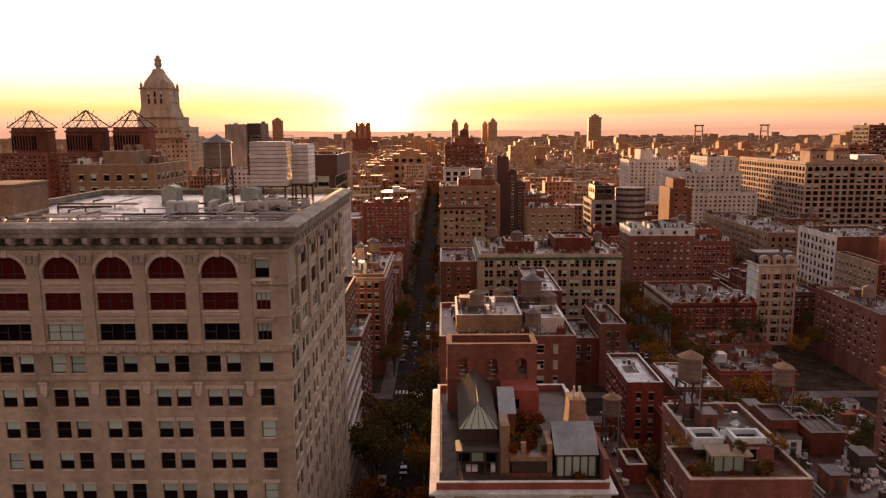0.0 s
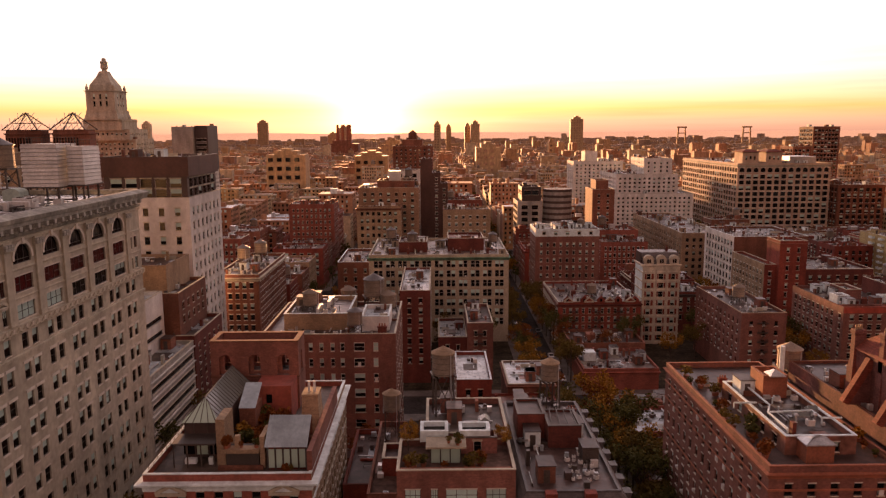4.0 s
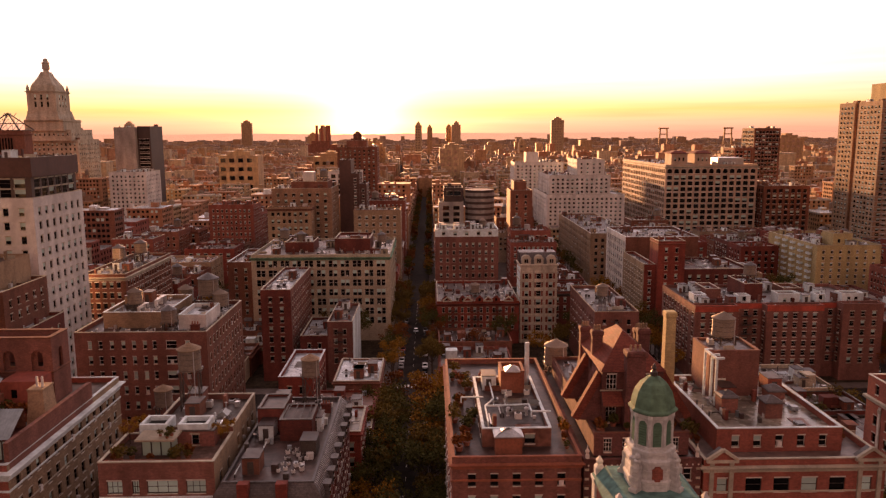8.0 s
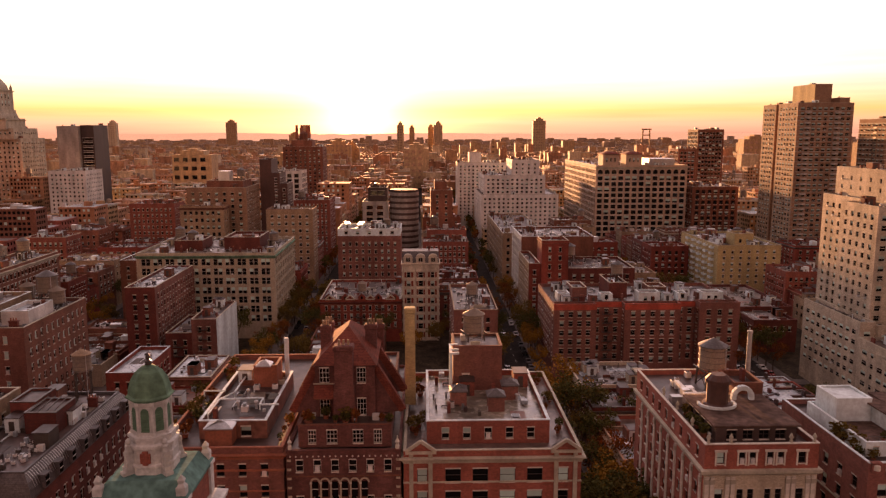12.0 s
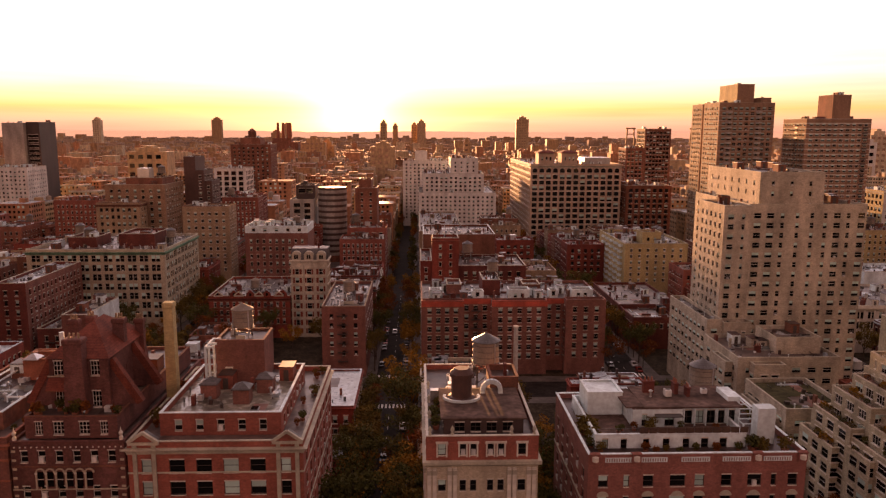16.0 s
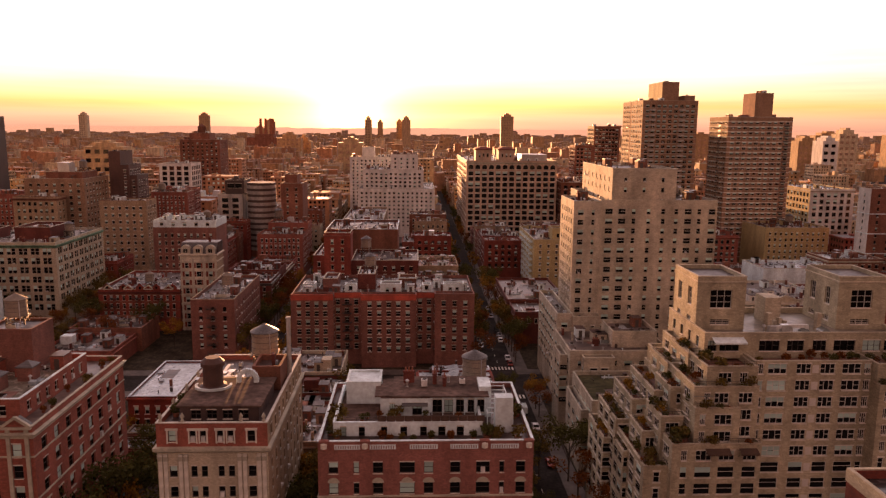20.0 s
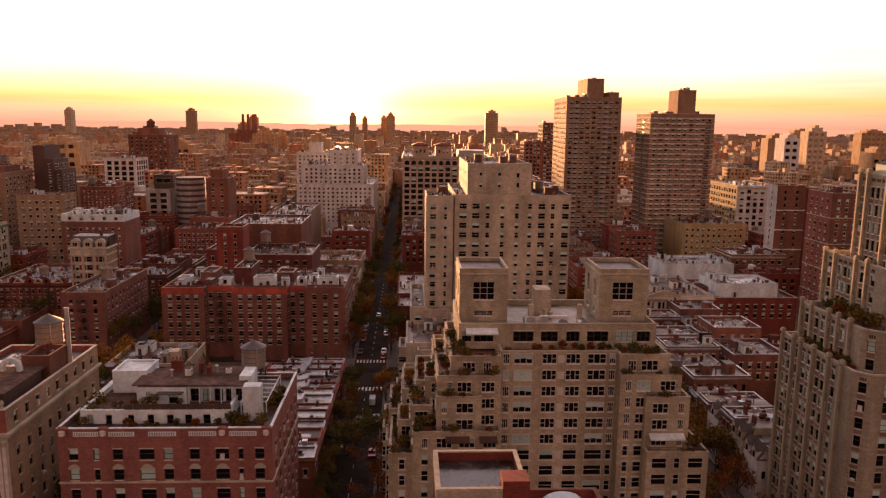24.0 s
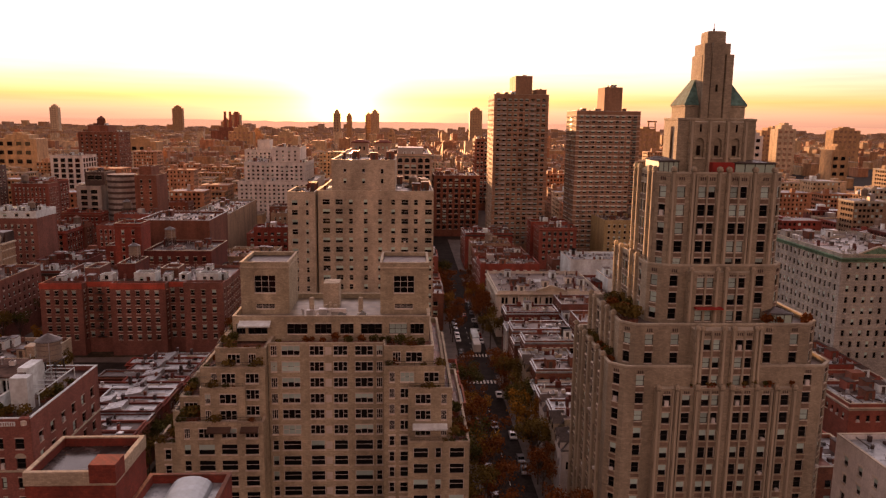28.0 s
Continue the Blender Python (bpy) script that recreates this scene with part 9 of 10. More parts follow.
def duct_unit():
    e = thing("roof_duct", "pale metal duct bending over a roof", "duct", group="roof ducts")
    m = Mesh()
    m.beam((0, 0, 0), (0, 0, 1.4), 0.7, PALEMETAL)
    m.beam((0, 0.3, 1.2), (0, -3.2, 1.2), 0.6, PALEMETAL)
    m.beam((0, -3.0, 1.4), (0, -3.0, 0.0), 0.6, PALEMETAL)
    part("duct", m, e)
    m = Mesh()
    m.loft(-0.6, 0.6, 0.4, 1.9, [(0, 0), (0, 1.5)], GALV, True)
    part("fan_box", m, e)
    return e


def shrub(n, leaf, label, r=0.7):
    e = thing("shrub", label, "plant", group="terrace plants")
    m = Mesh()
    m.turned(0, 0, [(0.32, 0), (0.42, 0.45)], TERRACOTTA, 8)
    part("pot", m, e)
    m = Mesh()
    leaf_cloud(m, [(0, 0, 0.5 + r * 0.8, r)], n, 0.2, leaf, random.Random(n))
    part("leaves", m, e, kind="stuff")
    return e


def leaf_cloud(m, clumps, n, size, mat, rg, squash=0.85):
    """Many small leaf cards with random turns, thick towards the outside of each clump."""
    s = m.slot(mat)
    for cx, cy, cz, r in clumps:
        for _ in range(n):
            d = Vector((rg.gauss(0, 1), rg.gauss(0, 1), rg.gauss(0, 1))).normalized() * r * (rg.random() ** 0.4)
            p = Vector((cx + d.x, cy + d.y, cz + d.z * squash))
            a = Vector((rg.gauss(0, 1), rg.gauss(0, 1), rg.gauss(0, 0.6))).normalized() * size * rg.uniform(0.6, 1.3)
            b = a.cross(Vector((rg.gauss(0, 1), rg.gauss(0, 1), rg.gauss(0, 1)))).normalized() * size * rg.uniform(0.4, 0.9)
            k = len(m.v)
            m.v.extend([tuple(p - a), tuple(p + b), tuple(p + a), tuple(p - b)])
            m.f.append((k, k + 1, k + 2, k + 3))
            m.m.append(s)


COOL = proto(cooler())
VENT = proto(vent())
SKYL = proto(skylight())
CHIM = proto(chimney())
DUCT = proto(duct_unit())
SHRUBS = [proto(shrub(130, LEAVES[3], "green terrace shrub in a clay pot")), proto(shrub(120, LEAVES[0], "olive terrace shrub in a clay pot", 0.85)),
          proto(shrub(110, LEAVES[1], "yellow autumn shrub in a clay pot", 0.75)), proto(shrub(110, LEAVES[2], "rust-red autumn shrub in a clay pot", 0.7))]


def street_tree(seed, leaf, label, high=13.0, gaps=0.0):
    rg = random.Random(seed)
    e = thing("street_tree", label, "tree", group="street trees")
    m = Mesh()
    m.turned(0, 0, [(0.26, 0), (0.2, 0.5), (0.16, high * 0.35), (0.09, high * 0.6)], BARK, 8)
    clumps = []
    for i in range(9):
        a = rg.uniform(0, 6.28)
        z0 = high * rg.uniform(0.26, 0.5)
        q = (math.cos(a) * high * rg.uniform(0.14, 0.3), math.sin(a) * high * rg.uniform(0.14, 0.3), high * rg.uniform(0.5, 0.9))
        m.beam((0, 0, z0), q, 0.1, BARK)
        b = (q[0] * 1.25 + rg.uniform(-0.7, 0.7), q[1] * 1.25 + rg.uniform(-0.7, 0.7), q[2] + rg.uniform(0.3, 1.2))
        m.beam(q, b, 0.06, BARK)
        clumps += [(*q, high * rg.uniform(0.11, 0.17)), (*b, high * rg.uniform(0.09, 0.14))]
    part("trunk", m, e, "bare forked trunk and limbs")
    m = Mesh()
    leaf_cloud(m, clumps + [(0, 0, high * 0.8, high * 0.15)], int(95 * (1 - gaps)), 0.27, leaf, rg)
    part("crown", m, e, kind="stuff")
    return e


TREES = [proto(street_tree(1, LEAVES[0], "olive green street tree thinning in autumn")), proto(street_tree(2, LEAVES[3], "dark green street tree in a pavement", 14)),
         proto(street_tree(3, LEAVES[1], "amber autumn street tree beside parked cars", 12, 0.25)), proto(street_tree(4, LEAVES[2], "rust-brown autumn street tree beside parked cars", 12.5, 0.4))]


def car(paint, label, long=4.5):
    e = thing("parked_car", label, "car", group="cars in the streets")
    w, h = 1.78, 1.42
    prof = [(-long / 2, 0.45), (-long / 2 + 0.05, 0.72), (-long * 0.28, 0.86), (-long * 0.17, h - 0.06), (long * 0.16, h), (long * 0.34, 0.95), (long / 2 - 0.05, 0.82), (long / 2, 0.45)]
    m = Mesh()
    for s in (-1, 1):
        low = [(s * w / 2, y, 0.25) for y, _ in (prof[0], prof[-1])]
        pts = [(s * w / 2 * (0.84 if z > 1.1 else 1), y, z) for y, z in prof]
        ring_ = [low[0]] + pts + [low[1]]
        m.face(ring_ if s < 0 else ring_[::-1], paint)
    for (ya, za), (yb, zb) in zip(prof, prof[1:]):
        ka, kb2 = (0.84 if za > 1.1 else 1) * w / 2, (0.84 if zb > 1.1 else 1) * w / 2
        m.face([(-ka, ya, za), (ka, ya, za), (kb2, yb, zb), (-kb2, yb, zb)], paint)
    part("body", m, e)
    g = Mesh()
    for i in (2, 4):
        (ya, za), (yb, zb) = prof[i], prof[i + 1]
        n = 0.02
        ka, kb2 = (0.84 if za > 1.1 else 0.93) * w / 2 * 0.9, (0.84 if zb > 1.1 else 0.93) * w / 2 * 0.9
        g.face([(-ka, ya, za + n), (ka, ya, za + n), (kb2, yb, zb + n), (-kb2, yb, zb + n)], GLASS)
    for s in (-1, 1):
        g.face([(s * w * 0.475, -long * 0.22, 0.93), (s * w * 0.475, long * 0.25, 0.97), (s * w * 0.43, long * 0.15, h - 0.12), (s * w * 0.43, -long * 0.15, h - 0.14)], GLASS)
    part("glazing", g, e)
    for s in (-1, 1):
        for y in (-long * 0.31, long * 0.31):
            t = Mesh()
            n = 10
            ring1 = [(s * w * 0.4, y + 0.32 * math.cos(6.283 * i / n), 0.32 + 0.32 * math.sin(6.283 * i / n)) for i in range(n)]
            ring2 = [(s * w * 0.51, p[1], p[2]) for p in ring1]
            t.face(ring2, STEEL)
            for i in range(n):
                t.face([ring1[i], ring1[(i + 1) % n], ring2[(i + 1) % n], ring2[i]], FRAME)
            part("wheel", t, e)
    return e


CARS = [proto(car(plain("car_" + n, c, 0.25, 0.2), f"{n} car parked along a street kerb")) for n, c in (("white", (0.7, 0.7, 0.7)), ("black", (0.02, 0.02, 0.022)), ("grey", (0.2, 0.2, 0.21)), ("silver", (0.45, 0.45, 0.46)), ("red", (0.25, 0.03, 0.02)))]


def van(paint, label, long=7.0):
    e = thing("delivery_truck", label, "truck", group="cars in the streets")
    m = Mesh()
    m.loft(-1.15, 1.15, -long / 2, long / 2 - 1.8, [(0, 0.7), (0, 3.1), (-0.06, 3.2)], paint, True)
    part("box_body", m, e)
    m = Mesh()
    m.loft(-1.05, 1.05, long / 2 - 1.75, long / 2, [(0, 0.5), (0, 1.5), (-0.25, 2.3)], paint, True)
    part("cab", m, e)
    m = Mesh()
    m.box(-0.9, 0.9, long / 2 - 0.22, long / 2 + 0.02, 1.35, 2.1, GLASS, True)
    part("windscreen", m, e)
    for s in (-1, 1):
        for y in (-long * 0.3, long * 0.36):
            t = Mesh()
            n = 10
            r1 = [(s * 0.8, y + 0.42 * math.cos(6.283 * i / n), 0.42 + 0.42 * math.sin(6.283 * i / n)) for i in range(n)]
            r2 = [(s * 1.1, p[1], p[2]) for p in r1]
            t.face(r2, FRAME)
            for i in range(n):
                t.face([r1[i], r1[(i + 1) % n], r2[(i + 1) % n], r2[i]], FRAME)
            part("wheel", t, e)
    return e


VAN = proto(van(WHITEPAINT, "white box truck standing in a street"))
VANB = proto(van(PALEMETAL, "pale grey box truck standing in a street", 8.5))

# tanks that stand out
put(TANKTALL, 39.6, 114.6, 32.5, 10, 1.05)
put(TANKTALL, 58.6, 123, 29.4, 20, 0.9)
put(TANKTALL, 30.2, 127, 22.5, 5, 0.9)
put(TANKLOW, 104.6, 130.0, 33.0, 0, 1.1)
put(TANKLOW, 130.8, 115.4, 42.6, 15, 0.95)
put(TANK, 174.9, 118.4, 32.4, 5, 1.15)
put(TANK, 214.6, 114.8, 29.1, 0, 1.05)
put(TANK, -39.4, 131, 69.2, 0, 1.12)
for x, y, z, s in ((8, 172, 36.2, 0.9), (15.5, 187, 33.2, 1.0), (22.4, 184, 33.2, 1.2), (26.2, 181, 33.2, 1.0), (20, 160.8, 33.2, 0.8)):
    put(rng.choice((TANK, TANKLOW)), x, y, z, rng.uniform(0, 90), s)
for x, y, z, s in ((138.5, 236, 22.6, 1.0), (29, 288, 32.7, 0.9), (20, 300, 32.7, 0.9), (61, 290, 32.7, 0.8), (105, 335, 34.4, 0.8), (-25, 262, 32.7, 1.0), (-28, 250, 32.7, 1.0), (183, 292, 25.2, 1.0), (283, 348, 25.2, 0.8),
                   (24, 392, 52.7, 0.9), (98, 275, 15.8, 0.9), (410, 380, 26.2, 0.9), (188, 236, 28.2, 0.9), (286, 215, 57.3, 0.7)):
    put(rng.choice((TANK, TANKLOW, TANK)), x, y, z, rng.uniform(0, 90), s)
slabs = thing("tank_frame", "steel frame under the office roof tank", "steel frame", (-39.4, 131, 67.3))
m = Mesh()
for sx in (-1, 1):
    for sy in (-1, 1):
        m.beam((-39.4 + sx * 1.9, 131 + sy * 1.9, 67.3), (-39.4 + sx * 1.9, 131 + sy * 1.9, 69.3), 0.3, STEEL)
        m.beam((-39.4 + sx * 1.9, 129.1, 67.5 if sx > 0 else 69.0), (-39.4 + sx * 1.9, 132.9, 69.0 if sx > 0 else 67.5), 0.14, STEEL)
m.box(-41.6, -37.2, 128.8, 133.2, 69.05, 69.24, STEEL, True)
part("frame", m, slabs)


PALETEAL = surface("pale_teal_metal", (0.36, 0.47, 0.43), 0.6, 0.15, 2.0, 0.3)


def office_roof():
    z = 67.34
    for x0, x1, y0, y1, zb, n in ((-32.2, -26.2, 125, 132, 69.7, 11), (-25.7, -23.0, 127.5, 134, 69.9, 10)):
        e = thing("cooling_tower", "pale louvred metal cooling tower on a steel frame", "cooling tower", ((x0 + x1) / 2, (y0 + y1) / 2, z), "cooling towers")
        for k in range(n):
            m = Mesh()
            m.loft(x0, x1, y0, y1, [(0.0, zb + 0.66 * k), (0.12, zb + 0.05 + 0.66 * k), (0.0, zb + 0.62 + 0.66 * k)], PALEMETAL)
            part("louvre", m, e)
        zt = zb + 0.66 * n
        m = Mesh()
        m.loft(x0, x1, y0, y1, [(0.05, zt - 0.05), (0.05, zt + 0.1), (-0.6, zt + 0.1)], PALEMETAL, True)
        part("casing_top", m, e)
        m = Mesh()
        for x in (x0 + 0.4, x1 - 0.4):
            for y in (y0 + 0.4, y1 - 0.4):
                m.beam((x, y, z), (x, y, zb), 0.3, STEEL)
        m.box(x0 - 0.2, x1 + 0.2, y0 - 0.2, y1 + 0.2, zb - 0.2, zb, STEEL, True)
        part("steel_frame", m, e)
        railing(e, [(x0, y1), (x0, y0), (x1, y0), (x1, y1)], zt + 0.1, 1.1)
    for i in range(3):
        e = thing("roof_ventilator", "white box ventilator on the office roof", "ventilator", (-39.2 + 1.55 * i, 107, z), "white ventilators")
        m = Mesh()
        m.loft(-39.75 + 1.55 * i, -38.65 + 1.55 * i, 106.4, 107.6, [(0, z), (0, z + 1.1), (0.12, z + 1.15), (0.12, z + 1.5), (-0.15, z + 1.7)], WHITEPAINT, True)
        part("casing", m, e)
    for x, y, s in ((-37.5, 122, 1.5), (-31, 120, 1.4), (-46, 126, 1.3)):
        e = thing("roof_cooler", "pale teal round-topped cooler on the office roof", "cooler", (x, y, z), "teal coolers")
        m = Mesh()
        n = 12
        for k in range(n):
            a0, a1 = math.pi * k / n, math.pi * (k + 1) / n
            m.face([(x + s * math.cos(a0), y - 1.4, z + 1.9 + s * 0.5 * math.sin(a0)), (x + s * math.cos(a0), y + 1.4, z + 1.9 + s * 0.5 * math.sin(a0)), (x + s * math.cos(a1), y + 1.4, z + 1.9 + s * 0.5 * math.sin(a1)), (x + s * math.cos(a1), y - 1.4, z + 1.9 + s * 0.5 * math.sin(a1))], PALETEAL)
        m.face([(x + s * math.cos(math.pi * k / n), y - 1.4, z + 1.9 + s * 0.5 * math.sin(math.pi * k / n)) for k in range(n + 1)], PALETEAL)
        m.box(x - s, x + s, y - 1.39, y + 1.39, z, z + 1.9, PALETEAL)
        part("casing", m, e)
    e = thing("roof_pipework", "pipes and cable trays crossing the wet office roof", "pipes", (-42, 100, z))
    m = Mesh()
    for y in (93.5, 97.5, 101):
        m.beam((-62, y, z + 0.45), (-21, y, z + 0.45), 0.22, GALV)
        for i in range(18):
            m.beam((-61 + 2.3 * i, y, z), (-61 + 2.3 * i, y, z + 0.45), 0.12, STEEL)
    for i in range(9):
        x = -24 + rng.uniform(-3, 3)
        m.beam((x, 92 + 3.4 * i, z + 0.4), (x + rng.uniform(-6, 2), 95 + 3.4 * i, z + 0.4), 0.2, GALV)
    part("pipework", m, e, kind="stuff")
    pk = random.Random(31)
    for i in range(26):
        x, y, g = pk.uniform(-61, -24), pk.uniform(91, 124), pk.uniform(3, 11)
        m = Mesh()
        q = (x + g, y, z + 0.5) if i % 2 else (x, min(138, y + g), z + 0.5)
        m.beam((x, y, z + 0.5), (min(-20.5, q[0]), q[1], q[2]), pk.uniform(0.15, 0.35), pk.choice((GALV, STEEL, WHITEPAINT, STEEL)))
        m.beam((x, y, z), (x, y, z + 0.6), 0.2, STEEL)
        part("pipe", m, e)
    for i in range(14):
        put(VENT, -60 + 2.8 * i, 91.3, z, 0, 0.9)
    for i in range(10):
        put(COOL, rng.uniform(-32, -21), rng.uniform(104, 122), z, rng.choice((0, 90)), rng.uniform(1.0, 1.6))
    for i in range(4):
        put(DUCT, rng.uniform(-36, -23), rng.uniform(104, 120), z, rng.choice((0, 90)), 0.9)
    e = thing("roof_house", "tan roof house at the edge of the office roof", "roof house", (-57, 103, z))
    m = Mesh()
    m.loft(-63.2, -57.5, 99, 108, [(0, z), (0, 71.6), (0.15, 71.7), (0.15, 72.0), (-0.2, 72.0)], TANBRICK, True)
    part("wall", m, e)


office_roof()


def clutter(x0, x1, y0, y1, z, n, kinds, seed):
    rg = random.Random(seed)
    spots = []
    for _ in range(n * 6):
        if len(spots) >= n:
            break
        x, y = rg.uniform(x0 + 1.3, x1 - 1.3), rg.uniform(y0 + 1.3, y1 - 1.3)
        if all(abs(x - a) + abs(y - b) > 2.4 for a, b in spots):
            spots.append((x, y))
            put(rg.choice(kinds), x, y, z, rg.choice((0, 90, 180, 270)), rg.uniform(0.8, 1.2))


MIX = [COOL, COOL, VENT, VENT, SKYL, CHIM]
for k in range(4):
    for j in range(5):
        put(COOL, 58.0 + 1.1 * k + rng.uniform(-0.3, 0.3), 96.0 + 1.9 * j + rng.uniform(-0.5, 0.5), 29.4, rng.uniform(0, 90), rng.uniform(0.4, 0.62))
clutter(58.6, 63.5, 108, 124, 29.4, 7, MIX, 2)
clutter(38.6, 48.0, 105.6, 117, 32.5, 6, [COOL, VENT, SKYL], 3)
clutter(0, 29, 158.5, 164, 33.1, 7, MIX, 4)
clutter(4, 17.5, 166, 183, 36.1, 6, [COOL, VENT, DUCT], 5)
clutter(90.6, 99, 98, 115, 35.3, 8, [SKYL, SKYL, VENT, COOL], 6)
clutter(84.2, 101, 123, 129, 32.9, 4, MIX, 7)
clutter(124, 140, 97, 118, 34.8, 5, [VENT, VENT, COOL], 8)
clutter(165, 174, 108, 125, 32.3, 8, [COOL, DUCT, VENT, COOL], 10)
clutter(200, 215, 104, 110.4, 33.8, 7, [COOL, VENT, DUCT, CHIM], 11)
clutter(263, 277, 104, 107, 43.45, 8, [COOL, VENT, DUCT, SKYL], 12)
clutter(14, 65, 270, 280, 32.6, 10, MIX, 13)
clutter(14, 65, 300, 311, 32.6, 8, MIX, 14)
clutter(84, 112, 266, 298, 15.7, 14, MIX, 15)
clutter(164, 222, 222, 227, 23.7, 10, MIX, 16)
clutter(164, 222, 241, 249, 23.7, 8, MIX, 17)
clutter(245, 269, 165, 189, 21.1, 8, MIX, 18)
clutter(262, 290, 332, 378, 25.1, 8, MIX, 19)
clutter(318, 355, 240, 274, 16.6, 8, MIX, 20)
clutter(240, 300, 518, 590, 55.5, 14, MIX, 21)
clutter(250, 256, 193, 208, 57.1, 5, MIX, 22)
clutter(282, 291, 196, 234, 57.3, 5, MIX, 23)
clutter(357, 391, 270, 279, 14.1, 4, MIX, 24)
clutter(358, 379, 71, 87, 26.7, 5, MIX, 25)
clutter(416, 449, 190, 230, 40.1, 9, [COOL, DUCT, COOL], 26)
clutter(132, 145, 217, 230, 22.6, 5, MIX, 27)
clutter(122.6, 127, 267, 271, 34.2, 2, [CHIM, VENT], 28)
clutter(-43, -20, 142, 151, 29.1, 4, MIX, 29)
clutter(-32, -20, 233, 248, 32.6, 5, MIX, 30)
clutter(27.5, 36, 223, 261, 29.1, 5, MIX, 31)
clutter(83.5, 111, 326, 344, 34.4, 5, MIX, 32)

# planting on the terraces
def planting(x0, x1, y0, y1, z, n, seed, kinds=(0, 1, 2, 3), size=1.0):
    rg = random.Random(seed)
    for _ in range(n):
        put(SHRUBS[rg.choice(kinds)], rg.uniform(x0, x1), rg.uniform(y0, y1), z, rg.uniform(0, 360), size * rg.uniform(0.7, 1.4))


planting(16, 20, 91.6, 92.8, 32.7, 3, 1, size=0.8)
planting(9, 14.6, 98, 111, 32.7, 14, 2, (2, 3, 0, 3), 1.5)
planting(9.2, 13.6, 94.0, 94.7, 35.6, 5, 52, (0, 3), 0.8)
planting(33.6, 49, 95, 96.6, 31.7, 9, 3, (0, 1, 3))
put(TREES[2], 34.2, 101.5, 31.6, 0, 0.33)
put(TREES[2], 34.4, 105.5, 31.6, 80, 0.27)
put(TREES[2], 48.3, 101.0, 31.6, 40, 0.3)
put(TREES[2], 48.4, 104.5, 31.6, 140, 0.24)
planting(37.4, 42.2, 97, 99.6, 34.4, 4, 51, (0, 1), 0.6)
planting(84.2, 87.6, 93, 130, 33.0, 16, 6, (0, 1, 3, 1), 1.2)
planting(100, 101, 94, 110, 33.0, 4, 7)
planting(104, 117, 93, 95.6, 36.1, 10, 8, (0, 1, 3))
planting(119.8, 122, 93, 124, 32.2, 7, 9, (0, 1, 3))
planting(142.4, 144.2, 93, 124, 32.2, 9, 10, (0, 1, 3), 0.8)
planting(164.4, 165.8, 94, 107, 32.4, 5, 11, (0, 1))
planting(189, 191, 92.6, 108, 28.8, 8, 12, (0, 1, 1), 1.3)
planting(192, 213, 93, 94.4, 28.8, 9, 13, (0, 1, 3, 0), 0.8)
planting(192, 213.5, 97, 99.8, 30.5, 7, 14, (0, 1, 3), 1.0)
planting(215, 221, 92.4, 95, 28.8, 6, 15, (0, 1, 2), 1.2)
planting(219.6, 221.2, 98, 116, 28.9, 8, 16, (0, 1), 1.1)
for i, (x0, x1, y0, h, fc, cc) in enumerate(wings):
    planting(x0 + 0.6, x1 - 0.6, y0 + 0.45, y0 + 0.9, h - 0.85, 4, 20 + i, (0, 1, 3, 0, 1), 1.0)
    planting(x0 + 0.5, min(x0 + 3, x1 - 0.5), y0 + 1, y0 + 9, h - 0.85, 3, 40 + i, (0, 1, 3, 0, 1), 1.2)
for i, (x0, x1, y0, y1, h) in enumerate(steps):
    planting(x0 + 0.5, x0 + 1.7, y0 + 0.5, y1 - 1, h - 0.9, 4, 70 + i, (0, 1, 3, 2, 0), 1.0)
planting(260.5, 279.5, 98.2, 101, 39.8, 12, 30, (0, 1, 3), 0.9)
planting(241.6, 244.8, 95, 125, 23.2, 14, 31, (0, 1, 3), 1.2)
planting(245.6, 248.6, 93.6, 110, 27.6, 12, 32, (0, 1, 3), 1.3)
planting(291.4, 294.2, 93, 108, 24.0, 10, 33, (0, 1, 3), 1.2)
planting(319.0, 319.8, 93.6, 110, 38.2, 10, 34, (0, 1, 3), 1.1)
planting(325.8, 349, 88.8, 89.1, 35.5, 14, 38, (0, 1, 3), 0.55)
planting(321, 324.8, 95.2, 109, 44.9, 18, 35, (0, 1, 3), 1.3)
planting(345, 353, 92.6, 94.6, 44.9, 6, 36, (0, 3), 1.1)
planting(325.9, 326.3, 98, 108, 54.4, 4, 37, (0, 3), 0.7)

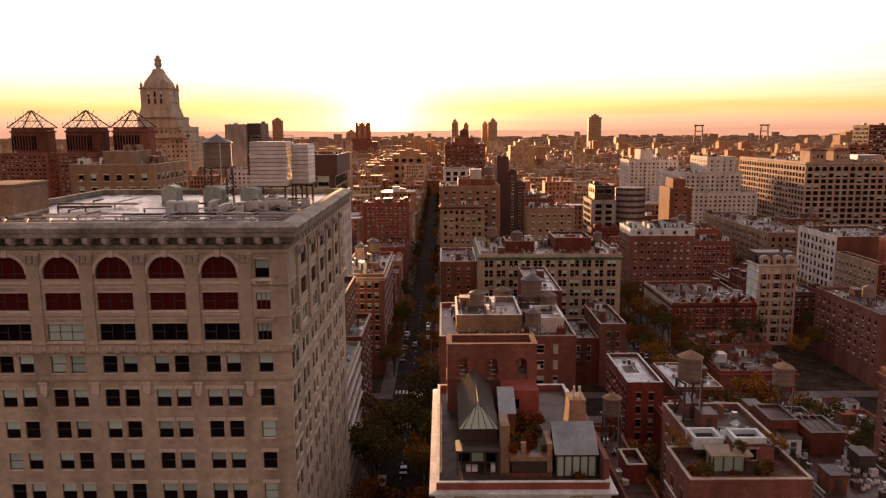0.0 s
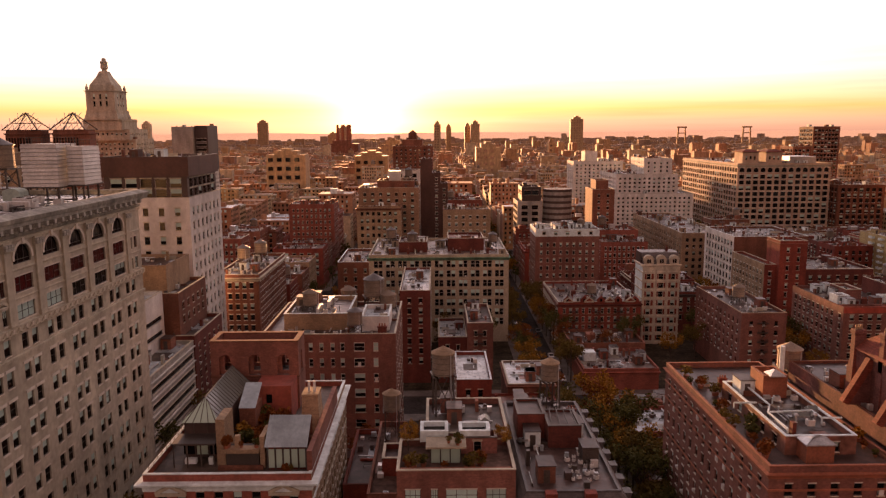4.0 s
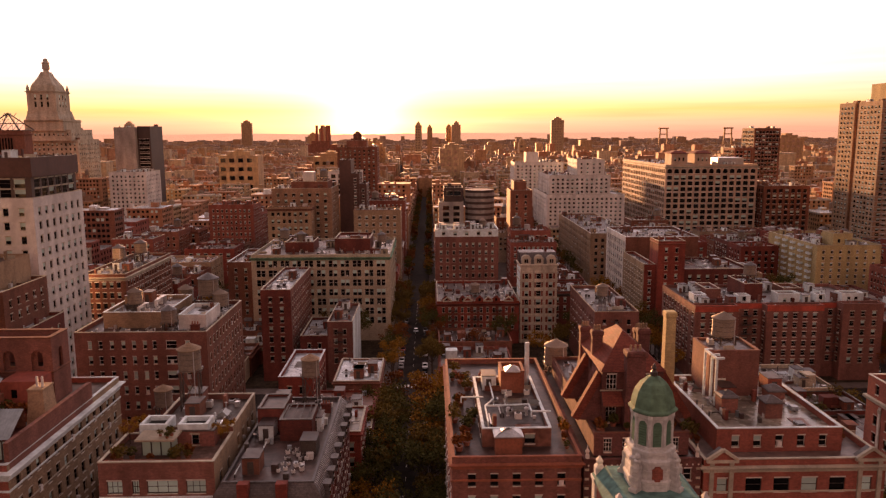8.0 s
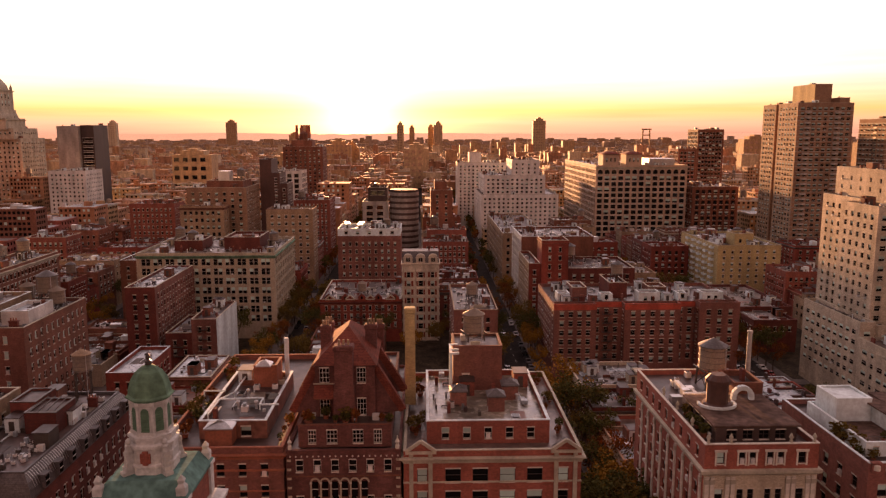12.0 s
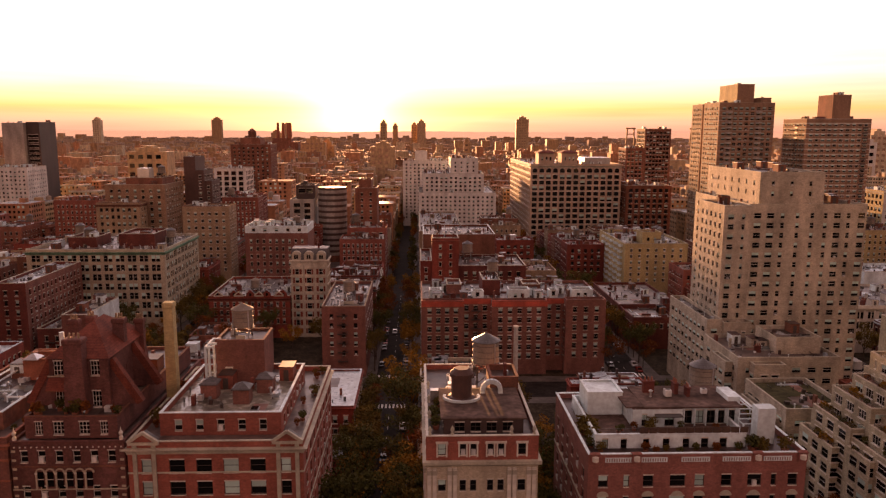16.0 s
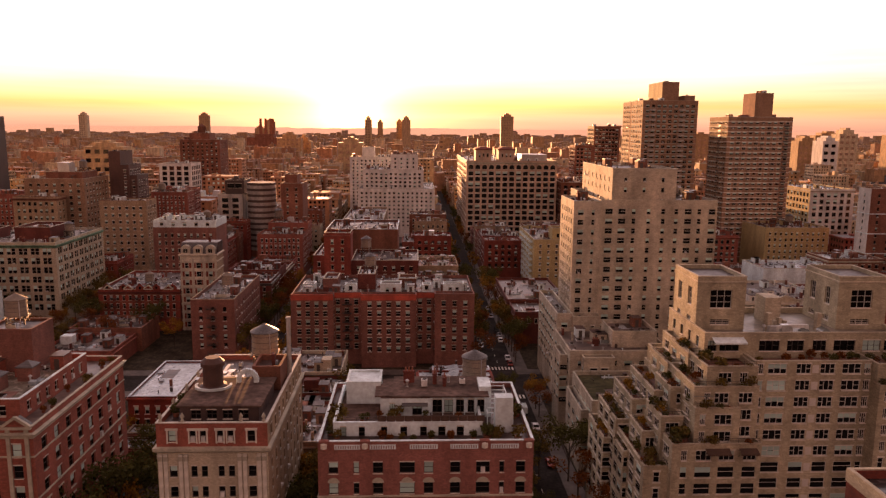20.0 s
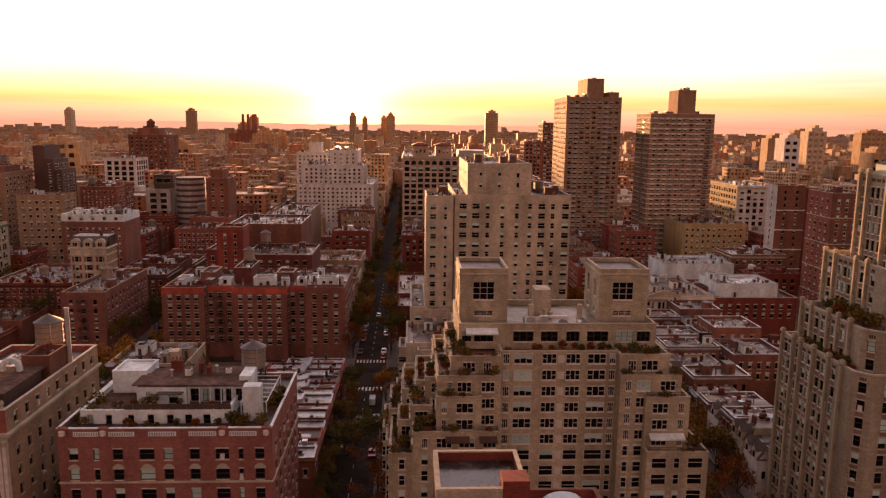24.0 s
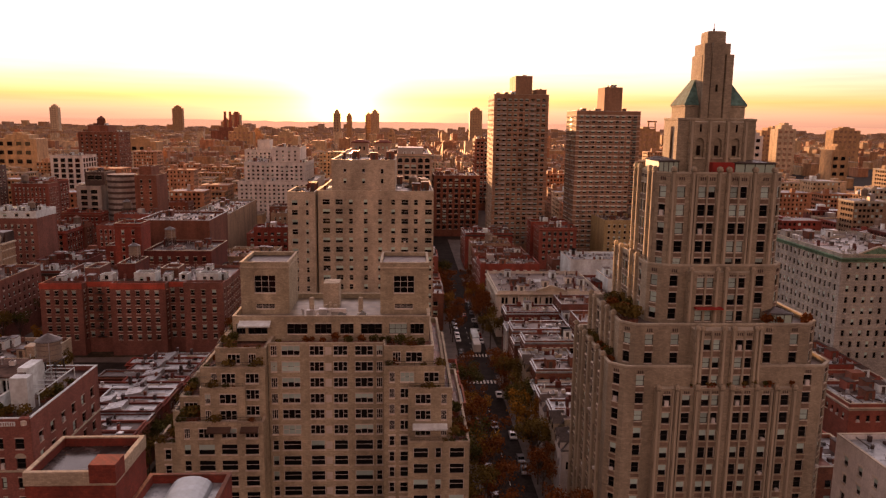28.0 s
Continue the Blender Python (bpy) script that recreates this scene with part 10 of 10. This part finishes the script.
# ---------------------------------------------------------------- streets: trees, cars, markings
for sx, dens in ((-10, 0.7), (74.5, 1.0), (154, 1.0), (231.5, 0.85), (307, 0.7)):
    rg = random.Random(int(sx) + 500)
    for side in (-1, 1):
        y = 94.0
        while y < 330:
            if not (188 < y < 218) and not (sx == 231.5 and y < 190 and (side < 0 or rg.random() < 0.6)) and rg.random() < dens * (1.0 if y < 190 else 0.7):
                put(TREES[rg.choices((0, 1, 2, 3), (4, 3, 3, 3) if sx < 300 else (2, 2, 2, 6))[0]], sx + side * (5.5 if side < 0 and y < 190 else 6.3) + rg.uniform(-0.3, 0.3), y, 0.15, rg.uniform(0, 360), rg.uniform(0.95, 1.4) if y < 190 and sx < 200 and not (sx == 154 and side < 0 and y > 134) else rg.uniform(0.75, 1.15))
            y += rg.uniform(5.0, 7.0)
        y = 118.0
        while y < 296:
            if not 190 < y < 216 and rg.random() < (0.3 if y < 190 else 0.62):
                put(rg.choices(CARS, (3, 3, 3, 2, 1))[0], sx + side * 4.05, y, 0.0, 0, 1.0)
            y += rg.uniform(5.6, 8.0)
    for y in (150, 262):
        put(rg.choice(CARS), sx + rg.uniform(-1, 1), y + rg.uniform(-20, 20), 0, 0)
rg = random.Random(77)
for x0, x1, y0, y1, n in ((24, 31, 96, 106, 4), (23.5, 32, 126, 154, 7), (36, 48, 136, 154, 5), (103, 118, 134, 152, 6), (182, 187, 96, 126, 5), (120, 134, 142, 150, 5), (190, 203, 121, 130, 4), (296, 299, 96, 128, 4), (40, 62, 226, 258, 6), (132, 146, 262, 300, 5)):
    for _ in range(n):
        put(TREES[rg.choice((0, 1, 1, 2, 3))], rg.uniform(x0, x1), rg.uniform(y0, y1), 0.15, rg.uniform(0, 360), rg.uniform(0.8, 1.25))
for i in range(15):
    put(TREES[rg.choice((0, 1, 1, 3))], 227.4 + rg.uniform(-0.4, 0.6), 99 + 6.1 * i + rg.uniform(-1, 1), 0.15, rg.uniform(0, 360), rg.uniform(0.55, 0.78))
put(VAN, -7.2, 205.5, 0.0, 0)
put(VAN, -6.6, 178, 0.0, 0, 0.8)
put(VANB, 308.5, 222, 0.0, 0, 1.1)
put(VAN, 234, 178, 0.0, 0, 0.7)
bus = thing("street_bus", "white and amber bus waiting at a crossing", "bus", (309, 236, 0))
m = Mesh()
m.loft(307.8, 310.3, 228, 239, [(0, 0.5), (0, 2.0)], YELLOWBRICK)
m.loft(307.8, 310.3, 228, 239, [(0, 2.0), (0, 3.0), (-0.2, 3.15)], WHITEPAINT, True)
part("body", m, bus)
m = Mesh()
m.loft(307.8, 310.3, 228, 239, [(0.01, 1.7), (0.01, 2.5)], GLASS)
part("window_band", m, bus)
m = Mesh()
for x in (307.9, 310.2):
    for y in (230, 237):
        m.box(x - 0.15, x + 0.15, y - 0.45, y + 0.45, 0.0, 0.85, FRAME)
part("wheels", m, bus)

for sx in (-10, 74.5, 154, 231.5, 307):
    for yc in (190.0, 216.2):
        m = Mesh()
        for i in range(9):
            x = sx - 4.4 + 1.1 * i
            m.box(x - 0.28, x + 0.28, yc - 1.5, yc + 1.5, 0.004, 0.012, PAINTLINE)
        tagged(part("crosswalk", m), "white bar crosswalk painted over the asphalt", "crosswalk", "crosswalks", "structure")
    m = Mesh()
    y = 96
    while y < 340:
        if not 186 < y < 220:
            m.box(sx - 0.07, sx + 0.07, y, y + 2.2, 0.004, 0.01, PAINTLINE)
        y += 7
    tagged(part("lane_marking", m), "dashed white lane line along a street", "road marking", kind="structure")

# backyard trees between the houses
for x, y, s in ((92, 150, 1.0), (98, 160, 0.9), (108, 148, 0.9), (118, 160, 1.0), (128, 152, 1.0), (149.3, 135, 1.0), (184.5, 108, 1.0), (184.2, 118, 1.1), (184.5, 128, 1.0), (184, 140, 1.0), (190, 150, 1.0),
                (176, 165, 1.0), (186, 172, 1.1), (200, 160, 0.9), (182, 186, 1.0), (31, 150, 0.9), (36, 145, 0.9), (44, 150, 0.8), (128, 245, 1.0), (118, 240, 0.9), (96, 240, 1.0), (106, 250, 1.0), (232, 140, 0.9), (420, 150, 1.0), (430, 160, 1.0), (440, 150, 1.1), (446, 170, 1.0)):
    put(TREES[rng.choices((0, 1, 2, 3), (4, 4, 2, 2))[0]], x, y, 0.15, rng.uniform(0, 360), s)

# ---------------------------------------------------------------- the rest of the city
rng = random.Random(7)


def clear(x0, x1, y0, y1):
    return not any(x0 < b and x1 > a and y0 < d and y1 > c for a, b, c, d in TAKEN)


NAMES = {"red": "red brick", "dark": "dark brick", "brown": "brown brick", "tan": "tan brick", "buff": "pale brick", "white": "white brick", "rose": "rose brick", "stone": "pale stone"}
ROOFS = {TAR: "black tar roof", GREYROOF: "grey flat roof", SILVERROOF: "silver flat roof", REDROOF: "reddish flat roof"}


def plain_house(x0, x1, y0, y1, h, wall, roof):
    e = house("city_building", f"{NAMES[wall]} city building with a {ROOFS[roof]}", x0, x1, y0, y1)
    e["group"] = "city buildings"
    s = rng.choice((2.4, 2.8, 3.2, 3.8))
    fc = "fr" if x1 < 100 else "fl" if x0 > 200 else "flr"
    block(e, x0, x1, y0, y1, 0.15, h, WALLS[wall], rng.choice((3.1, 3.3, 3.6)), s, s * rng.uniform(0.36, 0.55), rng.uniform(1.5, 1.9), faces=fc, roof=roof,
          seed=rng.randrange(999), cornice=rng.choice((0, 0, 0.5, 0.7)), coping=rng.choice((TRIM, WALLS[wall], WALLS[wall], BROWNBRICK, STEEL)), junk=1.7)
    if y0 < 300 and int(x0 + y0) % 3 == 0 and h > 11:
        fire_escape(e, x0 + (x1 - x0) * 0.3, y0, h - 4.4 - 3.2 * int((h - 7) / 3.2), int((h - 7) / 3.2) + 1, 3.2)
    z = h - 0.9
    for _ in range(1):
        m = Mesh()
        a, b, t = rng.uniform(x0 + 1, x1 - 5), rng.uniform(y0 + 1, y1 - 5), rng.uniform(1.8, 3.2)
        w = rng.uniform(2, 4)
        m.box(a, a + w, b, b + rng.uniform(2, 4), z, z + t, rng.choice((WALLS[wall], WHITEPAINT, GALV, BROWNBRICK)))
        part("roof_house", m, e)
    if rng.random() < 0.22 and y0 > 215:
        put(rng.choice((TANK, TANKLOW)), rng.uniform(x0 + 3, x1 - 3), rng.uniform(y0 + 3, max(y0 + 3.1, y1 - 3)), z, rng.uniform(0, 90), rng.uniform(0.8, 1.05))


kinds = ["red", "red", "dark", "brown", "brown", "tan", "buff", "white", "rose", "stone"]
far = {k: Mesh() for k in kinds}


def far_house(x, y, w, d, h, wall, panes):
    m = far[wall]
    # from here outwards walls use the copies with haze in their colour
    skin = WALLS if y < 480 else HAZYWALLS
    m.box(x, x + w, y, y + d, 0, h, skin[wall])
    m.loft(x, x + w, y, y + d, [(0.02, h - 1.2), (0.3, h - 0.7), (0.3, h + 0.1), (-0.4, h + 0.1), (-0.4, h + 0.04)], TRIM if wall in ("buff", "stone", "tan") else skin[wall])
    m.face([(x + 0.4, y + 0.4, h + 0.05), (x + w - 0.4, y + 0.4, h + 0.05), (x + w - 0.4, y + d - 0.4, h + 0.05), (x + 0.4, y + d - 0.4, h + 0.05)], rng.choice((TAR, GREYROOF, SILVERROOF)) if y < 520 else HAZYROOF)
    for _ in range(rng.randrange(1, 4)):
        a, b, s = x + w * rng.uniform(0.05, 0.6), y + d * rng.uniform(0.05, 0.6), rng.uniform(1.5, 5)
        m.box(a, a + s, b, b + s, h + 0.05, h + rng.uniform(1, 4), rng.choice((skin[wall], GALV, WHITEPAINT)) if y < 520 else rng.choice((skin[wall], HAZYROOF)))
    if rng.random() < 0.26:
        a, b = x + w * 0.5, y + d * 0.5
        m.turned(a, b, [(1.9, h + 2.5), (1.9, h + 6), (2.1, h + 6.1), (0.1, h + 7.4)], TANKWOOD, 8)
        for sx in (-1.2, 1.2):
            m.box(a + sx - 0.15, a + sx + 0.15, b - 0.15, b + 0.15, h, h + 2.5, STEEL)
    if panes:
        st, fl, pw = rng.choice((2.6, 3.0, 3.6)), rng.choice((3.1, 3.4)), rng.uniform(1.1, 1.7)
        for i in range(int((w - 1) / st)):
            for k in range(int((h - 4) / fl)):
                xx, zz = x + 0.8 + i * st, h - 2.9 - k * fl
                m.face([(xx, y - 0.04, zz), (xx + pw, y - 0.04, zz), (xx + pw, y - 0.04, zz + 1.6), (xx, y - 0.04, zz + 1.6)], GLASS if rng.random() < 0.8 else BLIND)
        xs, sg = (x + w + 0.04, 1) if x < 150 else (x - 0.04, -1)
        for i in range(int((d - 1) / st)):
            for k in range(int((h - 4) / fl)):
                yy, zz = y + 0.8 + i * st, h - 2.9 - k * fl
                q = [(xs, yy, zz), (xs, yy + pw, zz), (xs, yy + pw, zz + 1.6), (xs, yy, zz + 1.6)]
                m.face(q if sg > 0 else q[::-1], GLASS)


for bx0, bx1, by0, by1 in BLOCKS:
    if by0 > 1320 or by1 < 150:
        continue
    for row in (0, 1):
        y = by0
        while y < by1 - 7:
            w = min(rng.uniform(9, 22), by1 - y)
            if by1 - y - w < 7:
                w = by1 - y
            d = rng.uniform(19, 26)
            x0, x1 = (bx0, bx0 + d) if row == 0 else (bx1 - d, bx1)
            h = rng.uniform(12, 21) if by0 < 300 else rng.uniform(14, 27) if by0 < 480 else rng.uniform(14, 30)
            if by0 > 300 and rng.random() < 0.08:
                h += rng.uniform(8, 20)
            if by0 < 150:
                h = rng.uniform(10.5, 14)
            if x0 > 300 and 210 < y < 240:
                h = rng.uniform(6, 9)
            if 220 < x0 < 320 and 300 < y < 490:
                h = min(h, 20)
            if by0 < 300 and y < 262 and bx0 < 150:
                h = rng.uniform(5.5, 9)
            wall = rng.choice(kinds)
            if wall in ("white", "stone") and y < 480:
                wall = "brown" if int(y) % 2 else "rose"
            if clear(x0, x1, y, y + w - 0.05):
                left, right = -0.60 * y - 25, 284 + 0.66 * y + 25
                if left < x1 and x0 < right:
                    if y < 300 or (y < 462 and -90 < x0 < 420):
                        rf = rng.choice((SILVERROOF, SILVERROOF, GREYROOF)) if by0 < 150 else rng.choice((TAR, GREYROOF, GREYROOF, SILVERROOF, REDROOF))
                        plain_house(x0, x1, y, y + w - 0.05, h, wall, rf)
                    else:
                        far_house(x0, y, x1 - x0, w - 0.1, h, wall, y < 900)
            y += w
for y0 in range(1530, 2150, 34):
    for x0 in range(-1300, 1900, 30):
        if not (-0.6 * y0 - 60 < x0 < 284 + 0.66 * y0 + 40) or rng.random() < 0.22:
            continue
        h = rng.uniform(12, 26) + (rng.uniform(10, 30) if rng.random() < 0.06 else 0)
        far_house(x0 + rng.uniform(0, 8), y0 + rng.uniform(0, 9), rng.uniform(12, 22), rng.uniform(14, 24), h, rng.choice(kinds), False)
# added houses close the side streets, in place of the haze that hides them
for sx in STREETS:
    for y0 in (905, 935, 1120, 1150, 1180, 1335, 1370, 1410):
        if -0.6 * y0 - 40 < sx < 284 + 0.66 * y0 + 40:
            far_house(sx - 9 + rng.uniform(0, 2), y0, 17, 24, rng.uniform(13, 24), rng.choice(kinds), False)
for k, m in far.items():
    tagged(part("distant_buildings", m), f"distant {NAMES[k]} buildings crowding towards the horizon", "buildings", kind="stuff")

dist = Mesh()
tr = random.Random(5)
for sx in (-10, 74.5, 154, 231.5):
    for side in (-1, 1):
        y = 332.0
        while y < 900:
            if not any(p - 6 < y < q + 6 for p, q in AVENUES) and tr.random() < (0.85 if 0 < sx < 200 else 0.5):
                hh = tr.uniform(8, 13)
                clumps = [(sx + side * tr.uniform(3.8, 6.8), y + tr.uniform(-2, 2), hh * tr.uniform(0.5, 0.95), tr.uniform(1.3, 2.3)) for _ in range(6)]
                leaf_cloud(dist, clumps, 16, 0.7, LEAVES[tr.choice((0, 3, 3, 1, 2))], tr)
                dist.beam((sx + side * 5.4, y, 0.15), (sx + side * 5.4, y, hh * 0.6), 0.3, BARK)
            y += tr.uniform(6, 9)
tagged(part("distant_street_trees", dist), "distant autumn street trees along the side streets", "trees", kind="stuff")

# far towers against the dawn
def far_tower(label, x0, x1, y, h, wall, cap=0.0, depth=25, step=None):
    e = thing("far_tower", label, "tower", ((x0 + x1) / 2, y, 0), "towers on the skyline")
    m = Mesh()
    m.box(x0, x1, y, y + depth, 0, h, wall)
    w = x1 - x0
    if cap:
        m.box(x0 + w * 0.2, x1 - w * 0.2, y + 2, y + depth - 2, h, h + cap, wall)
        m.box(x0 + w * 0.38, x1 - w * 0.38, y + 4, y + depth - 4, h + cap, h + cap * 1.6, wall)
    part("wall", m, e)
    m = Mesh()
    for i in range(max(1, int(w / 9))):
        for k in range(int(h / 9)):
            xx = x0 + 2 + 9 * i
            # far panes take the hazy roof colour so that they fade
            m.box(xx, xx + 5, y - 0.3, y - 0.05, 4 + 9 * k, 8 + 9 * k, HAZYROOF if y > 1000 else GLASS, True)
    part("window_panes", m, e, kind="stuff")


for x0, x1, y, h, mt, cap in ((-792, -746, 3500, 124, HAZYWALLS["tan"], 8), (506, 550, 2600, 118, HAZYWALLS["buff"], 7), (32, 55, 2600, 103, HAZYWALLS["buff"], 8), (74, 92, 2640, 95, HAZYWALLS["tan"], 6), (140, 160, 2650, 98, HAZYWALLS["tan"], 6), (160, 190, 2600, 104, HAZYWALLS["buff"], 8),
                              (-73, -24, 1500, 54, HAZYWALLS["tan"], 8), (-40, -10, 1540, 48, HAZYWALLS["tan"], 8), (-272, -244, 2400, 92, HAZYWALLS["buff"], 6), (-310, -280, 2420, 70, HAZYWALLS["tan"], 6), (-1250, -1215, 3300, 118, HAZYWALLS["white"], 8),
                              (250, 262, 1400, 58, HAZYWALLS["tan"], 5), (95, 130, 1050, 56, HAZYWALLS["buff"], 5), (880, 910, 1150, 74, HAZYWALLS["white"], 6), (830, 862, 1180, 62, HAZYWALLS["tan"], 5),
                              (715, 735, 900, 66, WHITEBRICK, 4), (690, 740, 1300, 66, HAZYWALLS["tan"], 5), (950, 1010, 1350, 70, HAZYWALLS["tan"], 5), (1060, 1110, 1300, 72, HAZYWALLS["tan"], 4), (780, 800, 820, 52, HAZYWALLS["tan"], 4), (-60, -20, 900, 50, HAZYWALLS["tan"], 4), (-135, -95, 760, 56, HAZYWALLS["buff"], 4)):
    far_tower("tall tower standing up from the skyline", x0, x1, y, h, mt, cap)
PW = thing("power_station", "power station with three tall chimneys by the river", "power station", (-240, 2228, 0))
m = Mesh()
m.box(-294, -193, 2228, 2290, 0, 44, BROWNBRICK)
m.box(-270, -215, 2232, 2280, 44, 54, BROWNBRICK)
part("boiler_house", m, PW)
for x in (-256, -241, -225, -219):
    m = Mesh()
    m.turned(x, 2250, [(5.2, 50), (3.6, 100)], TERRACOTTA, 12)
    part("chimney", m, PW)
for bx in (1024, 1286):
    e = thing("bridge_tower", "steel tower of a far suspension bridge", "bridge tower", (bx, 3000, 0), "bridge towers")
    m = Mesh()
    for s in (-1, 1):
        m.beam((bx + s * 18, 3000, 0), (bx + s * 13, 3000, 92), 5, HAZYWALLS["brown"])
    m.box(bx - 20, bx + 20, 2996, 3004, 86, 92, HAZYWALLS["brown"], True)
    m.box(bx - 16, bx + 16, 2996, 3004, 64, 68, HAZYWALLS["brown"], True)
    part("tower_frame", m, e)

riv = Mesh()
riv.face([(-3200, 2180, 0.3), (3200, 2180, 0.3), (3200, 2720, 0.3), (-3200, 2720, 0.3)], WATER)
tagged(part("water", riv), "shining river beyond the city", "river", kind="structure")
land = Mesh()
for y0 in range(2740, 4560, 60):
    for x0 in range(-3100, 3500, 55):
        if not (-0.6 * y0 - 80 < x0 < 284 + 0.66 * y0 + 60):
            continue
        x, y = x0 + rng.uniform(-15, 15), y0 + rng.uniform(-20, 20)
        h = rng.uniform(6, 18) * (1 + (y0 - 2740) / 1500) + (rng.uniform(10, 34) if rng.random() < 0.03 else 0)
        # far shore boxes also carry the haze in their colours
        land.box(x, x + rng.uniform(20, 50), y, y + rng.uniform(20, 40), 0, h, rng.choice((HAZYLAND, HAZYLAND, HAZYWALLS["brown"], HAZYWALLS["tan"])))
tagged(part("far_shore", land), "low far shore crowded with buildings", "city", kind="stuff")
# the ridge gives off its own light where haze would brighten it
hill = Mesh()
n = 240
pts = [(-3400 + 7200 * i / n, 70 + 9 * noise.noise(Vector((i * 0.045, 0, 0))) + 4 * noise.noise(Vector((i * 0.4, 3, 0)))) for i in range(n + 1)]
for (xa, za), (xb, zb) in zip(pts, pts[1:]):
    hill.face([(xa, 4580, 0), (xb, 4580, 0), (xb, 4660, zb), (xa, 4660, za)], GLOWHAZE)
    hill.face([(xa, 4660, za), (xb, 4660, zb), (xb, 4880, 0), (xa, 4880, 0)], GLOWHAZE)
tagged(part("backdrop", hill), "ridge of land glowing in place of haze along the horizon", "horizon", kind="structure")

for p in PROTO:
    for o in (*p.children_recursive, p):
        bpy.data.objects.remove(o)
